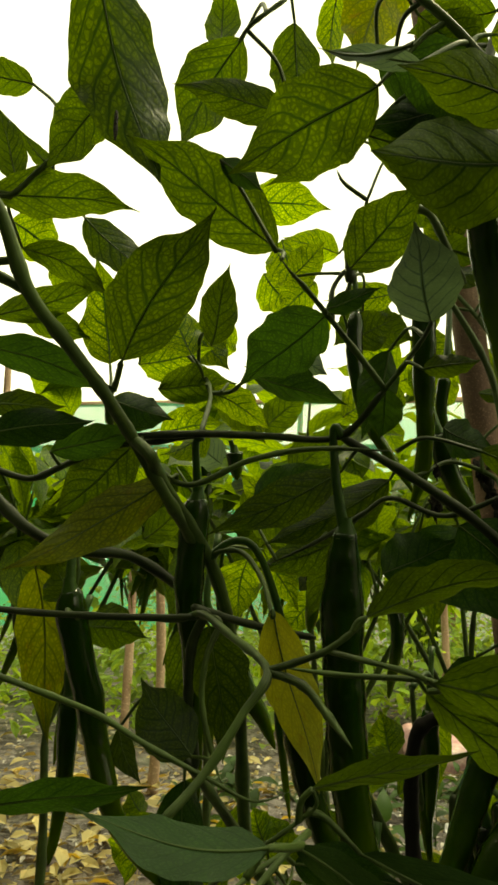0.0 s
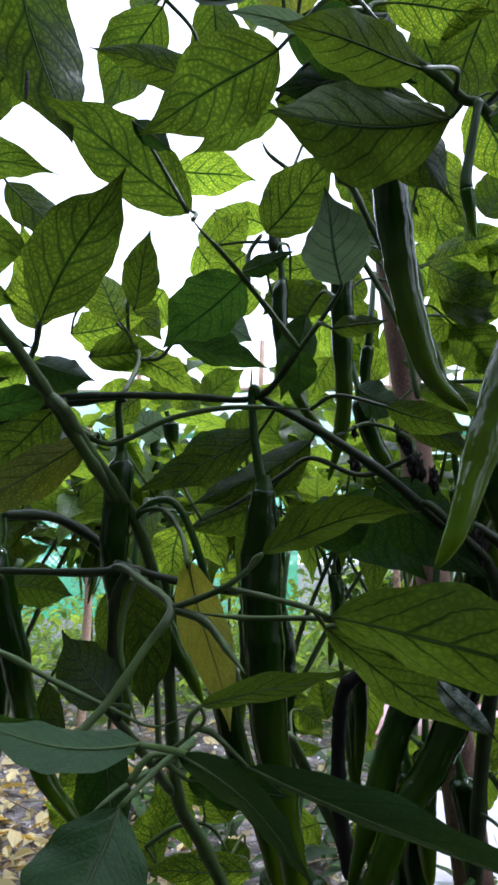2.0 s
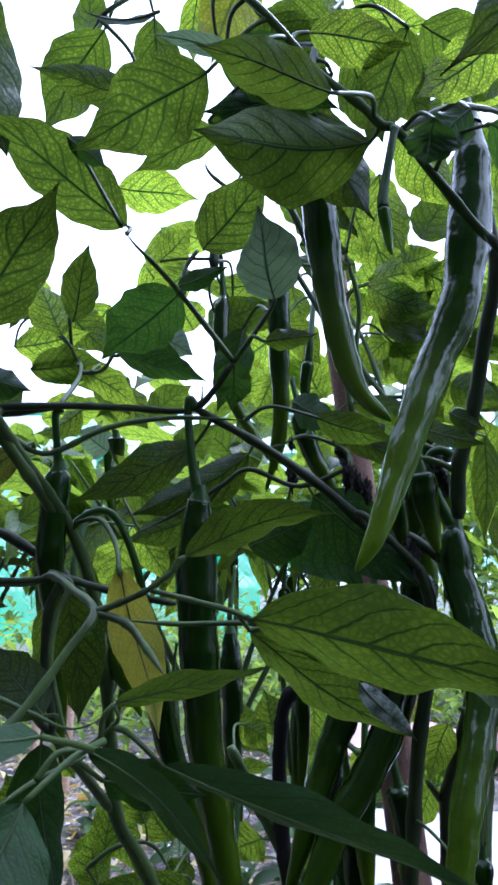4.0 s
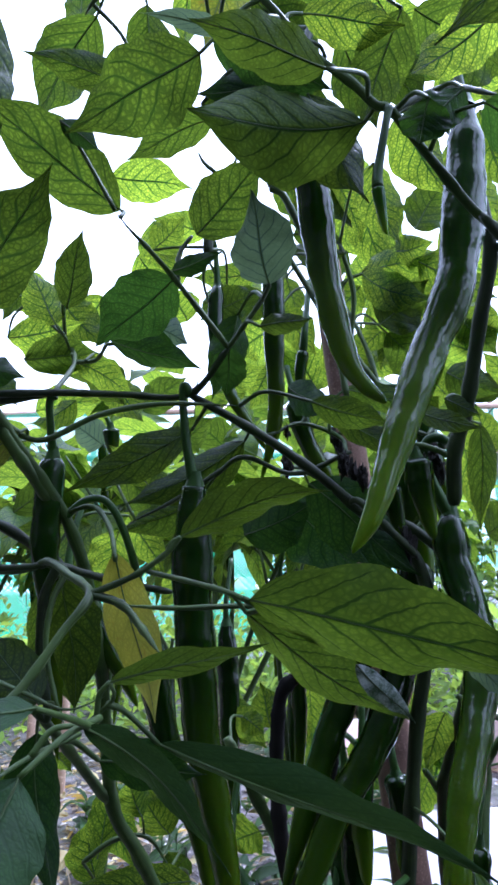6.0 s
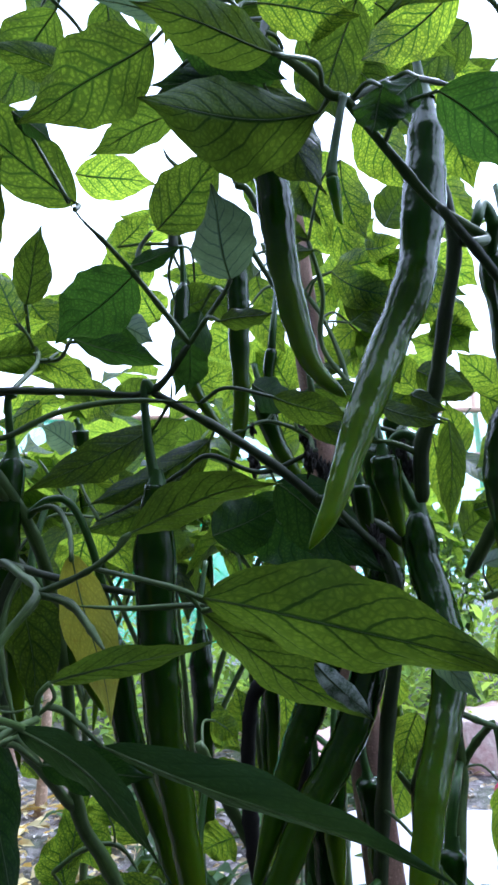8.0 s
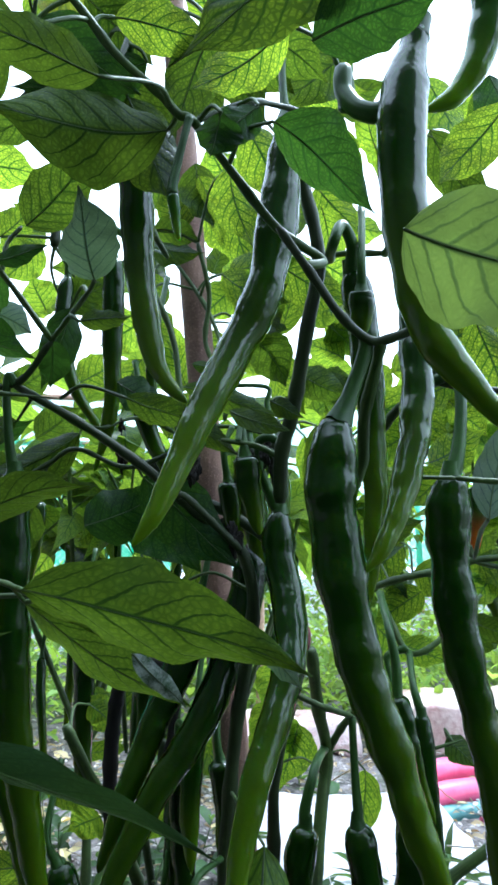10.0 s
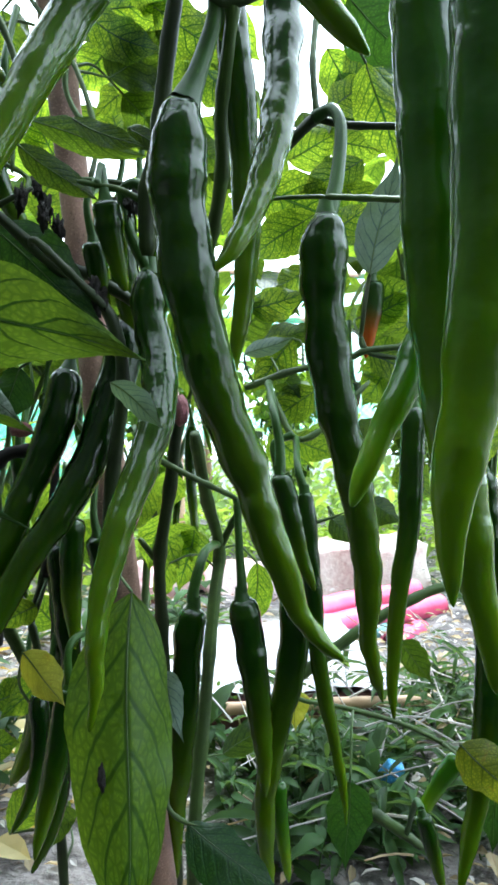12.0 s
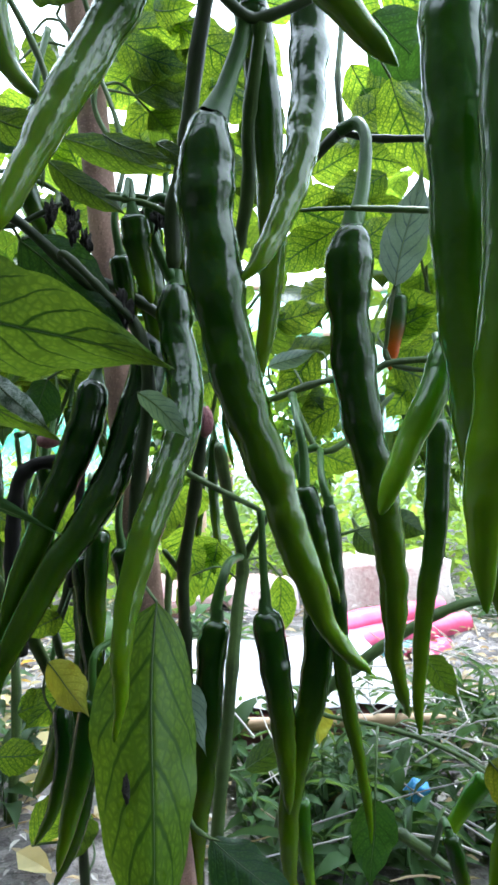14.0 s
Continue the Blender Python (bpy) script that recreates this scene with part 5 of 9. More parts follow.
chilli(plant_c, [(0.3339, 0.3591, 0.5102), (0.3346, 0.3576, 0.4898), (0.3330, 0.3536, 0.4679), (0.3300, 0.3497, 0.4489), (0.3244, 0.3443, 0.4298), (0.3165, 0.3395, 0.4097), (0.3094, 0.3362, 0.3969), (0.3025, 0.3348, 0.3893)], 0.0072, [(0.3333, 0.3925, 0.5450), (0.3321, 0.3737, 0.5392)], taper=1.4, bumps=0.07)
chilli(plant_c, [(0.3174, 0.3971, 0.5373), (0.3232, 0.4017, 0.5174), (0.3262, 0.4070, 0.4956), (0.3296, 0.4126, 0.4626), (0.3302, 0.4138, 0.4244), (0.3273, 0.4153, 0.3964), (0.3241, 0.4167, 0.3761), (0.3221, 0.4175, 0.3629)], 0.0080, [(0.3062, 0.3948, 0.5426), (0.3040, 0.3741, 0.5402), (0.3090, 0.3779, 0.5509), (0.3145, 0.3821, 0.5435)], stalk_r=0.0025)
chilli(plant_c, [(0.3642, 0.4036, 0.4359), (0.3633, 0.4053, 0.4206), (0.3631, 0.4081, 0.3983), (0.3662, 0.4115, 0.3732), (0.3704, 0.4146, 0.3475), (0.3774, 0.4171, 0.3214), (0.3828, 0.4201, 0.2947), (0.3866, 0.4264, 0.2670), (0.3890, 0.4341, 0.2380), (0.3936, 0.4388, 0.2211), (0.3991, 0.4434, 0.2043)], 0.0102, [(0.3660, 0.4217, 0.4895), (0.3718, 0.4135, 0.4895), (0.3739, 0.4083, 0.4783), (0.3703, 0.4048, 0.4542), (0.3660, 0.4031, 0.4391)], stalk_r=0.0028, bumps=0.075)
chilli(plant_c, [(0.3538, 0.2835, 0.3674), (0.3503, 0.2845, 0.3585), (0.3450, 0.2829, 0.3471), (0.3384, 0.2826, 0.3362), (0.3329, 0.2820, 0.3255), (0.3290, 0.2821, 0.3162)], 0.0044, material=CHILLI_FRESH, taper=1.7)
chilli(plant_c, [(0.3419, 0.2628, 0.4447), (0.3434, 0.2631, 0.4289), (0.3445, 0.2635, 0.4104), (0.3452, 0.2643, 0.3841), (0.3463, 0.2650, 0.3577), (0.3484, 0.2655, 0.3313), (0.3518, 0.2665, 0.3114), (0.3542, 0.2675, 0.2979), (0.3574, 0.2684, 0.2842), (0.3595, 0.2694, 0.2718)], 0.0082, [(0.3408, 0.2626, 0.4579)], taper=1.20, material=CHILLI_LIT)
chilli(plant_c, [(0.3430, 0.2328, 0.4220), (0.3426, 0.2335, 0.4050), (0.3415, 0.2344, 0.3838), (0.3400, 0.2354, 0.3626), (0.3375, 0.2367, 0.3414), (0.3341, 0.2380, 0.3234), (0.3333, 0.2396, 0.3106), (0.3341, 0.2408, 0.2994)], 0.0084, [(0.3432, 0.2322, 0.4369)], taper=1.00, material=CHILLI_LIT)
chilli(plant_c, [(0.3642, 0.5065, 0.3194), (0.3704, 0.5062, 0.2932), (0.3761, 0.5059, 0.2696), (0.3830, 0.5052, 0.2494)], 0.0070, [(0.3687, 0.5505, 0.3782), (0.3627, 0.5117, 0.3574), (0.3646, 0.5069, 0.3368)], stalk_r=0.0024)
chilli(plant_c, [(0.3801, 0.5099, 0.3077), (0.3808, 0.5107, 0.2822), (0.3831, 0.5113, 0.2516), (0.3850, 0.5121, 0.2176), (0.3896, 0.5123, 0.1835), (0.3958, 0.5123, 0.1494), (0.3998, 0.5124, 0.1221), (0.4006, 0.5128, 0.1058)], 0.0064, [(0.3834, 0.5387, 0.3409), (0.3775, 0.5150, 0.3230)], stalk_r=0.0021)
chilli(plant_c, [(0.3716, 0.5376, 0.2923), (0.3763, 0.5328, 0.2587), (0.3776, 0.5316, 0.2270), (0.3717, 0.5320, 0.1887), (0.3619, 0.5331, 0.1544), (0.3561, 0.5345, 0.1199), (0.3553, 0.5357, 0.0883), (0.3577, 0.5365, 0.0532)], 0.0106, [(0.3821, 0.5405, 0.3439), (0.3690, 0.5417, 0.3376), (0.3712, 0.5398, 0.3193)], stalk_r=0.0025)
chilli(plant_c, [(0.3670, 0.5497, 0.1184), (0.3688, 0.5503, 0.0892), (0.3727, 0.5508, 0.0525)], 0.0058, material=CHILLI_FRESH)
chilli(plant_c, [(0.3158, 0.5569, 0.2332), (0.3115, 0.5586, 0.2069), (0.3097, 0.5602, 0.1740), (0.3060, 0.5622, 0.1374), (0.3020, 0.5642, 0.1009), (0.3000, 0.5663, 0.0533)], 0.0098, [(0.3391, 0.6082, 0.2671), (0.3275, 0.5727, 0.2681), (0.3214, 0.5599, 0.2609), (0.3160, 0.5575, 0.2432)], stalk_r=0.0029)
chilli(plant_c, [(0.3423, 0.5237, 0.2441), (0.3463, 0.5238, 0.2173), (0.3506, 0.5242, 0.1828), (0.3530, 0.5248, 0.1519), (0.3539, 0.5257, 0.1210)], 0.0098, [(0.3416, 0.5279, 0.3045), (0.3418, 0.5259, 0.2719), (0.3424, 0.5234, 0.2517)], stalk_r=0.0024)
chilli(plant_c, [(0.4278, 0.4580, 0.3546), (0.4261, 0.4596, 0.3195), (0.4237, 0.4611, 0.2889), (0.4188, 0.4631, 0.2584), (0.4154, 0.4649, 0.2279), (0.4136, 0.4661, 0.2035), (0.4143, 0.4666, 0.1857)], 0.0068)
chilli(plant_c, [(0.4927, 0.5450, 0.1223), (0.4813, 0.5478, 0.1084), (0.4705, 0.5505, 0.0914), (0.4629, 0.5525, 0.0770)], 0.0069, [(0.4984, 0.5234, 0.1253), (0.4994, 0.5330, 0.1371), (0.4977, 0.5438, 0.1291)], material=CHILLI_FRESH)
chilli(plant_c, [(0.4587, 0.4429, 0.3190), (0.4613, 0.4434, 0.2892), (0.4656, 0.4436, 0.2594), (0.4657, 0.4449, 0.2207), (0.4643, 0.4458, 0.2029)], 0.0062, [(0.4566, 0.4426, 0.3399)])
chilli(plant_c, [(0.4337, 0.3991, 0.2541), (0.4338, 0.4001, 0.2261), (0.4310, 0.4016, 0.1981), (0.4261, 0.4036, 0.1676), (0.4181, 0.4065, 0.1296)], 0.0072)
chilli(plant_c, [(0.4457, 0.5037, 0.1110), (0.4512, 0.5033, 0.0906), (0.4575, 0.5030, 0.0632)], 0.0054, [(0.4564, 0.5540, 0.0710), (0.4498, 0.5234, 0.1074), (0.4480, 0.5134, 0.1126)])
chilli(plant_b, [(0.2883, 0.4548, 0.4237), (0.2874, 0.4537, 0.4012), (0.2910, 0.4436, 0.3772), (0.2895, 0.4295, 0.3517), (0.2818, 0.4185, 0.3285), (0.2719, 0.4091, 0.3049), (0.2640, 0.4014, 0.2784), (0.2606, 0.3966, 0.2572), (0.2604, 0.3942, 0.2403), (0.2577, 0.3933, 0.2238)], 0.0090, [(0.2867, 0.4518, 0.4601), (0.2851, 0.4419, 0.4603), (0.2803, 0.4428, 0.4623), (0.2757, 0.4458, 0.4585), (0.2774, 0.4490, 0.4445), (0.2839, 0.4533, 0.4307)], stalk_r=0.0025)
chilli(plant_b, [(0.2742, 0.4846, 0.4662), (0.2752, 0.4851, 0.4478), (0.2773, 0.4855, 0.4233), (0.2800, 0.4858, 0.3988), (0.2810, 0.4863, 0.3804)], 0.0092, [(0.2689, 0.4767, 0.4920), (0.2764, 0.4833, 0.4937), (0.2744, 0.4842, 0.4784)], stalk_r=0.0015)
chilli(plant_b, [(0.2867, 0.4917, 0.4855), (0.2908, 0.4916, 0.4634), (0.2948, 0.4917, 0.4382), (0.2966, 0.4922, 0.4130)], 0.0069, [(0.2618, 0.4941, 0.5059), (0.2857, 0.4912, 0.5044), (0.2856, 0.4916, 0.4949)], stalk_r=0.0014)
chilli(plant_b, [(0.2441, 0.5169, 0.2968), (0.2424, 0.5186, 0.2581), (0.2438, 0.5195, 0.2226)], 0.0074)
chilli(plant_b, [(0.2439, 0.4687, 0.2170), (0.2380, 0.4709, 0.1863), (0.2307, 0.4734, 0.1556), (0.2249, 0.4755, 0.1305)], 0.0067, [(0.2613, 0.4894, 0.2429), (0.2455, 0.4676, 0.2394)])
chilli(plant_b, [(0.2239, 0.5449, 0.1936), (0.2169, 0.5473, 0.1631), (0.2032, 0.5510, 0.1362)], 0.0075)
chilli(plant_b, [(0.2585, 0.4939, 0.2891), (0.2612, 0.4942, 0.2646), (0.2594, 0.4954, 0.2401)], 0.0067)
chilli(plant_c, [(0.4600, 0.5908, 0.4586), (0.4597, 0.5916, 0.4395), (0.4570, 0.5927, 0.4225), (0.4534, 0.5941, 0.4022)], 0.0077, [(0.4631, 0.5896, 0.4776)], material=CHILLI_RED)
chilli(plant_c, [(0.4432, 0.5967, 0.3845), (0.4439, 0.5970, 0.3718), (0.4412, 0.5982, 0.3549)], 0.0064, material=CHILLI_RED)
chilli(plant_b, [(0.2460, 0.4850, 0.3790), (0.2400, 0.4840, 0.3530), (0.2300, 0.4820, 0.3270), (0.2180, 0.4790, 0.3010), (0.2060, 0.4740, 0.2710), (0.1970, 0.4710, 0.2440)], 0.0095, material=CHILLI_MATURE)
chilli(plant_b, [(0.2770, 0.4900, 0.4060), (0.2730, 0.4860, 0.3800), (0.2650, 0.4830, 0.3560), (0.2570, 0.4780, 0.3320), (0.2440, 0.4720, 0.3080), (0.2250, 0.4680, 0.2820), (0.2120, 0.4630, 0.2570), (0.2010, 0.4600, 0.2350), (0.1940, 0.4570, 0.2130)], 0.0103, material=CHILLI_MATURE)
chilli(plant_b, [(0.2336, 0.5523, 0.2816), (0.2350, 0.5539, 0.2316), (0.2348, 0.5556, 0.1852), (0.2271, 0.5587, 0.1355), (0.2162, 0.5623, 0.0830)], 0.0089)
chilli(plant_b, [(0.2106, 0.5798, 0.1859), (0.2136, 0.5802, 0.1596), (0.1959, 0.5846, 0.1191)], 0.0079)
chilli(plant_c, [(0.3096, 0.2718, 0.5568), (0.3048, 0.2742, 0.5320), (0.3040, 0.2756, 0.5056), (0.3055, 0.2772, 0.4822), (0.3092, 0.2779, 0.4627), (0.3166, 0.2777, 0.4506), (0.3258, 0.2773, 0.4387), (0.3352, 0.2758, 0.4276)], 0.0075, [(0.2943, 0.3004, 0.5519), (0.2899, 0.2889, 0.5561), (0.2897, 0.2877, 0.5471), (0.2943, 0.2841, 0.5379), (0.3023, 0.2795, 0.5369)], taper=1.5, stalk_r=0.0031)
chilli(plant_c, [(0.3501, 0.2981, 0.6119), (0.3489, 0.3020, 0.5931), (0.3447, 0.3056, 0.5775), (0.3364, 0.3087, 0.5657), (0.3259, 0.3107, 0.5603)], 0.0070, material=CHILLI_FRESH)
chilli(plant_c, [(0.3181, 0.3811, 0.5198), (0.3184, 0.3856, 0.4978)], 0.0066)
chilli(plant_b, [(0.2249, 0.5013, 0.2048), (0.2255, 0.5022, 0.1773), (0.2198, 0.5043, 0.1498), (0.2090, 0.5073, 0.1286)], 0.0055, [(0.2254, 0.5108, 0.2202)], material=CHILLI_MATURE)
chilli(plant_b, [(0.2364, 0.5200, 0.1879), (0.2344, 0.5217, 0.1525), (0.2277, 0.5242, 0.1203), (0.2163, 0.5275, 0.0947)], 0.0068, [(0.2380, 0.5189, 0.2105)], material=CHILLI_MATURE)
chilli(plant_b, [(0.1774, 0.4689, 0.2486), (0.1843, 0.4697, 0.2316), (0.1896, 0.4711, 0.2120), (0.1913, 0.4741, 0.1812)], 0.0073)
chilli(plant_b, [(0.2354, 0.5280, 0.2824), (0.2381, 0.5327, 0.2350), (0.2400, 0.5371, 0.1910), (0.2309, 0.5434, 0.1446)], 0.0078, [(0.2408, 0.5081, 0.3014), (0.2344, 0.5260, 0.3028)], material=CHILLI_MATURE)

# leaves
leaf(plant_b, (0.1722, 0.3084, 0.5752), (0.1185, 0.3264, 0.5579), (-0.40, -0.40, 0.83), 0.0379, 0.06, 0.20, 0.21, petiole=[(0.1944, 0.3048, 0.5940), (0.1865, 0.3056, 0.5891)])
leaf(plant_a, (0.1529, 0.3851, 0.5263), (0.1139, 0.4002, 0.5003), (-0.58, -0.63, 0.51), 0.0376, 0.04, 0.24, 0.17, material=LEAF_SHADED, petiole=[(0.1559, 0.3784, 0.5279), (0.1551, 0.3815, 0.5285)])
leaf(plant_a, (0.1636, 0.3812, 0.5455), (0.1980, 0.3652, 0.5755), (0.68, 0.55, -0.48), 0.0318, 0.11, 0.06, -0.02)
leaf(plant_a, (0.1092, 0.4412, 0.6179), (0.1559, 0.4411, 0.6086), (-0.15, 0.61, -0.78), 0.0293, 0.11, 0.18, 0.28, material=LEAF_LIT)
leaf(plant_b, (0.1697, 0.4052, 0.6247), (0.1225, 0.4131, 0.6073), (-0.30, -0.85, 0.44), 0.0251, 0.04, 0.10, 0.03, petiole=[(0.1990, 0.4312, 0.6015), (0.1894, 0.4173, 0.6204)])
leaf(plant_a, (0.1348, 0.4369, 0.5693), (0.1527, 0.4334, 0.5869), (0.65, 0.51, -0.56), 0.0215, -0.03, 0.09, -0.15, material=LEAF_LIT, petiole=[(0.1649, 0.4334, 0.5681), (0.1473, 0.4356, 0.5698)])
leaf(plant_b, (0.1916, 0.4776, 0.5756), (0.1497, 0.4774, 0.5725), (-0.07, -0.07, 1.00), 0.0215, 0.08, 0.08, 0.21, material=LEAF_LIT, petiole=[(0.2235, 0.4476, 0.5686), (0.2129, 0.4626, 0.5778)])
leaf(plant_a, (0.1531, 0.3752, 0.5250), (0.1765, 0.3739, 0.5332), (0.33, 0.14, -0.93), 0.0110, 0.06, 0.08, -0.35, material=LEAF_SHADED, petiole=[(0.1539, 0.3730, 0.5211), (0.1530, 0.3741, 0.5234)])
leaf(plant_a, (0.0808, 0.4441, 0.5306), (0.0649, 0.4363, 0.5653), (0.77, 0.45, 0.45), 0.0278, 0.00, 0.09, 0.34, material=LEAF_LIT, petiole=[(0.0845, 0.4577, 0.5218), (0.0835, 0.4513, 0.5264)])
leaf(plant_a, (0.1143, 0.4278, 0.5144), (0.1633, 0.4227, 0.4952), (-0.24, 0.60, -0.76), 0.0213, 0.01, 0.24, 0.03, material=LEAF_SHADED)
leaf(plant_a, (0.0952, 0.4672, 0.5202), (0.0557, 0.4669, 0.5178), (-0.06, -0.19, 0.98), 0.0203, 0.00, 0.24, 0.13, material=LEAF_LIT, petiole=[(0.0960, 0.4487, 0.5108), (0.0981, 0.4580, 0.5181)])
leaf(plant_a, (0.0876, 0.4581, 0.5138), (0.1217, 0.4634, 0.4928), (-0.50, 0.56, -0.66), 0.0231, 0.10, 0.11, -0.10, material=LEAF_LIT, petiole=[(0.0870, 0.4538, 0.5169), (0.0868, 0.4559, 0.5163)])
leaf(plant_b, (0.1960, 0.3775, 0.5184), (0.1890, 0.3640, 0.5565), (0.91, -0.40, 0.03), 0.0351, -0.05, 0.08, -0.25, material=LEAF_PALE)
leaf(plant_b, (0.1912, 0.3718, 0.4967), (0.2143, 0.3716, 0.5000), (0.14, -0.03, -0.99), 0.0120, 0.02, 0.17, -0.35, petiole=[(0.1856, 0.3807, 0.5026), (0.1870, 0.3762, 0.5009)])
leaf(plant_a, (0.1777, 0.3857, 0.4928), (0.1750, 0.3970, 0.4735), (-0.98, 0.07, 0.17), 0.0184, 0.02, 0.11, 0.22, material=LEAF_SHADED)
leaf(plant_b, (0.2121, 0.3742, 0.4637), (0.2441, 0.3722, 0.4522), (-0.31, 0.27, -0.91), 0.0162, 0.02, 0.15, 0.14, petiole=[(0.1816, 0.3903, 0.4671), (0.1929, 0.3825, 0.4710)])
leaf(plant_b, (0.2569, 0.3809, 0.4607), (0.2852, 0.3832, 0.4524), (-0.27, -0.11, -0.96), 0.0115, 0.12, 0.05, 0.17)
leaf(plant_b, (0.2301, 0.3151, 0.5498), (0.1683, 0.2995, 0.5452), (-0.01, -0.26, 0.97), 0.0437, 0.10, 0.25, -0.34, petiole=[(0.2337, 0.3112, 0.5538), (0.2327, 0.3133, 0.5526)], material=LEAF_OLIVE)
leaf(plant_b, (0.2119, 0.2719, 0.5346), (0.1730, 0.2595, 0.5411), (0.28, -0.44, 0.85), 0.0196, 0.02, 0.17, -0.34, material=LEAF_OLIVE, petiole=[(0.2312, 0.3109, 0.5566), (0.2270, 0.2932, 0.5505)])
leaf(plant_b, (0.2123, 0.3341, 0.5783), (0.2339, 0.3348, 0.5300), (-0.91, -0.04, -0.41), 0.0312, -0.00, 0.24, -0.21, petiole=[(0.2097, 0.3227, 0.5835), (0.2104, 0.3284, 0.5838)])
leaf(plant_b, (0.2696, 0.2772, 0.5628), (0.2387, 0.2816, 0.5399), (-0.60, -0.22, 0.77), 0.0211, 0.11, 0.24, -0.11, material=LEAF_LIT, petiole=[(0.2943, 0.3004, 0.5519), (0.2854, 0.2883, 0.5642)])
leaf(plant_b, (0.2095, 0.3105, 0.5926), (0.2471, 0.3123, 0.5878), (-0.13, 0.61, -0.78), 0.0227, 0.05, 0.21, -0.27, material=LEAF_LIT, petiole=[(0.2022, 0.3069, 0.5853), (0.2045, 0.3086, 0.5904)])
leaf(plant_b, (0.2443, 0.3813, 0.6472), (0.2744, 0.3896, 0.6117), (-0.59, 0.74, -0.32), 0.0280, 0.09, 0.22, -0.32)
leaf(plant_b, (0.2628, 0.3046, 0.5537), (0.2448, 0.3029, 0.5363), (-0.70, 0.07, 0.71), 0.0184, -0.02, 0.12, 0.08, material=LEAF_SHADED, petiole=[(0.2553, 0.3158, 0.5617), (0.2604, 0.3103, 0.5609)])
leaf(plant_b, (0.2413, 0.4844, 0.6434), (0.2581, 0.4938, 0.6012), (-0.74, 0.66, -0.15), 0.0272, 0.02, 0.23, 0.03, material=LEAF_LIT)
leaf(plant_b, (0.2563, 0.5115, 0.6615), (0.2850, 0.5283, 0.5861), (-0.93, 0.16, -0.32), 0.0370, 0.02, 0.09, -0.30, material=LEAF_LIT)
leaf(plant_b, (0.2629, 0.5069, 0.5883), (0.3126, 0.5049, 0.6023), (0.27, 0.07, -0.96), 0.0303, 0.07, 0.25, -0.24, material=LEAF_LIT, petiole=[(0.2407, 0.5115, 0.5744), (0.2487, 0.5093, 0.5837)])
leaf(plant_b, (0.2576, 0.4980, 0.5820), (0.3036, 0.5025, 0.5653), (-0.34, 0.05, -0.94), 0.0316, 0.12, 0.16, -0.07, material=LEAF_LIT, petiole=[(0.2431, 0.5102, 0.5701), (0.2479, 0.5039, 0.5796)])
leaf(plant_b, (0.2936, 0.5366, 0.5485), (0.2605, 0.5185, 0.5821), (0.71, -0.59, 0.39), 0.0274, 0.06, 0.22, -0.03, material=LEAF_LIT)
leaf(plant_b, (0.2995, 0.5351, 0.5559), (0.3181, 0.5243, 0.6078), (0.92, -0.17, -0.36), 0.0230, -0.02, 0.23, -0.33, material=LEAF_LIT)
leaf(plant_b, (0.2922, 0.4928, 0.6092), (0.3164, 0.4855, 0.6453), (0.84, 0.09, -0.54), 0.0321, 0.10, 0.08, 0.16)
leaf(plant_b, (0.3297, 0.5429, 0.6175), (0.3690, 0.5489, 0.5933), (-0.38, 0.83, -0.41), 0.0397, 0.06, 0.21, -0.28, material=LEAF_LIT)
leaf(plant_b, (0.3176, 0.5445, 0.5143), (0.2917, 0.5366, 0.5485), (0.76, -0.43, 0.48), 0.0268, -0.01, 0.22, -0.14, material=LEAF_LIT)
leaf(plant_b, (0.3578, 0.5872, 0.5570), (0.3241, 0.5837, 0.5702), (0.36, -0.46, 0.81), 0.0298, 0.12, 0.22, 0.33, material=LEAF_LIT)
leaf(plant_b, (0.3096, 0.5124, 0.5198), (0.3467, 0.5164, 0.5051), (-0.38, 0.34, -0.86), 0.0286, 0.04, 0.20, -0.01)
leaf(plant_b, (0.2339, 0.5896, 0.5346), (0.2097, 0.5782, 0.5850), (0.86, -0.39, 0.33), 0.0347, 0.03, 0.08, -0.09, material=LEAF_LIT)
leaf(plant_b, (0.2230, 0.5494, 0.4826), (0.2450, 0.5419, 0.5196), (0.79, 0.50, -0.37), 0.0301, 0.11, 0.18, -0.00, material=LEAF_LIT)
leaf(plant_a, (0.1582, 0.4095, 0.4612), (0.0967, 0.4143, 0.4331), (-0.38, 0.25, 0.89), 0.0243, 0.02, 0.07, -0.16, petiole=[(0.1665, 0.4016, 0.4711), (0.1640, 0.4054, 0.4687)])
leaf(plant_a, (0.1823, 0.4405, 0.4622), (0.1186, 0.4362, 0.4289), (-0.46, 0.22, 0.86), 0.0299, 0.09, 0.22, -0.10, petiole=[(0.1853, 0.4294, 0.4666), (0.1851, 0.4350, 0.4665)])
leaf(plant_a, (0.1590, 0.4460, 0.4344), (0.1147, 0.4488, 0.4175), (-0.35, 0.11, 0.93), 0.0241, 0.09, 0.19, 0.11, petiole=[(0.1681, 0.4338, 0.4444), (0.1656, 0.4398, 0.4423)])
leaf(plant_a, (0.1159, 0.4770, 0.4293), (0.1355, 0.4847, 0.3950), (-0.87, 0.13, -0.47), 0.0240, 0.02, 0.19, -0.15, material=LEAF_LIT, petiole=[(0.0794, 0.4532, 0.4063), (0.0948, 0.4639, 0.4287)])
leaf(plant_a, (0.1547, 0.4679, 0.4274), (0.1400, 0.4753, 0.3918), (-0.92, -0.15, 0.35), 0.0214, 0.09, 0.19, -0.14, petiole=[(0.1482, 0.4359, 0.4327), (0.1529, 0.4512, 0.4376)])
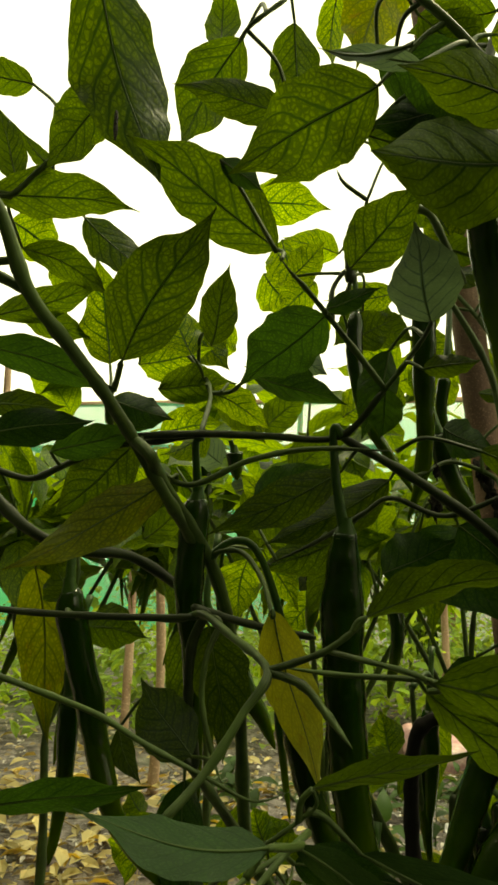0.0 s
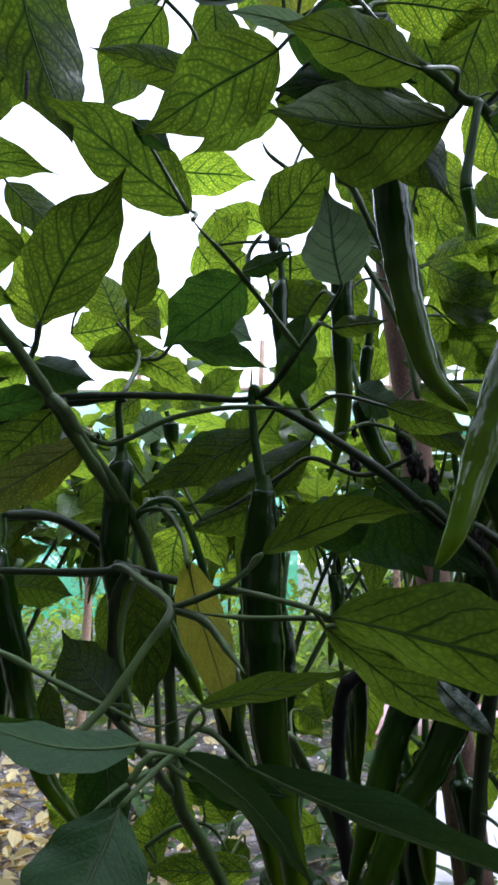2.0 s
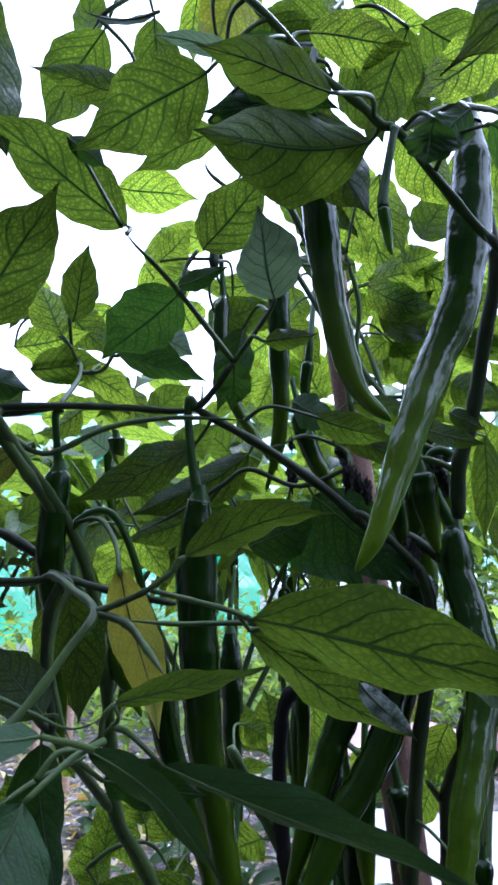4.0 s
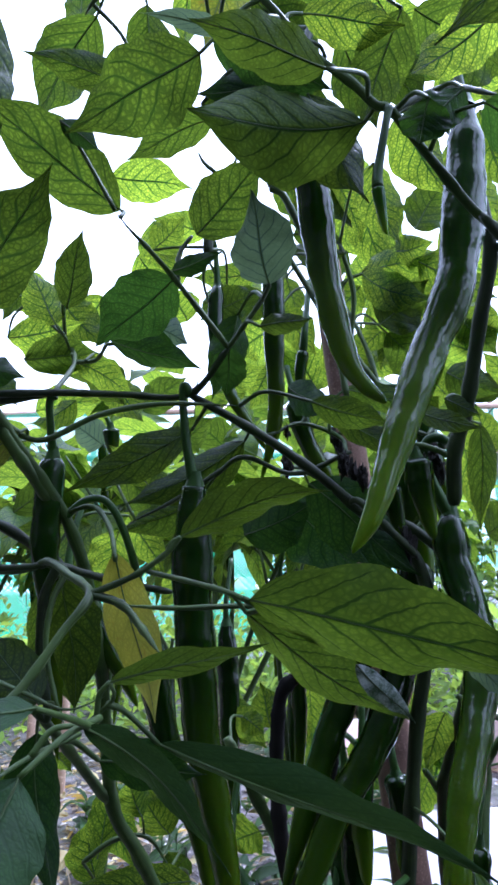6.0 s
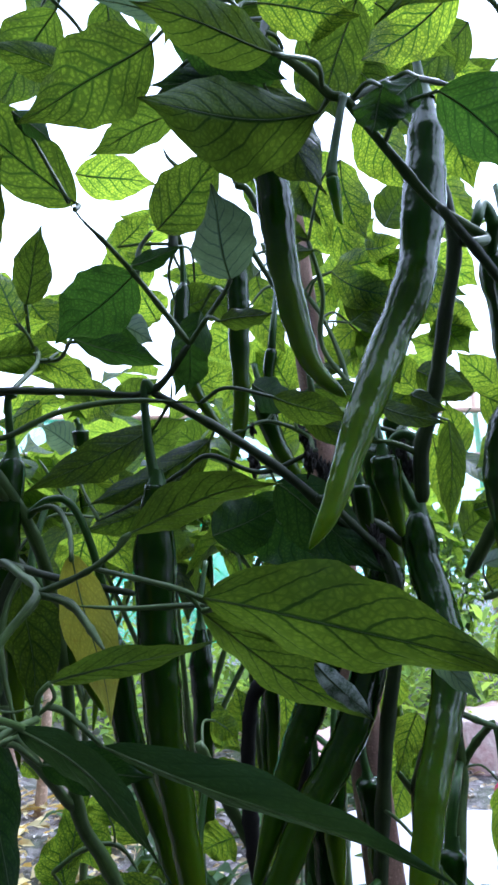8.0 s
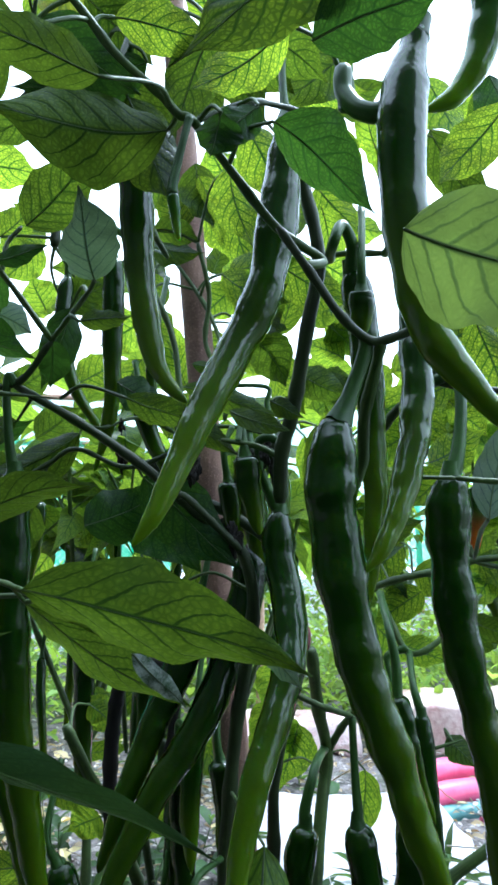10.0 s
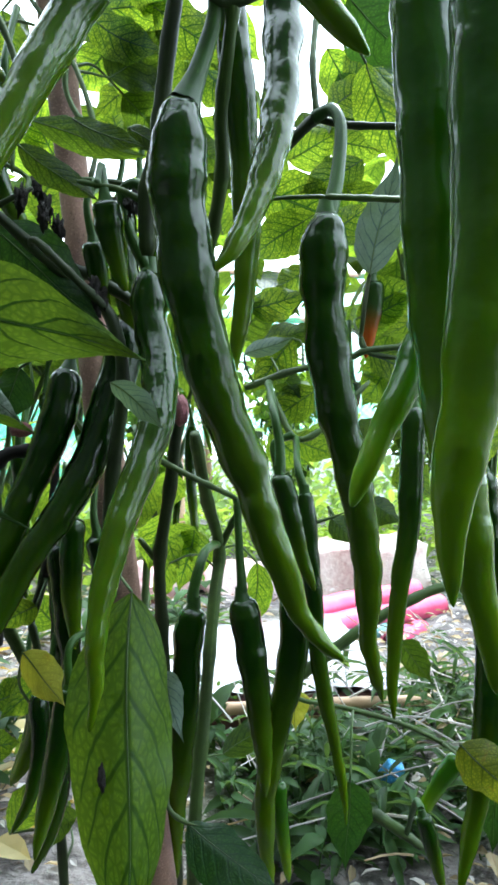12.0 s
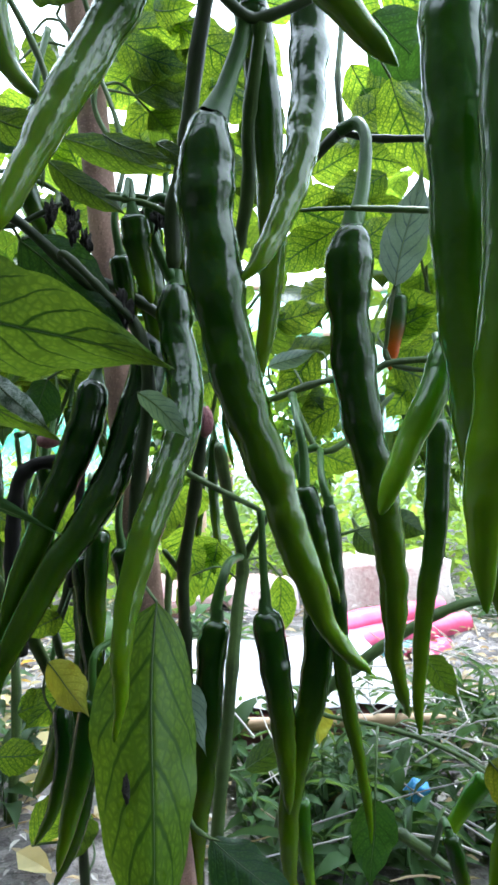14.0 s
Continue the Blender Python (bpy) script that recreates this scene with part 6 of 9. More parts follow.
leaf(plant_a, (0.1645, 0.3145, 0.4041), (0.2107, 0.2987, 0.4152), (0.38, 0.64, -0.67), 0.0189, 0.05, 0.24, 0.10, material=LEAF_OLIVE, petiole=[(0.1609, 0.3153, 0.4000), (0.1621, 0.3151, 0.4026)])
leaf(plant_a, (0.1320, 0.3704, 0.4028), (0.1492, 0.3658, 0.3407), (-0.96, -0.13, -0.26), 0.0214, 0.10, 0.05, 0.03, material=LEAF_YELLOW, petiole=[(0.1315, 0.3729, 0.4007), (0.1316, 0.3717, 0.4025)], label='yellowed leaf with a withered brown tip')
leaf(plant_a, (0.1499, 0.2868, 0.3652), (0.1913, 0.2961, 0.3734), (0.01, 0.64, -0.77), 0.0118, 0.01, 0.18, -0.03, material=LEAF_OLIVE, petiole=[(0.1464, 0.2885, 0.3572), (0.1471, 0.2874, 0.3620)])
leaf(plant_a, (0.1467, 0.2731, 0.3572), (0.1812, 0.2759, 0.3239), (-0.66, 0.38, -0.65), 0.0122, 0.09, 0.18, 0.21, material=LEAF_SMOOTH, petiole=[(0.1362, 0.2690, 0.3517), (0.1404, 0.2710, 0.3570)])
leaf(plant_a, (0.1612, 0.2958, 0.3483), (0.2504, 0.2950, 0.3130), (-0.29, 0.58, -0.76), 0.0175, 0.02, 0.25, 0.10, material=LEAF_SMOOTH, petiole=[(0.1491, 0.2880, 0.3597), (0.1531, 0.2919, 0.3570)])
leaf(plant_a, (0.1360, 0.2620, 0.3490), (0.1310, 0.2350, 0.3270), (-0.90, -0.24, 0.37), 0.0295, 0.08, 0.16, -0.10, material=LEAF_SMOOTH, petiole=[(0.1492, 0.2800, 0.3578), (0.1440, 0.2700, 0.3560)])
leaf(plant_a, (0.1014, 0.4024, 0.3942), (0.1071, 0.4097, 0.3372), (-0.98, 0.17, -0.08), 0.0323, 0.11, 0.15, 0.02, petiole=[(0.0987, 0.4020, 0.3956), (0.1000, 0.4022, 0.3956)])
leaf(plant_a, (0.0893, 0.4164, 0.3282), (0.0992, 0.4225, 0.2533), (-0.77, -0.62, -0.15), 0.0320, 0.10, 0.24, -0.02, material=LEAF_SHADED, petiole=[(0.0891, 0.4209, 0.3339), (0.0891, 0.4186, 0.3328)])
leaf(plant_a, (0.1332, 0.6110, 0.1890), (0.0627, 0.6073, 0.1998), (0.10, 0.54, 0.83), 0.0311, 0.08, 0.20, -0.23, material=LEAF_LIT, petiole=[(0.1268, 0.5743, 0.2163), (0.1355, 0.5930, 0.2074)])
leaf(plant_a, (0.1350, 0.6509, 0.2416), (0.1640, 0.6578, 0.2119), (-0.72, 0.01, -0.70), 0.0309, 0.06, 0.18, -0.06, material=LEAF_LIT)
leaf(plant_a, (0.0646, 0.6518, 0.2306), (0.0888, 0.6632, 0.1802), (-0.86, -0.21, -0.46), 0.0385, 0.09, 0.18, 0.15, material=LEAF_LIT)
leaf(plant_a, (0.1621, 0.6376, 0.3055), (0.1897, 0.6457, 0.2704), (-0.58, -0.56, -0.59), 0.0313, -0.01, 0.14, 0.11, material=LEAF_LIT)
leaf(plant_b, (0.3039, 0.6460, 0.2797), (0.3156, 0.6544, 0.2421), (-0.94, -0.12, -0.32), 0.0265, 0.07, 0.18, -0.32, material=LEAF_LIT)
leaf(plant_b, (0.2208, 0.6149, 0.3215), (0.2235, 0.6261, 0.2696), (-1.00, 0.02, -0.05), 0.0245, 0.00, 0.06, -0.26, material=LEAF_LIT)
leaf(plant_b, (0.2035, 0.5066, 0.4424), (0.2469, 0.4980, 0.3913), (-0.77, -0.06, -0.64), 0.0505, -0.00, 0.09, -0.33, material=LEAF_SHADED, petiole=[(0.2147, 0.4765, 0.4540), (0.2065, 0.4920, 0.4554)])
leaf(plant_b, (0.1801, 0.4808, 0.4172), (0.2222, 0.4878, 0.4361), (0.40, 0.05, -0.91), 0.0383, 0.03, 0.17, 0.06, material=LEAF_SHADED)
leaf(plant_a, (0.1221, 0.5031, 0.4507), (0.0989, 0.4976, 0.4745), (0.72, -0.24, 0.65), 0.0211, 0.11, 0.05, -0.07, material=LEAF_LIT)
leaf(plant_a, (0.0401, 0.5047, 0.4358), (0.0696, 0.5004, 0.4584), (0.62, 0.11, -0.78), 0.0209, 0.03, 0.07, 0.23)
leaf(plant_b, (0.3104, 0.4610, 0.4735), (0.3090, 0.4733, 0.4167), (-0.98, 0.18, 0.06), 0.0185, -0.02, 0.17, -0.28, petiole=[(0.2867, 0.4518, 0.4601), (0.2987, 0.4557, 0.4737)])
leaf(plant_a, (0.1349, 0.3534, 0.5418), (0.0821, 0.3195, 0.5727), (0.65, -0.52, 0.55), 0.0333, 0.05, 0.12, 0.06, petiole=[(0.1373, 0.3423, 0.5319), (0.1375, 0.3487, 0.5379)])
leaf(plant_a, (0.0701, 0.3631, 0.5009), (0.1158, 0.3236, 0.5438), (0.77, 0.57, -0.30), 0.0393, 0.11, 0.21, -0.06)
leaf(plant_a, (0.0696, 0.3113, 0.6461), (0.0937, 0.3273, 0.5568), (-0.92, -0.27, -0.30), 0.0431, 0.09, 0.18, -0.09)
leaf(plant_a, (0.0698, 0.3395, 0.6083), (0.0409, 0.3419, 0.5765), (-0.40, -0.86, 0.30), 0.0269, 0.06, 0.16, 0.32, petiole=[(0.0414, 0.3497, 0.5895), (0.0585, 0.3443, 0.6063)])
leaf(plant_a, (0.0129, 0.3494, 0.5716), (0.0746, 0.3637, 0.5678), (-0.22, 0.80, -0.56), 0.0268, 0.06, 0.12, 0.28, petiole=[(0.0223, 0.3507, 0.5717), (0.0165, 0.3498, 0.5729)])
leaf(plant_a, (0.0417, 0.3828, 0.5785), (0.0765, 0.3939, 0.5466), (-0.58, -0.34, -0.75), 0.0239, -0.01, 0.16, 0.08, petiole=[(0.0350, 0.3501, 0.5832), (0.0355, 0.3655, 0.5875)])
leaf(plant_a, (0.0457, 0.4161, 0.5176), (0.0395, 0.4048, 0.5698), (0.99, -0.05, 0.11), 0.0359, 0.06, 0.23, -0.09, material=LEAF_LIT, petiole=[(0.0578, 0.3827, 0.4871), (0.0524, 0.4006, 0.5025)])
leaf(plant_a, (0.1006, 0.3976, 0.5189), (0.1107, 0.3849, 0.5529), (0.96, 0.19, -0.21), 0.0200, 0.00, 0.11, 0.33, petiole=[(0.0941, 0.4134, 0.5323), (0.0966, 0.4063, 0.5258)])
leaf(plant_a, (0.1160, 0.3763, 0.6613), (0.0837, 0.3910, 0.6171), (-0.74, -0.59, 0.34), 0.0377, 0.11, 0.23, 0.07, petiole=[(0.1312, 0.3415, 0.6399), (0.1266, 0.3575, 0.6599)])
leaf(plant_a, (0.1401, 0.3780, 0.6689), (0.1416, 0.3875, 0.6224), (-0.96, -0.26, -0.08), 0.0284, 0.12, 0.15, -0.06, petiole=[(0.1386, 0.3414, 0.6452), (0.1392, 0.3587, 0.6674)])
leaf(plant_a, (0.1027, 0.3926, 0.6737), (0.1022, 0.3843, 0.7150), (1.00, -0.02, 0.01), 0.0205, 0.12, 0.15, -0.15)
leaf(plant_b, (0.1861, 0.3700, 0.6888), (0.1677, 0.3773, 0.6398), (-0.92, -0.25, 0.31), 0.0357, -0.01, 0.17, -0.04, material=LEAF_TURNING)
leaf(plant_b, (0.1609, 0.3857, 0.6959), (0.1576, 0.3933, 0.6559), (-0.97, -0.25, 0.03), 0.0167, 0.09, 0.22, -0.34, material=LEAF_LIT)
leaf(plant_a, (0.1389, 0.3594, 0.6070), (0.0914, 0.3462, 0.6149), (0.28, -0.55, 0.79), 0.0208, 0.01, 0.24, 0.20, petiole=[(0.1227, 0.3450, 0.6360), (0.1349, 0.3534, 0.6251)])
leaf(plant_b, (0.1835, 0.2910, 0.5676), (0.1544, 0.2864, 0.5709), (0.19, -0.81, 0.55), 0.0077, 0.01, 0.08, 0.34, material=LEAF_PALE, petiole=[(0.2009, 0.3065, 0.5867), (0.1958, 0.2993, 0.5803)])
leaf(plant_a, (0.0153, 0.3668, 0.5892), (0.0057, 0.3585, 0.6241), (0.95, 0.09, 0.29), 0.0172, 0.06, 0.14, 0.10, petiole=[(0.0266, 0.3505, 0.5754), (0.0217, 0.3593, 0.5825)])
leaf(plant_a, (0.0360, 0.3595, 0.5884), (0.0199, 0.3536, 0.6071), (0.75, 0.03, 0.66), 0.0084, 0.08, 0.07, 0.18, petiole=[(0.0378, 0.3499, 0.5859), (0.0377, 0.3550, 0.5875)])
leaf(plant_a, (0.0235, 0.3594, 0.6318), (-0.0143, 0.3524, 0.6413), (0.30, -0.68, 0.67), 0.0182, 0.05, 0.12, -0.14, petiole=[(0.0414, 0.3497, 0.5895), (0.0378, 0.3555, 0.6149)])
leaf(plant_a, (-0.0109, 0.4039, 0.5403), (0.0449, 0.4080, 0.5575), (0.22, 0.51, -0.83), 0.0196, 0.04, 0.12, 0.17)
leaf(plant_a, (-0.0019, 0.3957, 0.5872), (0.0228, 0.4029, 0.5682), (-0.63, 0.20, -0.75), 0.0310, -0.02, 0.10, -0.03, material=LEAF_LIT)
leaf(plant_a, (0.0081, 0.3905, 0.5687), (0.0496, 0.4005, 0.5465), (-0.49, 0.56, -0.67), 0.0207, 0.10, 0.16, -0.34, petiole=[(0.0223, 0.3507, 0.5717), (0.0108, 0.3695, 0.5777)])
leaf(plant_a, (-0.0045, 0.4134, 0.5485), (0.0340, 0.4217, 0.5333), (-0.41, 0.44, -0.80), 0.0210, 0.03, 0.17, 0.15)
leaf(plant_a, (0.0126, 0.3522, 0.5059), (0.0714, 0.3538, 0.4863), (-0.29, 0.49, -0.82), 0.0192, 0.06, 0.15, 0.29, material=LEAF_SHADED)
leaf(plant_a, (0.0249, 0.3413, 0.4663), (0.0667, 0.3458, 0.4721), (0.12, 0.16, -0.98), 0.0171, 0.03, 0.22, -0.21, material=LEAF_SHADED)
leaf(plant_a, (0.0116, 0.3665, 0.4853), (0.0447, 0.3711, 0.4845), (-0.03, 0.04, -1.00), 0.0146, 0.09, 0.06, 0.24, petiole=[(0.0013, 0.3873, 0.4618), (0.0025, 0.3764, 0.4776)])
leaf(plant_a, (0.0330, 0.3833, 0.4675), (0.0764, 0.3770, 0.4767), (0.25, 0.46, -0.85), 0.0173, 0.03, 0.11, 0.20, material=LEAF_SHADED, petiole=[(0.0345, 0.3917, 0.4622), (0.0326, 0.3877, 0.4658)])
leaf(plant_a, (0.0884, 0.3779, 0.4544), (0.0244, 0.3615, 0.4160), (-0.55, 0.26, 0.80), 0.0263, 0.11, 0.08, -0.02, material=LEAF_TURNING, petiole=[(0.0889, 0.3872, 0.4561), (0.0896, 0.3828, 0.4569)])
leaf(plant_a, (0.0667, 0.3969, 0.4735), (0.0289, 0.3984, 0.4405), (-0.63, -0.29, 0.72), 0.0319, 0.04, 0.12, -0.24, petiole=[(0.0679, 0.3897, 0.4748), (0.0680, 0.3933, 0.4756)])
leaf(plant_a, (0.0074, 0.4308, 0.4181), (0.0125, 0.4488, 0.3315), (-0.93, -0.34, -0.13), 0.0315, 0.09, 0.06, -0.19, material=LEAF_TURNING, petiole=[(0.0298, 0.4211, 0.4267), (0.0184, 0.4253, 0.4285)])
leaf(plant_a, (0.0340, 0.4167, 0.4040), (0.0264, 0.4126, 0.4194), (0.64, 0.61, 0.48), 0.0249, 0.09, 0.18, -0.33, petiole=[(0.0322, 0.4231, 0.4261), (0.0343, 0.4205, 0.4154)])
leaf(plant_a, (0.0428, 0.4100, 0.3919), (0.0711, 0.4148, 0.3873), (-0.18, 0.08, -0.98), 0.0248, 0.12, 0.25, 0.14, petiole=[(0.0476, 0.3783, 0.3992), (0.0414, 0.3935, 0.4001)])
leaf(plant_a, (0.0574, 0.4209, 0.3471), (0.0671, 0.4272, 0.3222), (-0.57, -0.71, -0.40), 0.0141, 0.10, 0.09, 0.10, petiole=[(0.0917, 0.4092, 0.3619), (0.0728, 0.4140, 0.3635)])
leaf(plant_a, (0.0978, 0.3909, 0.3444), (0.0782, 0.3821, 0.3751), (0.52, 0.67, 0.53), 0.0299, 0.08, 0.08, -0.15, petiole=[(0.1096, 0.3772, 0.3457), (0.1049, 0.3846, 0.3455)])
leaf(plant_a, (0.1430, 0.2500, 0.3650), (0.1050, 0.2470, 0.3710), (-0.08, 0.88, 0.46), 0.0150, 0.11, 0.08, 0.08, material=LEAF_SMOOTH, petiole=[(0.1480, 0.2760, 0.3565), (0.1465, 0.2620, 0.3610)])
leaf(plant_a, (0.0551, 0.3070, 0.3494), (0.1029, 0.3121, 0.3561), (0.05, 0.58, -0.81), 0.0156, 0.03, 0.08, 0.09, material=LEAF_SHADED, petiole=[(0.0388, 0.3232, 0.3858), (0.0419, 0.3146, 0.3720)])
leaf(plant_a, (0.1445, 0.2997, 0.3435), (0.1730, 0.3046, 0.3384), (-0.20, 0.14, -0.97), 0.0150, -0.02, 0.07, -0.08, material=LEAF_SHADED, petiole=[(0.1383, 0.2897, 0.3510), (0.1397, 0.2944, 0.3492)])
leaf(plant_a, (0.0602, 0.3825, 0.4896), (0.0870, 0.3878, 0.4815), (-0.23, -0.26, -0.94), 0.0216, -0.02, 0.17, 0.17, material=LEAF_SHADED)
leaf(plant_a, (0.0586, 0.4592, 0.5164), (0.1023, 0.4644, 0.5200), (-0.01, 0.61, -0.79), 0.0270, -0.01, 0.14, -0.13, petiole=[(0.0820, 0.4615, 0.5267), (0.0672, 0.4600, 0.5243)])
leaf(plant_a, (0.0911, 0.4733, 0.5195), (0.1116, 0.4811, 0.4944), (-0.79, 0.13, -0.60), 0.0292, 0.04, 0.24, -0.09, petiole=[(0.0827, 0.4604, 0.5253), (0.0857, 0.4664, 0.5258)])
leaf(plant_b, (0.1468, 0.4412, 0.5120), (0.1097, 0.4345, 0.5201), (0.27, -0.64, 0.72), 0.0191, 0.07, 0.08, 0.09, material=LEAF_SHADED, petiole=[(0.1128, 0.4283, 0.5122), (0.1340, 0.4355, 0.5156)])
leaf(plant_b, (0.1596, 0.4859, 0.6058), (0.1260, 0.4794, 0.6154), (0.32, -0.43, 0.85), 0.0238, 0.11, 0.16, 0.08, material=LEAF_LIT, petiole=[(0.1749, 0.4448, 0.6156), (0.1723, 0.4663, 0.6146)])
leaf(plant_b, (0.1459, 0.4874, 0.5890), (0.1220, 0.4882, 0.5687), (-0.55, -0.55, 0.63), 0.0279, 0.05, 0.10, 0.18, material=LEAF_LIT)
leaf(plant_b, (0.1647, 0.4582, 0.5419), (0.1922, 0.4595, 0.5542), (0.38, 0.32, -0.87), 0.0245, -0.01, 0.10, -0.09, petiole=[(0.1647, 0.4334, 0.5633), (0.1611, 0.4456, 0.5549)])
leaf(plant_a, (0.1003, 0.5060, 0.4651), (0.1435, 0.5198, 0.4256), (-0.70, 0.22, -0.68), 0.0384, -0.00, 0.19, 0.11)
leaf(plant_a, (0.1031, 0.5144, 0.4251), (0.0958, 0.5214, 0.3850), (-0.86, -0.51, 0.07), 0.0333, 0.07, 0.07, -0.26, material=LEAF_LIT)
leaf(plant_a, (0.1132, 0.4581, 0.4561), (0.1548, 0.4601, 0.4741), (0.38, 0.24, -0.89), 0.0239, 0.01, 0.23, -0.01, material=LEAF_SHADED, petiole=[(0.1271, 0.4377, 0.4226), (0.1156, 0.4477, 0.4424)])
leaf(plant_a, (0.1415, 0.5752, 0.4043), (0.1183, 0.5781, 0.3740), (-0.79, -0.18, 0.59), 0.0272, 0.09, 0.06, 0.16, material=LEAF_LIT)
leaf(plant_a, (0.0436, 0.5365, 0.2743), (0.0262, 0.5427, 0.2314), (-0.81, -0.53, 0.25), 0.0450, -0.01, 0.24, 0.13, material=LEAF_LIT)
leaf(plant_b, (0.1811, 0.4038, 0.5161), (0.1679, 0.4101, 0.4760), (-0.92, -0.29, 0.26), 0.0238, -0.01, 0.24, 0.12, material=LEAF_SHADED, petiole=[(0.1932, 0.3786, 0.5129), (0.1882, 0.3907, 0.5211)])
leaf(plant_a, (0.1853, 0.3283, 0.3844), (0.2800, 0.3144, 0.3579), (-0.15, 0.55, -0.82), 0.0425, 0.05, 0.20, 0.22, material=LEAF_OLIVE, petiole=[(0.1832, 0.3311, 0.3846), (0.1838, 0.3297, 0.3850)])
leaf(plant_a, (0.1840, 0.3398, 0.3799), (0.2422, 0.3666, 0.3402), (-0.63, 0.57, -0.54), 0.0242, -0.01, 0.17, -0.10, material=LEAF_OLIVE, petiole=[(0.1792, 0.3278, 0.3868), (0.1802, 0.3332, 0.3860)])
leaf(plant_c, (0.2828, 0.2248, 0.5473), (0.2338, 0.2416, 0.5131), (-0.58, -0.01, 0.82), 0.0329, 0.01, 0.12, 0.08)
leaf(plant_c, (0.2694, 0.2377, 0.5197), (0.3014, 0.2280, 0.5297), (0.39, 0.78, -0.48), 0.0242, 0.02, 0.13, -0.25, material=LEAF_SHADED)
leaf(plant_c, (0.2671, 0.2990, 0.5435), (0.3053, 0.3088, 0.5153), (-0.48, 0.79, -0.38), 0.0319, 0.07, 0.21, -0.05, material=LEAF_SHADED, petiole=[(0.2525, 0.3178, 0.5379), (0.2575, 0.3079, 0.5453)])
leaf(plant_c, (0.2491, 0.2995, 0.5463), (0.2454, 0.3034, 0.5317), (-0.91, 0.27, 0.30), 0.0212, 0.05, 0.17, 0.05, material=LEAF_SHADED, petiole=[(0.2415, 0.3123, 0.5527), (0.2458, 0.3054, 0.5533)])
leaf(plant_c, (0.2464, 0.3131, 0.5960), (0.2298, 0.3249, 0.5530), (-0.93, 0.03, 0.37), 0.0250, 0.03, 0.07, -0.33, petiole=[(0.2176, 0.3270, 0.6120), (0.2335, 0.3190, 0.6122)])
leaf(plant_c, (0.2498, 0.3470, 0.6251), (0.2288, 0.3410, 0.6547), (0.63, -0.71, 0.31), 0.0213, -0.02, 0.23, -0.01, material=LEAF_LIT, petiole=[(0.2200, 0.3259, 0.6171), (0.2374, 0.3372, 0.6220)])
leaf(plant_c, (0.2959, 0.4196, 0.6533), (0.3345, 0.4163, 0.6567), (0.12, 0.79, -0.60), 0.0267, -0.03, 0.14, 0.27, material=LEAF_LIT)
leaf(plant_c, (0.3479, 0.4416, 0.6344), (0.3335, 0.4336, 0.6707), (0.89, -0.37, 0.27), 0.0205, 0.03, 0.14, -0.28, material=LEAF_LIT)
leaf(plant_c, (0.3611, 0.4375, 0.6477), (0.3553, 0.4477, 0.6081), (-0.99, -0.09, 0.12), 0.0324, -0.01, 0.12, -0.08, material=LEAF_LIT)
leaf(plant_c, (0.3146, 0.4512, 0.6045), (0.3221, 0.4581, 0.5748), (-0.77, 0.64, -0.04), 0.0219, -0.01, 0.10, -0.16, material=LEAF_LIT)
leaf(plant_c, (0.2962, 0.5066, 0.5939), (0.3464, 0.5098, 0.5682), (-0.46, 0.15, -0.88), 0.0364, 0.01, 0.10, -0.01, material=LEAF_LIT)
leaf(plant_c, (0.2598, 0.4491, 0.6272), (0.2745, 0.4596, 0.5811), (-0.92, -0.19, -0.34), 0.0341, 0.11, 0.12, 0.31, material=LEAF_LIT, petiole=[(0.2414, 0.4752, 0.5912), (0.2489, 0.4609, 0.6204)])
leaf(plant_c, (0.3075, 0.4844, 0.4724), (0.3173, 0.4977, 0.4164), (-0.91, 0.40, -0.07), 0.0207, 0.07, 0.14, 0.31, material=LEAF_LIT, petiole=[(0.2801, 0.4570, 0.4665), (0.2930, 0.4697, 0.4787)])
leaf(plant_c, (0.2787, 0.4135, 0.4744), (0.2957, 0.4144, 0.4664), (-0.42, -0.07, -0.90), 0.0121, 0.07, 0.11, 0.12, petiole=[(0.2916, 0.4202, 0.4752), (0.2836, 0.4168, 0.4773)])
leaf(plant_c, (0.3656, 0.5717, 0.5219), (0.3229, 0.5714, 0.5340), (0.27, -0.11, 0.96), 0.0262, -0.01, 0.09, -0.33)
leaf(plant_c, (0.2860, 0.2250, 0.4620), (0.3260, 0.2130, 0.4410), (-0.32, 0.29, -0.90), 0.0338, 0.00, 0.07, -0.07, material=LEAF_CLOSE, label='pale green veined leaf close by')
leaf(plant_b, (0.2688, 0.3874, 0.3602), (0.2893, 0.3891, 0.3414), (-0.60, 0.51, -0.61), 0.0130, 0.02, 0.11, -0.02, material=LEAF_PALE)
leaf(plant_b, (0.2348, 0.4407, 0.4887), (0.2896, 0.4304, 0.4705), (-0.27, 0.22, -0.94), 0.0178, 0.08, 0.19, -0.24, petiole=[(0.2260, 0.4407, 0.4652), (0.2275, 0.4412, 0.4809)])
leaf(plant_b, (0.2282, 0.4423, 0.4783), (0.2661, 0.4358, 0.4494), (-0.60, 0.04, -0.80), 0.0174, 0.07, 0.24, 0.10, petiole=[(0.2114, 0.4392, 0.4706), (0.2180, 0.4411, 0.4781)])
leaf(plant_b, (0.2755, 0.4200, 0.2720), (0.2662, 0.3770, 0.1270), (-0.98, -0.15, 0.15), 0.0570, -0.04, 0.25, -0.35, material=LEAF_GLOSSY, petiole=[(0.2639, 0.4822, 0.2766), (0.2663, 0.4500, 0.2800)], label='broad glossy leaf with a brown scar')
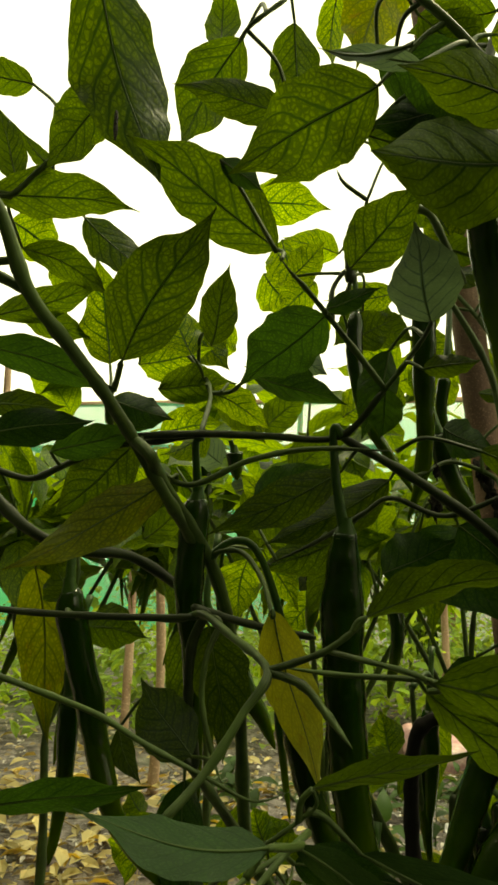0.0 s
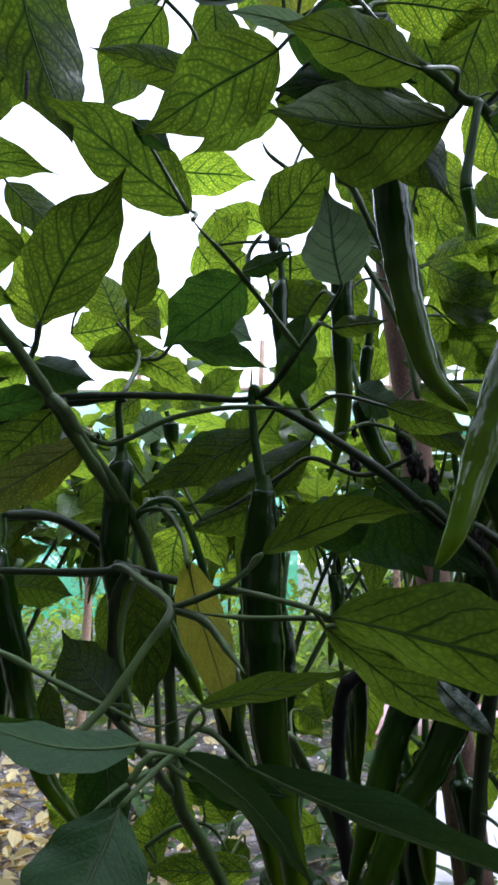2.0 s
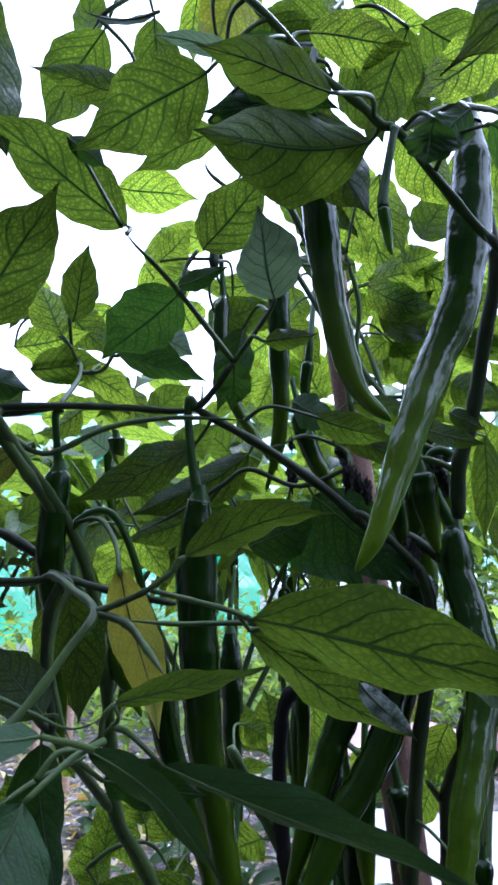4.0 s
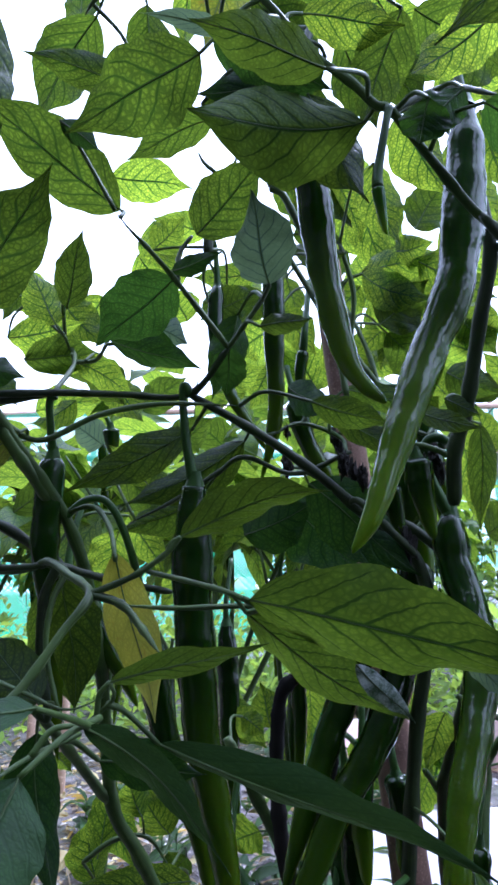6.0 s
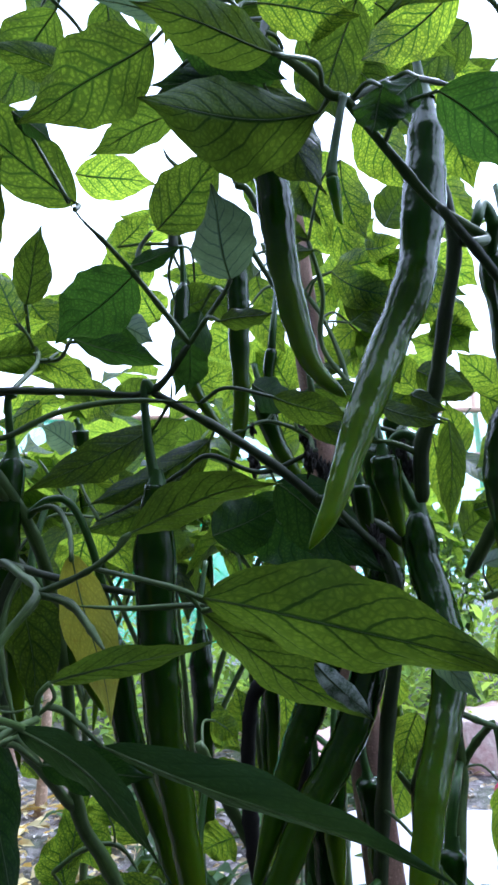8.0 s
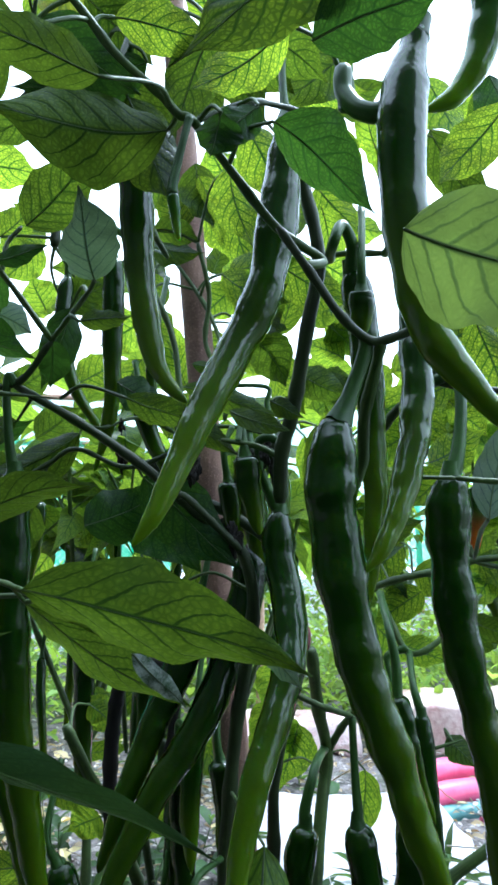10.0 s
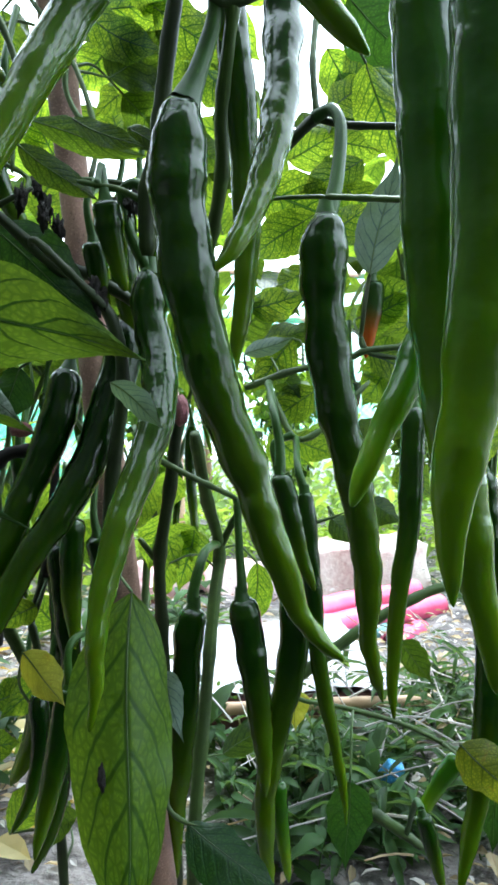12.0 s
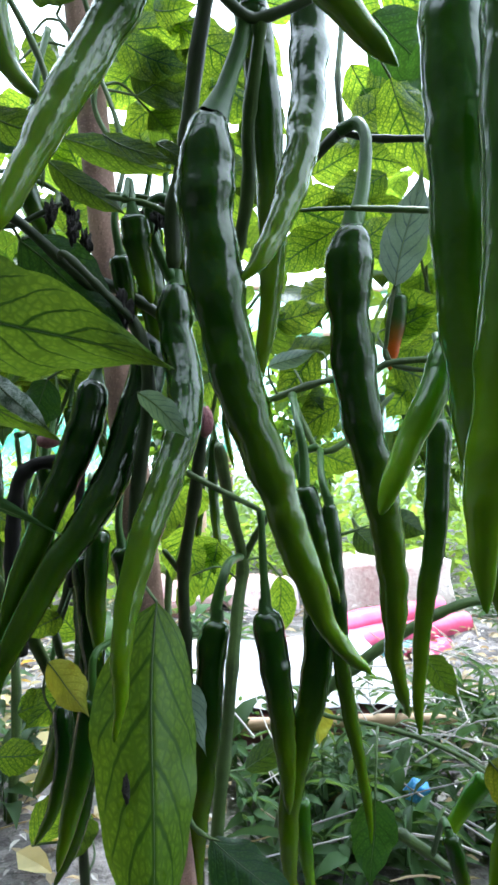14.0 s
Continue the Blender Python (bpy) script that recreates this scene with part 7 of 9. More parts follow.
leaf(plant_b, (0.2220, 0.4700, 0.2360), (0.2430, 0.4550, 0.2130), (-0.82, 0.20, -0.54), 0.0225, 0.05, 0.13, 0.10, material=LEAF_YELLOW, petiole=[(0.2245, 0.5663, 0.1617), (0.2150, 0.5100, 0.2050)], label='yellowing leaf with brown specks')
leaf(plant_c, (0.3051, 0.5161, 0.1179), (0.3552, 0.4816, 0.0899), (-0.66, -0.63, -0.40), 0.0419, 0.05, 0.25, 0.01, material=LEAF_SHADED, petiole=[(0.3016, 0.5115, 0.1220), (0.3027, 0.5143, 0.1212)])
leaf(plant_c, (0.3949, 0.4317, 0.4182), (0.4114, 0.4314, 0.4790), (0.87, -0.42, -0.24), 0.0257, -0.02, 0.06, 0.28, material=LEAF_PALE)
leaf(plant_c, (0.2941, 0.5306, 0.2024), (0.3052, 0.5300, 0.1580), (-0.97, -0.04, -0.24), 0.0204, 0.11, 0.06, -0.18, material=LEAF_PALE, petiole=[(0.2956, 0.5545, 0.2076), (0.2941, 0.5426, 0.2108)])
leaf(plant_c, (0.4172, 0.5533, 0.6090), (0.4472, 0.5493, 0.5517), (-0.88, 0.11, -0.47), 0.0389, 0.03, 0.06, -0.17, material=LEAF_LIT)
leaf(plant_c, (0.4117, 0.5150, 0.5684), (0.4288, 0.5128, 0.5342), (-0.80, 0.43, -0.42), 0.0237, 0.02, 0.06, -0.32, material=LEAF_SHADED)
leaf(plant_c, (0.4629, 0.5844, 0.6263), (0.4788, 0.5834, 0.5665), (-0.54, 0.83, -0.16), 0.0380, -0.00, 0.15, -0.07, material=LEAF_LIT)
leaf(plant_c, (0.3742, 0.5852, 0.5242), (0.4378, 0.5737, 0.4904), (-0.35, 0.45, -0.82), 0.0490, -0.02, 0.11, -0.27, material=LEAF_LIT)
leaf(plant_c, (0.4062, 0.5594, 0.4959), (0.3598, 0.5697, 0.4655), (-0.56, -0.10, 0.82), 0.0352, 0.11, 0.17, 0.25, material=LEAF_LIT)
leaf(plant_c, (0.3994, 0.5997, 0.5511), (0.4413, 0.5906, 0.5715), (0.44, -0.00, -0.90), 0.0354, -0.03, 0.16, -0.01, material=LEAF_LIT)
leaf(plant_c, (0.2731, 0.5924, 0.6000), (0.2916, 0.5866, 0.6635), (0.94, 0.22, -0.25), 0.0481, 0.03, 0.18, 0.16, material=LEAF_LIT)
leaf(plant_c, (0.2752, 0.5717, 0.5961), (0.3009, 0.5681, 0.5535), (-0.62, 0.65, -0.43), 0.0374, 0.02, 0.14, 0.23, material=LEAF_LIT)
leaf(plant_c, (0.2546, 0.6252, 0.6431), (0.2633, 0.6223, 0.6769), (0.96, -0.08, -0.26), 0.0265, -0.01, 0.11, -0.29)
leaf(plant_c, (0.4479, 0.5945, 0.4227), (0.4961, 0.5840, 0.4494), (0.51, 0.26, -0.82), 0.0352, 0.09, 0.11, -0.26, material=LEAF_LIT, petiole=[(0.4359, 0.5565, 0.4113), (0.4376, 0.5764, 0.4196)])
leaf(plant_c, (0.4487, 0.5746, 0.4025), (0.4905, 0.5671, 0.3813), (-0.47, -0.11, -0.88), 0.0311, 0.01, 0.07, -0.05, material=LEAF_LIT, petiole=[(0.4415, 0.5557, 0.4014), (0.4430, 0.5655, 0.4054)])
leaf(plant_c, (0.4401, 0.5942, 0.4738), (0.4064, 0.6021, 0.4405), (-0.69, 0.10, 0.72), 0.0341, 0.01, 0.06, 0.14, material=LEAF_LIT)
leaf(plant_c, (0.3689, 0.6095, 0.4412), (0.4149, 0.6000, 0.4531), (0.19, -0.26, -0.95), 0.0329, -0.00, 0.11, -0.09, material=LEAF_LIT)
leaf(plant_c, (0.3871, 0.6575, 0.4242), (0.4377, 0.6470, 0.4373), (0.19, -0.27, -0.95), 0.0354, 0.03, 0.11, 0.18)
leaf(plant_c, (0.3850, 0.6078, 0.3984), (0.4055, 0.6046, 0.3725), (-0.73, 0.31, -0.61), 0.0255, 0.10, 0.18, 0.18, petiole=[(0.3810, 0.5682, 0.3857), (0.3799, 0.5885, 0.4010)])
leaf(plant_c, (0.3553, 0.5627, 0.3995), (0.3893, 0.5555, 0.4103), (0.33, 0.16, -0.93), 0.0153, 0.04, 0.21, 0.11, material=LEAF_PALE, petiole=[(0.3638, 0.5718, 0.3800), (0.3570, 0.5678, 0.3917)])
leaf(plant_c, (0.4484, 0.4348, 0.3194), (0.4716, 0.4287, 0.3623), (0.88, -0.01, -0.48), 0.0288, 0.08, 0.19, -0.16, material=LEAF_LIT)
leaf(plant_c, (0.4817, 0.5112, 0.2780), (0.5128, 0.5060, 0.2489), (-0.53, 0.52, -0.66), 0.0299, 0.03, 0.08, -0.30, material=LEAF_TURNING, petiole=[(0.4884, 0.5106, 0.2565), (0.4831, 0.5112, 0.2718)])
leaf(plant_c, (0.4100, 0.3850, 0.2060), (0.4380, 0.3750, 0.1770), (-0.77, 0.20, -0.60), 0.0259, 0.01, 0.19, -0.15, material=LEAF_TURNING, petiole=[(0.4770, 0.5374, 0.1366), (0.4500, 0.4600, 0.1640)])
leaf(plant_c, (0.4295, 0.5310, 0.2999), (0.4508, 0.5273, 0.2848), (-0.59, -0.27, -0.76), 0.0241, 0.08, 0.16, -0.33, petiole=[(0.4053, 0.5053, 0.2954), (0.4139, 0.5188, 0.3043)])
leaf(plant_c, (0.4043, 0.5364, 0.2894), (0.4220, 0.5335, 0.2708), (-0.72, -0.28, -0.64), 0.0202, -0.01, 0.12, 0.25, petiole=[(0.3971, 0.5071, 0.2929), (0.3982, 0.5221, 0.2974)])
leaf(plant_c, (0.4622, 0.5689, 0.1970), (0.4854, 0.5654, 0.1646), (-0.64, 0.56, -0.52), 0.0265, 0.06, 0.10, -0.05, petiole=[(0.4530, 0.5700, 0.2163), (0.4561, 0.5697, 0.2113)])
leaf(plant_c, (0.4033, 0.5114, 0.1323), (0.3993, 0.5141, 0.0780), (-0.97, 0.22, 0.08), 0.0309, 0.02, 0.05, 0.06, material=LEAF_SHADED, petiole=[(0.4193, 0.5481, 0.1603), (0.4117, 0.5294, 0.1580)])
leaf(plant_c, (0.4686, 0.4568, 0.1565), (0.4650, 0.4591, 0.1107), (-0.63, 0.77, 0.09), 0.0258, 0.08, 0.07, 0.02, material=LEAF_SHADED)
leaf(plant_c, (0.3888, 0.5743, 0.1660), (0.3865, 0.5757, 0.1386), (-1.00, -0.04, 0.08), 0.0247, 0.08, 0.14, 0.31, material=LEAF_YELLOW, petiole=[(0.3876, 0.5846, 0.1706), (0.3883, 0.5794, 0.1710)])
leaf(plant_c, (0.4554, 0.5954, 0.3546), (0.4886, 0.5892, 0.3412), (-0.26, 0.45, -0.86), 0.0266, -0.01, 0.11, 0.29)
leaf(plant_c, (0.3302, 0.6741, 0.2711), (0.3158, 0.6787, 0.2200), (-0.96, 0.09, 0.28), 0.0468, 0.04, 0.14, 0.19, material=LEAF_LIT)
leaf(plant_c, (0.3707, 0.6158, 0.2500), (0.3617, 0.6195, 0.1950), (-0.78, 0.60, 0.17), 0.0280, 0.05, 0.24, 0.07, material=LEAF_LIT, petiole=[(0.3421, 0.6149, 0.2624), (0.3570, 0.6151, 0.2637)])
leaf(plant_c, (0.2488, 0.5880, 0.2792), (0.2673, 0.5851, 0.2559), (-0.72, -0.47, -0.51), 0.0289, 0.09, 0.13, -0.31, material=LEAF_LIT, petiole=[(0.2238, 0.5623, 0.2798), (0.2337, 0.5755, 0.2872)])
leaf(plant_c, (0.2238, 0.4671, 0.3772), (0.2124, 0.4703, 0.3494), (-0.88, 0.27, 0.39), 0.0251, -0.03, 0.17, -0.01, material=LEAF_SHADED, petiole=[(0.2717, 0.4544, 0.3821), (0.2500, 0.4601, 0.3912)])
leaf(plant_b, (0.2201, 0.3321, 0.5927), (0.1673, 0.3285, 0.5750), (-0.29, -0.26, 0.92), 0.0304, 0.10, 0.13, -0.20, material=LEAF_SHADED, petiole=[(0.2124, 0.3263, 0.5959), (0.2174, 0.3292, 0.5959)])
leaf(plant_b, (0.1788, 0.3159, 0.5944), (0.2202, 0.3170, 0.5652), (-0.54, 0.38, -0.75), 0.0277, 0.01, 0.09, 0.04, material=LEAF_SHADED, petiole=[(0.1867, 0.3034, 0.6015), (0.1812, 0.3096, 0.6011)])
leaf(plant_b, (0.1698, 0.3384, 0.5786), (0.2221, 0.3495, 0.5583), (-0.34, 0.84, -0.42), 0.0352, 0.02, 0.20, -0.18, petiole=[(0.2097, 0.3227, 0.5835), (0.1850, 0.3296, 0.5880)])
leaf(plant_b, (0.2238, 0.3536, 0.6417), (0.1873, 0.3506, 0.6323), (-0.10, -0.76, 0.64), 0.0232, 0.01, 0.25, 0.24, petiole=[(0.2200, 0.3259, 0.6171), (0.2262, 0.3401, 0.6350)])
leaf(plant_b, (0.1978, 0.3667, 0.6156), (0.2297, 0.3777, 0.5676), (-0.67, 0.68, -0.29), 0.0325, 0.06, 0.13, -0.25, petiole=[(0.2141, 0.3286, 0.6042), (0.2031, 0.3467, 0.6193)])
leaf(plant_b, (0.2327, 0.3723, 0.6406), (0.2487, 0.3818, 0.5977), (-0.75, 0.65, -0.14), 0.0306, 0.04, 0.06, -0.23)
leaf(plant_b, (0.2645, 0.4070, 0.6250), (0.2923, 0.4165, 0.5834), (-0.84, 0.14, -0.53), 0.0344, 0.08, 0.23, -0.21, material=LEAF_LIT, petiole=[(0.2872, 0.3839, 0.5916), (0.2728, 0.3944, 0.6184)])
leaf(plant_b, (0.1747, 0.3370, 0.6089), (0.2062, 0.3426, 0.5858), (-0.46, 0.77, -0.44), 0.0240, 0.02, 0.19, 0.25, material=LEAF_SHADED, petiole=[(0.1788, 0.3024, 0.6085), (0.1734, 0.3191, 0.6154)])
leaf(plant_b, (0.1911, 0.3424, 0.6331), (0.2214, 0.3489, 0.6057), (-0.58, 0.66, -0.48), 0.0288, 0.09, 0.13, -0.34, petiole=[(0.1765, 0.3021, 0.6106), (0.1795, 0.3213, 0.6315)])
leaf(plant_b, (0.2606, 0.3893, 0.6592), (0.2908, 0.3954, 0.6338), (-0.56, 0.65, -0.51), 0.0309, 0.06, 0.09, -0.08)
leaf(plant_b, (0.3147, 0.4250, 0.6410), (0.3289, 0.4350, 0.5958), (-0.92, 0.31, -0.22), 0.0311, -0.03, 0.11, -0.08, material=LEAF_LIT)
leaf(plant_b, (0.2315, 0.5099, 0.6193), (0.2173, 0.5032, 0.6488), (0.88, -0.32, 0.35), 0.0299, 0.08, 0.13, 0.34, material=LEAF_LIT, petiole=[(0.2237, 0.5205, 0.6045), (0.2286, 0.5156, 0.6122)])
leaf(plant_a, (0.1608, 0.5406, 0.5175), (0.1957, 0.5375, 0.5355), (0.42, 0.56, -0.71), 0.0321, 0.11, 0.19, 0.12, material=LEAF_LIT)
leaf(plant_a, (0.1018, 0.5899, 0.5207), (0.1364, 0.5854, 0.5450), (0.57, 0.35, -0.74), 0.0298, 0.09, 0.12, 0.07)
leaf(plant_a, (0.0382, 0.5401, 0.5088), (0.0842, 0.5396, 0.5154), (0.13, 0.48, -0.87), 0.0311, 0.05, 0.11, -0.30, material=LEAF_LIT)
leaf(plant_a, (0.0714, 0.5946, 0.4964), (0.0464, 0.5904, 0.5135), (0.56, -0.43, 0.71), 0.0323, 0.02, 0.17, 0.18, material=LEAF_PALE)
leaf(plant_a, (0.1223, 0.5967, 0.4912), (0.1569, 0.5922, 0.5154), (0.55, 0.44, -0.71), 0.0348, 0.02, 0.24, -0.16)
leaf(plant_b, (0.2004, 0.5852, 0.5520), (0.1825, 0.5919, 0.5191), (-0.87, 0.07, 0.49), 0.0304, -0.02, 0.20, 0.12, material=LEAF_LIT)
leaf(plant_b, (0.2768, 0.5870, 0.5504), (0.2692, 0.5797, 0.5838), (0.94, 0.21, 0.26), 0.0283, 0.10, 0.19, 0.24, material=LEAF_LIT)
leaf(plant_b, (0.3368, 0.5244, 0.4669), (0.3269, 0.5166, 0.5020), (0.96, -0.13, 0.24), 0.0257, 0.06, 0.09, 0.01, material=LEAF_LIT)
leaf(plant_b, (0.3414, 0.5814, 0.5823), (0.3794, 0.5842, 0.5732), (-0.21, 0.74, -0.64), 0.0367, 0.01, 0.24, 0.03, material=LEAF_LIT)
leaf(plant_b, (0.2148, 0.4463, 0.4404), (0.2672, 0.4376, 0.3920), (-0.68, 0.03, -0.74), 0.0397, -0.03, 0.13, -0.23, material=LEAF_SHADED, petiole=[(0.2112, 0.4388, 0.4456), (0.2122, 0.4427, 0.4450)])
leaf(plant_b, (0.2781, 0.4751, 0.4237), (0.2503, 0.4809, 0.4153), (-0.31, -0.10, 0.95), 0.0150, 0.10, 0.23, 0.08, petiole=[(0.2732, 0.4713, 0.4169), (0.2767, 0.4730, 0.4217)])
leaf(plant_a, (0.0394, 0.4825, 0.5388), (0.0872, 0.4815, 0.5478), (0.18, 0.33, -0.93), 0.0274, -0.01, 0.19, 0.04, material=LEAF_LIT, petiole=[(0.0547, 0.4720, 0.5568), (0.0440, 0.4773, 0.5503)])
leaf(plant_a, (0.1283, 0.4450, 0.5311), (0.1524, 0.4482, 0.5187), (-0.45, 0.47, -0.76), 0.0219, 0.03, 0.23, -0.20, material=LEAF_PALE, petiole=[(0.1096, 0.4341, 0.5120), (0.1159, 0.4391, 0.5266)])
leaf(plant_a, (0.1462, 0.5017, 0.5546), (0.1360, 0.4969, 0.5757), (0.89, -0.26, 0.37), 0.0291, 0.01, 0.17, 0.28, material=LEAF_LIT)
leaf(plant_a, (0.0506, 0.4933, 0.5845), (0.0285, 0.4988, 0.5570), (-0.58, -0.75, 0.32), 0.0301, 0.06, 0.20, -0.19, petiole=[(0.0436, 0.4761, 0.5687), (0.0489, 0.4843, 0.5817)])
leaf(plant_a, (0.0846, 0.5364, 0.5303), (0.0504, 0.5339, 0.5385), (0.22, -0.63, 0.74), 0.0252, 0.05, 0.22, 0.27)
leaf(plant_a, (0.1727, 0.4793, 0.5660), (0.1552, 0.4831, 0.5465), (-0.75, -0.11, 0.65), 0.0209, 0.03, 0.14, 0.02, petiole=[(0.1649, 0.4334, 0.5668), (0.1725, 0.4555, 0.5761)])
leaf(plant_b, (0.2035, 0.5016, 0.5604), (0.2277, 0.5082, 0.5320), (-0.66, 0.62, -0.42), 0.0271, 0.02, 0.11, 0.07, material=LEAF_LIT, petiole=[(0.2391, 0.5124, 0.5773), (0.2181, 0.5061, 0.5774)])
leaf(plant_b, (0.2865, 0.5426, 0.5676), (0.2585, 0.5469, 0.5452), (-0.58, 0.27, 0.77), 0.0261, -0.00, 0.06, -0.27, material=LEAF_LIT)
leaf(plant_c, (0.3941, 0.3746, 0.6203), (0.3598, 0.3859, 0.5791), (-0.77, -0.03, 0.63), 0.0309, 0.06, 0.09, -0.22, material=LEAF_LIT)
leaf(plant_c, (0.3655, 0.4065, 0.6265), (0.3970, 0.4162, 0.5665), (-0.73, 0.63, -0.28), 0.0307, 0.07, 0.19, 0.16)
leaf(plant_c, (0.4082, 0.4611, 0.5430), (0.4294, 0.4703, 0.4897), (-0.93, 0.09, -0.36), 0.0336, 0.04, 0.22, 0.32, material=LEAF_LIT, petiole=[(0.3717, 0.4318, 0.5482), (0.3879, 0.4456, 0.5564)])
leaf(plant_c, (0.3955, 0.4853, 0.5298), (0.4236, 0.4787, 0.5508), (0.57, -0.12, -0.81), 0.0290, 0.10, 0.18, 0.30, material=LEAF_LIT)
leaf(plant_c, (0.3214, 0.4429, 0.6663), (0.3550, 0.4367, 0.6829), (0.47, 0.25, -0.85), 0.0282, 0.07, 0.22, -0.02)
leaf(plant_c, (0.3155, 0.4711, 0.6312), (0.3445, 0.4752, 0.5997), (-0.74, 0.13, -0.66), 0.0347, -0.00, 0.08, -0.29, material=LEAF_LIT)
leaf(plant_c, (0.3895, 0.5002, 0.4599), (0.4248, 0.4930, 0.4808), (0.42, -0.36, -0.83), 0.0303, 0.06, 0.07, 0.18, material=LEAF_LIT)
leaf(plant_c, (0.4289, 0.4559, 0.6592), (0.4140, 0.4493, 0.6977), (0.89, -0.37, 0.28), 0.0293, 0.09, 0.21, 0.15)
leaf(plant_b, (0.2215, 0.5429, 0.2012), (0.1945, 0.5493, 0.1745), (-0.54, 0.52, 0.67), 0.0260, 0.11, 0.18, 0.33, material=LEAF_LIT, petiole=[(0.2191, 0.5660, 0.2005), (0.2222, 0.5540, 0.2056)])
leaf(plant_b, (0.1957, 0.6016, 0.1320), (0.2279, 0.5945, 0.1505), (0.29, -0.62, -0.73), 0.0248, -0.01, 0.06, -0.21, material=LEAF_LIT, petiole=[(0.2263, 0.5669, 0.1331), (0.2063, 0.5853, 0.1354)])
leaf(plant_b, (0.1967, 0.5722, 0.0953), (0.2217, 0.5657, 0.1341), (0.79, -0.27, -0.55), 0.0288, 0.04, 0.19, 0.17, material=LEAF_LIT, petiole=[(0.2285, 0.5677, 0.0971), (0.2106, 0.5705, 0.0969)])
leaf(plant_b, (0.2268, 0.5922, 0.2194), (0.2046, 0.5958, 0.2427), (0.70, -0.18, 0.69), 0.0292, 0.03, 0.16, -0.09, material=LEAF_LIT, petiole=[(0.2197, 0.5660, 0.1975), (0.2261, 0.5786, 0.2096)])
leaf(plant_b, (0.2355, 0.5430, 0.1227), (0.2201, 0.5473, 0.0890), (-0.89, -0.24, 0.38), 0.0256, 0.06, 0.12, 0.13, petiole=[(0.2269, 0.5671, 0.1227), (0.2325, 0.5547, 0.1286)])
leaf(plant_c, (0.3415, 0.6245, 0.1071), (0.3835, 0.6152, 0.1318), (0.39, -0.42, -0.82), 0.0255, 0.11, 0.24, -0.30, petiole=[(0.3222, 0.6038, 0.1112), (0.3289, 0.6148, 0.1109)])
leaf(plant_c, (0.3140, 0.6747, 0.2772), (0.3274, 0.6733, 0.2442), (-0.88, 0.28, -0.37), 0.0290, 0.08, 0.11, -0.27, material=LEAF_LIT)
leaf(plant_c, (0.3961, 0.5862, 0.4146), (0.3632, 0.5935, 0.3748), (-0.76, 0.06, 0.64), 0.0367, 0.02, 0.20, 0.29, material=LEAF_LIT, petiole=[(0.3968, 0.5650, 0.3898), (0.3990, 0.5750, 0.4092)])
leaf(plant_c, (0.4171, 0.6035, 0.3795), (0.3788, 0.6114, 0.3509), (-0.60, -0.02, 0.80), 0.0342, 0.01, 0.15, 0.14, material=LEAF_LIT, petiole=[(0.4063, 0.5630, 0.3918), (0.4158, 0.5824, 0.3940)])
leaf(plant_c, (0.3596, 0.6133, 0.4237), (0.3935, 0.6064, 0.4439), (0.53, 0.34, -0.77), 0.0398, 0.06, 0.11, -0.11)
leaf(plant_c, (0.4518, 0.5955, 0.4338), (0.4941, 0.5869, 0.4581), (0.52, 0.33, -0.79), 0.0406, 0.05, 0.06, -0.06, material=LEAF_LIT, petiole=[(0.4359, 0.5565, 0.4113), (0.4389, 0.5770, 0.4254)])
leaf(plant_c, (0.4760, 0.5918, 0.3991), (0.4502, 0.5975, 0.3658), (-0.79, -0.02, 0.61), 0.0352, 0.07, 0.06, -0.16, material=LEAF_LIT, petiole=[(0.4677, 0.5505, 0.4022), (0.4749, 0.5704, 0.4097)])
leaf(plant_c, (0.4491, 0.5710, 0.6253), (0.4698, 0.5664, 0.6533), (0.74, -0.32, -0.60), 0.0398, 0.04, 0.25, 0.03, material=LEAF_LIT)
leaf(plant_c, (0.3956, 0.6038, 0.5331), (0.3671, 0.6084, 0.5679), (0.62, -0.52, 0.58), 0.0342, 0.11, 0.07, -0.10, material=LEAF_LIT)
leaf(plant_c, (0.4314, 0.5668, 0.5197), (0.4582, 0.5624, 0.4909), (-0.45, 0.72, -0.53), 0.0335, -0.03, 0.20, -0.10, material=LEAF_LIT)
leaf(plant_c, (0.4609, 0.5488, 0.6085), (0.4868, 0.5449, 0.5648), (-0.84, 0.16, -0.51), 0.0395, 0.01, 0.14, -0.08, material=LEAF_LIT)
leaf(plant_b, (0.2643, 0.3583, 0.6409), (0.3020, 0.3647, 0.6153), (-0.48, 0.70, -0.53), 0.0306, -0.02, 0.09, 0.33)
leaf(plant_b, (0.3204, 0.3948, 0.6652), (0.2821, 0.4022, 0.6292), (-0.67, -0.37, 0.64), 0.0318, 0.04, 0.07, -0.15)
leaf(plant_b, (0.2425, 0.4100, 0.6829), (0.2855, 0.4089, 0.6911), (0.09, 0.93, -0.37), 0.0339, 0.07, 0.15, -0.31, material=LEAF_LIT)
leaf(plant_a, (0.1150, 0.3323, 0.5686), (0.1315, 0.3299, 0.5527), (-0.62, 0.35, -0.70), 0.0113, 0.03, 0.21, -0.05, material=LEAF_SHADED, petiole=[(0.1356, 0.3402, 0.5338), (0.1218, 0.3367, 0.5595)])
leaf(plant_a, (0.1098, 0.5671, 0.2481), (0.1015, 0.5616, 0.2727), (0.86, 0.35, 0.37), 0.0251, 0.11, 0.18, 0.10, material=LEAF_LIT, petiole=[(0.1105, 0.5698, 0.2357), (0.1106, 0.5688, 0.2420)])
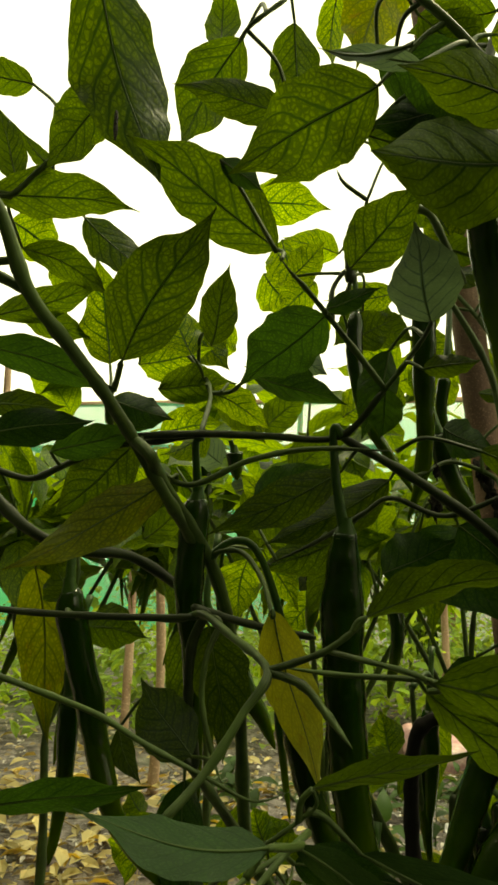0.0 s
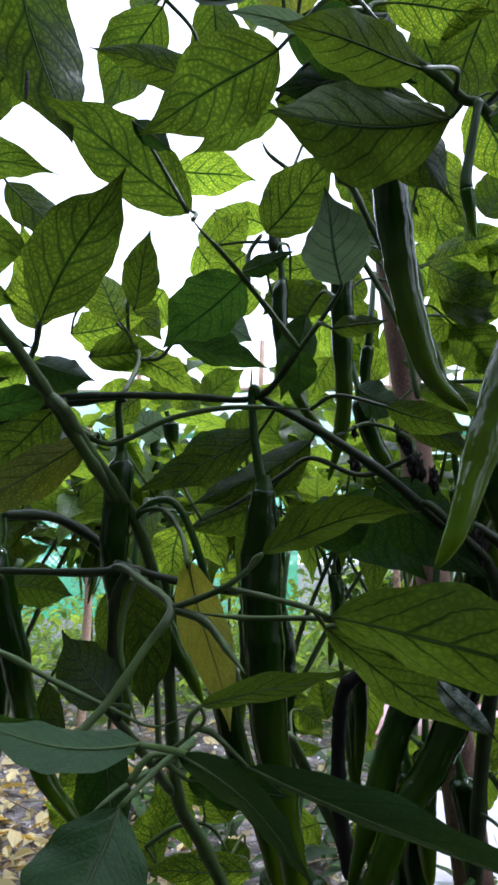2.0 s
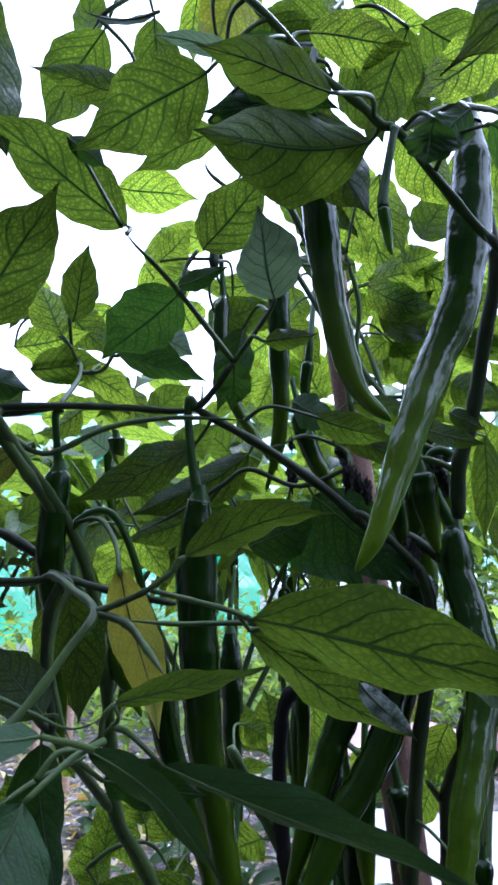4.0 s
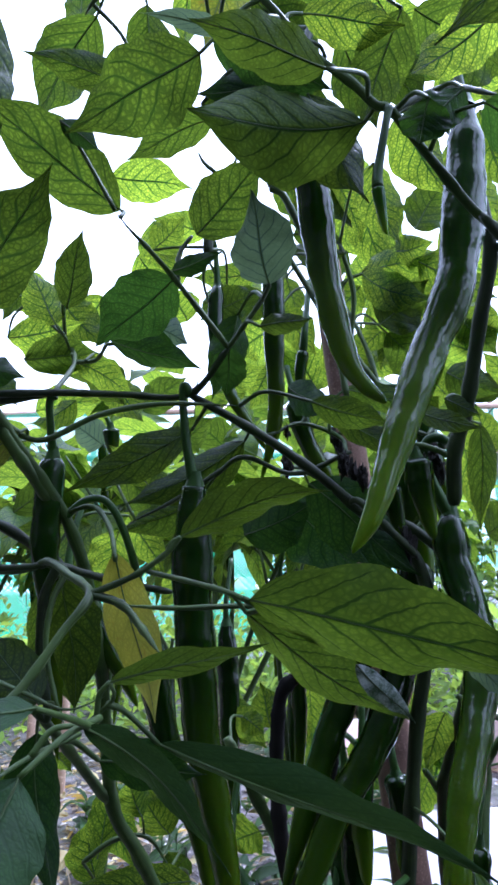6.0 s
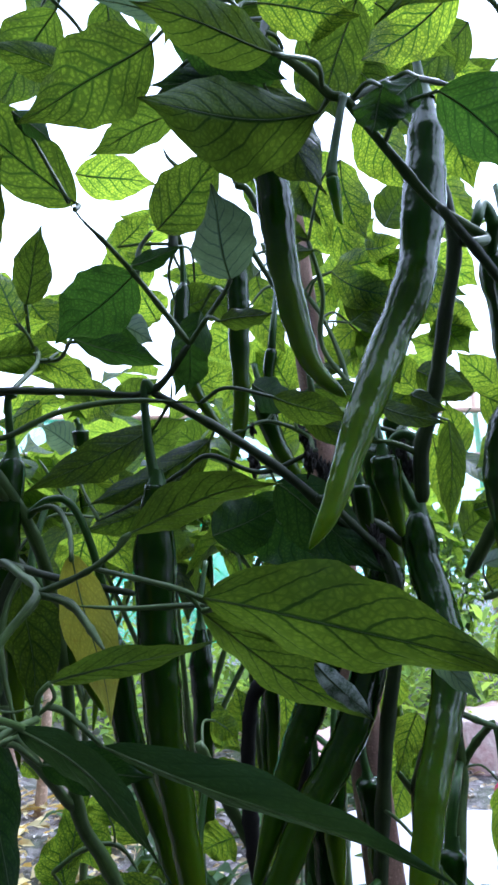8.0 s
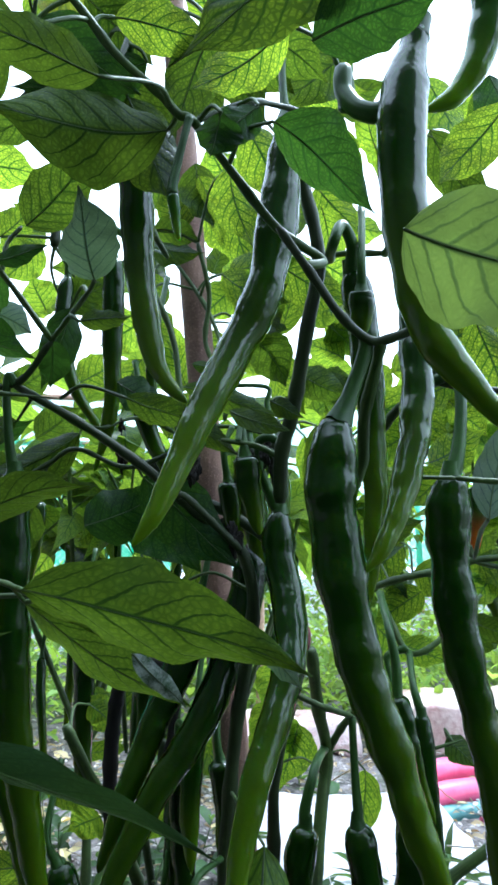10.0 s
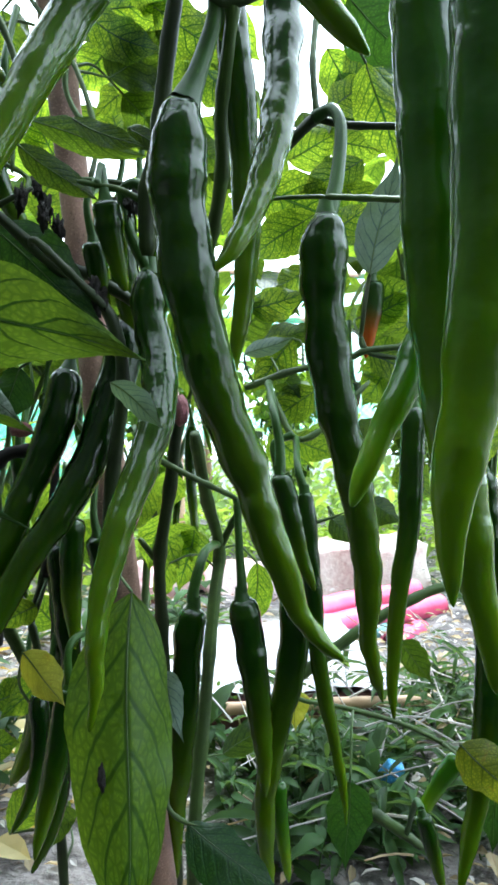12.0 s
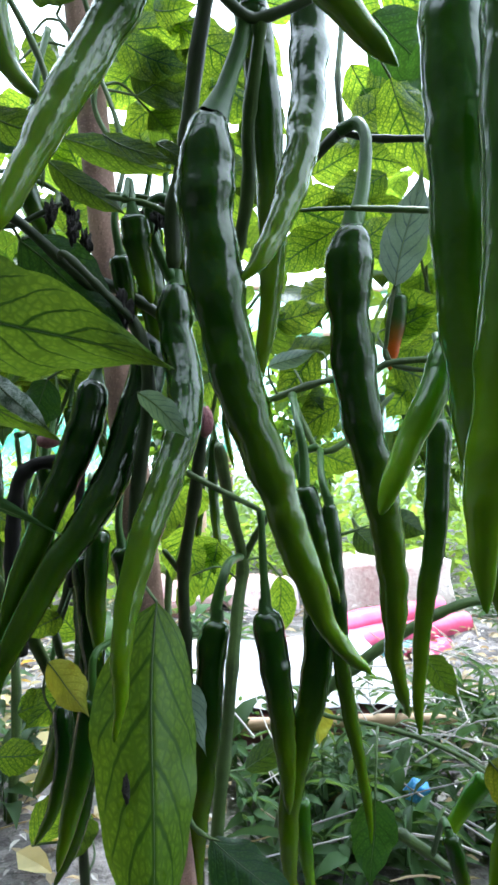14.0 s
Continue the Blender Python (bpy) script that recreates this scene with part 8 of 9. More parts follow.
leaf(plant_a, (0.1243, 0.5917, 0.2301), (0.1062, 0.5858, 0.2561), (0.83, -0.14, 0.54), 0.0333, -0.03, 0.20, -0.06, material=LEAF_LIT, petiole=[(0.1215, 0.5726, 0.2238), (0.1243, 0.5826, 0.2274)])
leaf(plant_a, (0.0748, 0.5976, 0.1982), (0.0722, 0.5881, 0.2422), (0.79, 0.59, 0.18), 0.0360, 0.09, 0.23, -0.09, material=LEAF_LIT, petiole=[(0.0716, 0.5722, 0.2210), (0.0734, 0.5858, 0.2097)])
leaf(plant_a, (0.0316, 0.5622, 0.2637), (0.0214, 0.5582, 0.2813), (0.45, 0.78, 0.44), 0.0242, 0.08, 0.23, -0.25, material=LEAF_LIT)
leaf(plant_a, (0.0619, 0.5361, 0.2924), (0.0719, 0.5385, 0.2822), (-0.70, -0.08, -0.71), 0.0141, 0.03, 0.24, 0.35, material=LEAF_LIT)
leaf(plant_b, (0.1325, 0.6172, 0.2075), (0.1164, 0.6210, 0.1887), (-0.77, -0.13, 0.63), 0.0244, 0.03, 0.10, -0.02, petiole=[(0.1268, 0.5743, 0.2163), (0.1331, 0.5950, 0.2212)])
leaf(plant_a, (0.0763, 0.4542, 0.3886), (0.0951, 0.4569, 0.3306), (-0.90, -0.30, -0.31), 0.0313, 0.01, 0.18, -0.26, petiole=[(0.0859, 0.4573, 0.3994), (0.0806, 0.4557, 0.3975)])
leaf(plant_b, (0.2391, 0.4876, 0.6543), (0.2518, 0.4905, 0.6099), (-0.95, -0.16, -0.28), 0.0323, 0.04, 0.06, -0.08)
leaf(plant_b, (0.2136, 0.4770, 0.5989), (0.2438, 0.4733, 0.5915), (-0.05, 0.80, -0.59), 0.0244, 0.10, 0.09, -0.34, petiole=[(0.2414, 0.4752, 0.5912), (0.2241, 0.4765, 0.5993)])
leaf(plant_b, (0.2031, 0.4526, 0.6509), (0.2148, 0.4539, 0.6231), (-0.82, 0.48, -0.32), 0.0258, 0.11, 0.17, -0.25, petiole=[(0.1749, 0.4448, 0.6156), (0.1869, 0.4485, 0.6438)])
leaf(plant_b, (0.2106, 0.5188, 0.5915), (0.2172, 0.5209, 0.5629), (-0.93, -0.28, -0.24), 0.0225, 0.03, 0.10, 0.18, material=LEAF_LIT, petiole=[(0.2261, 0.5192, 0.6002), (0.2179, 0.5188, 0.6001)])
leaf(plant_b, (0.2700, 0.5142, 0.5541), (0.3023, 0.5066, 0.5815), (0.66, 0.18, -0.73), 0.0396, 0.09, 0.08, 0.01, petiole=[(0.2517, 0.5051, 0.5514), (0.2590, 0.5101, 0.5537)])
leaf(plant_b, (0.2781, 0.5332, 0.5555), (0.3034, 0.5336, 0.5175), (-0.61, 0.68, -0.40), 0.0376, 0.08, 0.07, -0.27, petiole=[(0.2508, 0.5058, 0.5546), (0.2619, 0.5195, 0.5635)])
leaf(plant_b, (0.2650, 0.5239, 0.6600), (0.2470, 0.5225, 0.6978), (0.89, -0.17, 0.42), 0.0340, 0.03, 0.12, -0.02, material=LEAF_LIT)
leaf(plant_b, (0.1743, 0.4671, 0.5544), (0.1998, 0.4648, 0.5414), (-0.38, 0.43, -0.82), 0.0246, 0.11, 0.10, 0.05, petiole=[(0.1647, 0.4334, 0.5633), (0.1656, 0.4506, 0.5651)])
leaf(plant_b, (0.2207, 0.5341, 0.2457), (0.1969, 0.5389, 0.2329), (-0.48, -0.01, 0.88), 0.0210, 0.05, 0.20, -0.26, material=LEAF_LIT, petiole=[(0.2222, 0.5634, 0.2581), (0.2248, 0.5481, 0.2575)])
leaf(plant_b, (0.1898, 0.5659, 0.1803), (0.2130, 0.5615, 0.1902), (0.32, -0.33, -0.89), 0.0250, 0.08, 0.05, 0.19, material=LEAF_LIT, petiole=[(0.2104, 0.5797, 0.1941), (0.1970, 0.5734, 0.1893)])
leaf(plant_b, (0.1752, 0.5710, 0.1524), (0.2071, 0.5661, 0.1549), (-0.01, -0.49, -0.87), 0.0251, 0.05, 0.17, 0.21, material=LEAF_LIT)
leaf(plant_b, (0.1841, 0.5812, 0.2348), (0.1617, 0.5856, 0.2244), (-0.45, -0.23, 0.86), 0.0330, 0.05, 0.06, -0.08, material=LEAF_LIT, petiole=[(0.1975, 0.5618, 0.2310), (0.1933, 0.5710, 0.2370)])
leaf(plant_b, (0.1741, 0.5751, 0.3058), (0.1887, 0.5742, 0.2942), (-0.60, -0.35, -0.72), 0.0189, -0.03, 0.11, -0.03, material=LEAF_LIT, petiole=[(0.1685, 0.5377, 0.2947), (0.1676, 0.5566, 0.3079)])
leaf(plant_b, (0.2461, 0.5660, 0.2924), (0.2551, 0.5668, 0.2735), (-0.90, 0.07, -0.43), 0.0189, 0.11, 0.12, 0.02, material=LEAF_LIT, petiole=[(0.2243, 0.5620, 0.2866), (0.2340, 0.5639, 0.2947)])
leaf(plant_b, (0.1974, 0.6477, 0.2586), (0.2309, 0.6404, 0.2750), (0.46, 0.14, -0.88), 0.0348, 0.11, 0.24, 0.34, material=LEAF_LIT)
leaf(plant_b, (0.1935, 0.6475, 0.2842), (0.1856, 0.6478, 0.3183), (0.97, -0.03, 0.23), 0.0347, -0.01, 0.24, -0.30, material=LEAF_LIT)
leaf(plant_c, (0.3145, 0.6731, 0.3192), (0.3003, 0.6773, 0.2821), (-0.93, 0.03, 0.36), 0.0328, 0.08, 0.16, -0.08, material=LEAF_LIT)
leaf(plant_c, (0.3057, 0.6263, 0.2523), (0.2928, 0.6299, 0.2228), (-0.76, 0.51, 0.40), 0.0232, 0.01, 0.16, 0.23, material=LEAF_LIT, petiole=[(0.3400, 0.6143, 0.2479), (0.3246, 0.6198, 0.2585)])
leaf(plant_c, (0.3928, 0.6563, 0.3504), (0.4246, 0.6510, 0.3218), (-0.68, -0.17, -0.72), 0.0399, 0.02, 0.15, 0.05, material=LEAF_LIT)
leaf(plant_c, (0.4733, 0.5903, 0.3212), (0.5021, 0.5855, 0.2951), (-0.67, -0.03, -0.74), 0.0354, 0.04, 0.06, -0.29, material=LEAF_LIT)
leaf(plant_c, (0.4615, 0.6430, 0.3397), (0.4984, 0.6350, 0.3577), (0.37, -0.28, -0.89), 0.0379, -0.01, 0.24, -0.17)
leaf(plant_c, (0.4979, 0.5011, 0.3927), (0.4799, 0.5063, 0.3502), (-0.89, 0.21, 0.40), 0.0293, 0.09, 0.20, -0.17)
leaf(plant_b, (0.2082, 0.6506, 0.1182), (0.2372, 0.6453, 0.1049), (-0.43, -0.07, -0.90), 0.0269, 0.06, 0.13, 0.09, material=LEAF_LIT)
leaf(plant_b, (0.2318, 0.6067, 0.0761), (0.2052, 0.6112, 0.0962), (0.61, 0.17, 0.77), 0.0282, 0.01, 0.23, -0.04, material=LEAF_LIT, petiole=[(0.2292, 0.5705, 0.0711), (0.2340, 0.5880, 0.0754)])

leaf(plant_b, (0.2810, 0.5000, 0.5980), (0.3070, 0.5030, 0.6060), (0.13, 0.24, -0.96), 0.0267, 0.08, 0.19, 0.14, material=LEAF_LIT)
leaf(plant_c, (0.3000, 0.5200, 0.5950), (0.2740, 0.5300, 0.5680), (-0.67, -0.43, 0.61), 0.0309, 0.05, 0.19, 0.09, material=LEAF_LIT)
leaf(plant_c, (0.3020, 0.5700, 0.6420), (0.3460, 0.5800, 0.6030), (-0.66, -0.36, -0.66), 0.0423, 0.05, 0.11, 0.03, material=LEAF_LIT)
leaf(plant_b, (0.2830, 0.5300, 0.5690), (0.3070, 0.5320, 0.5580), (-0.40, -0.44, -0.80), 0.0206, 0.02, 0.11, 0.25)
leaf(plant_b, (0.2960, 0.5700, 0.5750), (0.2800, 0.5760, 0.5430), (-0.87, -0.32, 0.38), 0.0201, 0.08, 0.10, 0.07, material=LEAF_LIT)
leaf(plant_c, (0.3050, 0.6000, 0.5890), (0.3090, 0.5910, 0.5550), (-0.86, -0.45, -0.26), 0.0156, 0.09, 0.11, -0.17, material=LEAF_LIT)
leaf(plant_b, (0.2130, 0.5800, 0.6020), (0.2080, 0.5920, 0.6470), (0.93, 0.35, 0.15), 0.0221, 0.03, 0.20, 0.02)
leaf(plant_b, (0.2120, 0.4600, 0.5820), (0.2470, 0.4640, 0.5790), (-0.26, -0.28, -0.92), 0.0215, 0.09, 0.16, 0.28)
leaf(plant_b, (0.2040, 0.4100, 0.4810), (0.2290, 0.4190, 0.4710), (-0.48, -0.20, -0.85), 0.0211, 0.04, 0.10, -0.21, material=LEAF_SHADED)
leaf(plant_b, (0.2300, 0.6000, 0.5120), (0.2360, 0.5900, 0.4830), (-0.94, -0.19, -0.29), 0.0193, 0.06, 0.08, 0.11, material=LEAF_LIT)
leaf(plant_b, (0.2390, 0.5000, 0.5210), (0.2640, 0.4960, 0.5190), (-0.10, -0.19, -0.98), 0.0116, 0.08, 0.14, -0.11)
leaf(plant_c, (0.4440, 0.5600, 0.6720), (0.5110, 0.5600, 0.6480), (-0.42, 0.20, -0.89), 0.0432, 0.01, 0.20, -0.29, material=LEAF_LIT)
leaf(plant_c, (0.4100, 0.4900, 0.6000), (0.4550, 0.4960, 0.5660), (-0.67, 0.33, -0.67), 0.0472, 0.00, 0.17, -0.08, material=LEAF_SHADED)
leaf(plant_c, (0.4550, 0.5700, 0.6000), (0.4940, 0.5720, 0.5860), (-0.41, -0.44, -0.80), 0.0401, 0.00, 0.10, 0.27, material=LEAF_LIT)
leaf(plant_c, (0.4530, 0.5900, 0.6220), (0.4260, 0.5830, 0.5640), (-0.92, 0.25, 0.32), 0.0316, 0.09, 0.19, -0.09, material=LEAF_LIT)
leaf(plant_c, (0.4190, 0.5100, 0.5540), (0.4270, 0.5070, 0.5250), (-0.93, 0.02, -0.37), 0.0248, 0.08, 0.09, 0.15, material=LEAF_SHADED)
leaf(plant_c, (0.4470, 0.5700, 0.5410), (0.4010, 0.5770, 0.5170), (-0.43, 0.34, 0.84), 0.0375, 0.00, 0.19, -0.25, material=LEAF_LIT)
leaf(plant_c, (0.4530, 0.6000, 0.5250), (0.4550, 0.5960, 0.4800), (-0.98, 0.11, -0.17), 0.0268, 0.09, 0.12, 0.25, material=LEAF_LIT)
leaf(plant_c, (0.3910, 0.6000, 0.4920), (0.4220, 0.6010, 0.4970), (0.11, -0.18, -0.98), 0.0301, 0.03, 0.10, -0.25, material=LEAF_LIT)
leaf(plant_c, (0.4230, 0.6200, 0.4780), (0.3900, 0.6120, 0.4590), (-0.46, 0.19, 0.87), 0.0273, 0.10, 0.10, -0.27, material=LEAF_LIT)
leaf(plant_c, (0.3860, 0.6300, 0.4440), (0.4250, 0.6420, 0.4600), (0.36, 0.03, -0.93), 0.0284, 0.04, 0.11, 0.06)
leaf(plant_c, (0.5240, 0.6000, 0.4420), (0.4720, 0.6080, 0.4210), (-0.37, -0.04, 0.93), 0.0310, 0.04, 0.09, 0.25, material=LEAF_LIT)
leaf(plant_c, (0.5110, 0.6000, 0.3850), (0.4470, 0.5890, 0.3900), (0.10, -0.01, 0.99), 0.0220, 0.08, 0.10, 0.14, material=LEAF_LIT)
leaf(plant_c, (0.3890, 0.6200, 0.3690), (0.4270, 0.6310, 0.3740), (0.10, 0.13, -0.99), 0.0231, 0.08, 0.09, -0.04, material=LEAF_LIT)
leaf(plant_c, (0.4230, 0.6000, 0.6920), (0.4600, 0.5920, 0.6710), (-0.42, 0.33, -0.85), 0.0386, 0.03, 0.13, 0.30, material=LEAF_LIT)
leaf(plant_c, (0.3650, 0.6200, 0.6920), (0.3430, 0.6280, 0.6550), (-0.81, 0.43, 0.40), 0.0309, 0.05, 0.14, 0.14, material=LEAF_LIT)
leaf(plant_c, (0.4200, 0.6300, 0.6050), (0.4420, 0.6290, 0.5680), (-0.82, -0.20, -0.53), 0.0341, 0.04, 0.10, -0.07)
leaf(plant_c, (0.4970, 0.6200, 0.5990), (0.5360, 0.6320, 0.5580), (-0.75, 0.42, -0.52), 0.0405, 0.06, 0.14, -0.10)
leaf(plant_c, (0.3270, 0.6000, 0.6330), (0.3700, 0.5900, 0.5830), (-0.65, -0.22, -0.72), 0.0464, 0.08, 0.18, -0.08, material=LEAF_LIT)
leaf(plant_c, (0.3360, 0.5800, 0.5330), (0.3710, 0.5870, 0.5310), (-0.18, 0.27, -0.95), 0.0374, 0.07, 0.16, 0.16)
leaf(plant_c, (0.3020, 0.6000, 0.5470), (0.3280, 0.5970, 0.5140), (-0.73, 0.20, -0.65), 0.0293, 0.03, 0.14, 0.16, material=LEAF_LIT)
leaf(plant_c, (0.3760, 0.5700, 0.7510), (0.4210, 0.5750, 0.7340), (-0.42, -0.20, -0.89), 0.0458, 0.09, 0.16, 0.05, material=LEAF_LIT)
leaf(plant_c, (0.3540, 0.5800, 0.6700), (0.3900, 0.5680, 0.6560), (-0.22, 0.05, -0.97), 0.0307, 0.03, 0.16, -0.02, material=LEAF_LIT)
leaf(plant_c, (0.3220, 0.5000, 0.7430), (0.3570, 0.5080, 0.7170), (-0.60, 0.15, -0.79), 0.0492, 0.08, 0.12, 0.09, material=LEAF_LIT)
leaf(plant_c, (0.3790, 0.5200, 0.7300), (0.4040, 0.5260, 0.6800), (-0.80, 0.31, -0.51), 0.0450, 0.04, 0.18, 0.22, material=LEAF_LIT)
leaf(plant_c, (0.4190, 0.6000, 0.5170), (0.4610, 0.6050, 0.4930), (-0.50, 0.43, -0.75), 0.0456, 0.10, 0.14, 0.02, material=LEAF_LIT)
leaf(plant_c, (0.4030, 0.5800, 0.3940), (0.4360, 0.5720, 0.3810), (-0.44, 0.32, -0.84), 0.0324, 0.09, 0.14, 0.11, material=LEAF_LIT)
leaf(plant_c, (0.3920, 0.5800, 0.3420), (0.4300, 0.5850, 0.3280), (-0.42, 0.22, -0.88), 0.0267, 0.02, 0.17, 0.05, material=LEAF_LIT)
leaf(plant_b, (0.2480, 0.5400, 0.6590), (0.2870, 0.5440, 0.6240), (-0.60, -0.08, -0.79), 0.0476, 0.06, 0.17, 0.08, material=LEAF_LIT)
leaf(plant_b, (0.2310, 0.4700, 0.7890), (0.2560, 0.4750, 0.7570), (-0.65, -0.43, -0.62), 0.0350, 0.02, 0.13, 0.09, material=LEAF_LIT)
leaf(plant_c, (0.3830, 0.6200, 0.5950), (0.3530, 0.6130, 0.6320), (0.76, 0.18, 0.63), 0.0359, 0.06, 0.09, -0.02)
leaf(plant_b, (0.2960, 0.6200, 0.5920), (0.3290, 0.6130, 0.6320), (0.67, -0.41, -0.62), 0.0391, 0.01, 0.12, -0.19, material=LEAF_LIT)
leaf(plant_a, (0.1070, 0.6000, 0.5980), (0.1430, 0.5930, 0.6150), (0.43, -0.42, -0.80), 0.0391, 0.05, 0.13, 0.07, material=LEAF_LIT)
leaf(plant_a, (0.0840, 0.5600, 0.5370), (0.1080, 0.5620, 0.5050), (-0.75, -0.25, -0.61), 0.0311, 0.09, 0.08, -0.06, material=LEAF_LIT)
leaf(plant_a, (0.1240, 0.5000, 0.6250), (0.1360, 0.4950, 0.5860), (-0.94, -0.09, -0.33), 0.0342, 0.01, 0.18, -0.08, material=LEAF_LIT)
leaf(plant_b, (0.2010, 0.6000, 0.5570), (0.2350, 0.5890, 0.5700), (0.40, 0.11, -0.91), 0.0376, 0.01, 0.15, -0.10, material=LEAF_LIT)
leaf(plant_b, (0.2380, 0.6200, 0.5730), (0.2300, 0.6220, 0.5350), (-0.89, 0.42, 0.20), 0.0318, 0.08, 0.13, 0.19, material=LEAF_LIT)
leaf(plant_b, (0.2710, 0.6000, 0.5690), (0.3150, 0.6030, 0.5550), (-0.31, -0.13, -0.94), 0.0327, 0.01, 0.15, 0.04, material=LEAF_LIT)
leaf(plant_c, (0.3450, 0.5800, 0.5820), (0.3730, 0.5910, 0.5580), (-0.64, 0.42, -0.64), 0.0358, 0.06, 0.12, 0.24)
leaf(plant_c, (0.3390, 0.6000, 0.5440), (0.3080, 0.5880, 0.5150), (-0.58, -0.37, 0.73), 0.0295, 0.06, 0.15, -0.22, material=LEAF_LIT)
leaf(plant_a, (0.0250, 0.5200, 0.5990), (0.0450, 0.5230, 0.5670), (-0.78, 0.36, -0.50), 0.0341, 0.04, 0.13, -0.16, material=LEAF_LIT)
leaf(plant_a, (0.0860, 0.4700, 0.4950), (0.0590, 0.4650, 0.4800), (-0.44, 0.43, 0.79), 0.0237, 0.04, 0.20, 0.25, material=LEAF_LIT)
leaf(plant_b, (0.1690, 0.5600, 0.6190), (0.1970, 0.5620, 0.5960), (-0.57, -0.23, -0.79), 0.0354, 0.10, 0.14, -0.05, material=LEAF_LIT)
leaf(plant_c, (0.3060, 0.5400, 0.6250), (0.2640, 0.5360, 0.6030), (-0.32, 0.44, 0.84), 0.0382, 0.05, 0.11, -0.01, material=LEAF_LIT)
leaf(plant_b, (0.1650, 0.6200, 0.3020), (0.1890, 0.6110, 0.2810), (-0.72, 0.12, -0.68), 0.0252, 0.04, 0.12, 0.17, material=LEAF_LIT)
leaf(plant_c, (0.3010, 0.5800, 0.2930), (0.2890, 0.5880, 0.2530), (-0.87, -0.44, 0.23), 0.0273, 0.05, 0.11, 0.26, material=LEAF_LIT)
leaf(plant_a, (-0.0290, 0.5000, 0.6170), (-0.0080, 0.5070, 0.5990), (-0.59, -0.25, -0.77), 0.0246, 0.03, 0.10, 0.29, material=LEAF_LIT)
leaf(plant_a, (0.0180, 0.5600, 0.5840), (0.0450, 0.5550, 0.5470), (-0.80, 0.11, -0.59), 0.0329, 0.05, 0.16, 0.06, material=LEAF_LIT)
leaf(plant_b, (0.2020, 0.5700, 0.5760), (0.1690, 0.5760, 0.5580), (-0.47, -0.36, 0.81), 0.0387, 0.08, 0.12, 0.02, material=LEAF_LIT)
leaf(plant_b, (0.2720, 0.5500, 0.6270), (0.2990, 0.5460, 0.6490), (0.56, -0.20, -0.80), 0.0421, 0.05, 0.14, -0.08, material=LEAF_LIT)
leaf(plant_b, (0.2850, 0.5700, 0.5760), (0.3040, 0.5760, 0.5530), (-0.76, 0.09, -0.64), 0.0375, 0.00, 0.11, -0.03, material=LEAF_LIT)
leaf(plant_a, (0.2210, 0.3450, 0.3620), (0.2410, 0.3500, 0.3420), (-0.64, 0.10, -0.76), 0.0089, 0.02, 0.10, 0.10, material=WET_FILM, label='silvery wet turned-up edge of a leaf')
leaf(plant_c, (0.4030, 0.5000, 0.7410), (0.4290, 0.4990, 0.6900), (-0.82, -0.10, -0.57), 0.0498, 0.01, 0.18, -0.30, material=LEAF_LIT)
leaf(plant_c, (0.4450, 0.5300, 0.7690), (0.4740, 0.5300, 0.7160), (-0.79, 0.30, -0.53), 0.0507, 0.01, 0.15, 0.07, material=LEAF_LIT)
leaf(plant_c, (0.4190, 0.4400, 0.6930), (0.4420, 0.4310, 0.6390), (-0.78, -0.10, -0.62), 0.0477, 0.07, 0.13, 0.14, material=LEAF_SHADED)
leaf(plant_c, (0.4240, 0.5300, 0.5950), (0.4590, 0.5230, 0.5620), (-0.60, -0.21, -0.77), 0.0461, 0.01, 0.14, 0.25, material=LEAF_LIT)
leaf(plant_c, (0.4250, 0.4500, 0.5620), (0.4410, 0.4520, 0.5220), (-0.88, 0.21, -0.42), 0.0341, 0.04, 0.17, -0.24, material=LEAF_SHADED)
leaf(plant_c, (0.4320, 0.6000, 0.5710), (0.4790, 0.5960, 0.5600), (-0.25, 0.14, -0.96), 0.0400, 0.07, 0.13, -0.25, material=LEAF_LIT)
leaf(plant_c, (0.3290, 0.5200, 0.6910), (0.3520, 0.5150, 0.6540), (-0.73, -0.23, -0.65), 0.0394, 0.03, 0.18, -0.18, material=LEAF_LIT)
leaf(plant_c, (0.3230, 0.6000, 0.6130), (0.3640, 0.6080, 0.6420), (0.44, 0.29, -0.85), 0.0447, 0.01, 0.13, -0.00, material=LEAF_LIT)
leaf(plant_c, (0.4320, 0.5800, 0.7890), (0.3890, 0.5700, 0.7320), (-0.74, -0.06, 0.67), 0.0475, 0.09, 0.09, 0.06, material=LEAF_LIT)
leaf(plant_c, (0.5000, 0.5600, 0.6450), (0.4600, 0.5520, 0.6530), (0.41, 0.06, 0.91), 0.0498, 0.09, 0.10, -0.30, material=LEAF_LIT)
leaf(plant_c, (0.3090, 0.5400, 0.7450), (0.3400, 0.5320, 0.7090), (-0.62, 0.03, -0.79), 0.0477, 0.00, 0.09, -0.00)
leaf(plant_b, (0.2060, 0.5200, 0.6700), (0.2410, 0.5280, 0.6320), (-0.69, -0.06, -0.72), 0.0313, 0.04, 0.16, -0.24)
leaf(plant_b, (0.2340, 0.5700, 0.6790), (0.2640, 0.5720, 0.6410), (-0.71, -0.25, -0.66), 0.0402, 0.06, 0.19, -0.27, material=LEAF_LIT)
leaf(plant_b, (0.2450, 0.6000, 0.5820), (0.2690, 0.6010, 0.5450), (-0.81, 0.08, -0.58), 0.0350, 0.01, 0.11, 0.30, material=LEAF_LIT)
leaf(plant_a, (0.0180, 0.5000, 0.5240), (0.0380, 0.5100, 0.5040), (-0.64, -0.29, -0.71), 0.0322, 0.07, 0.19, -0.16)
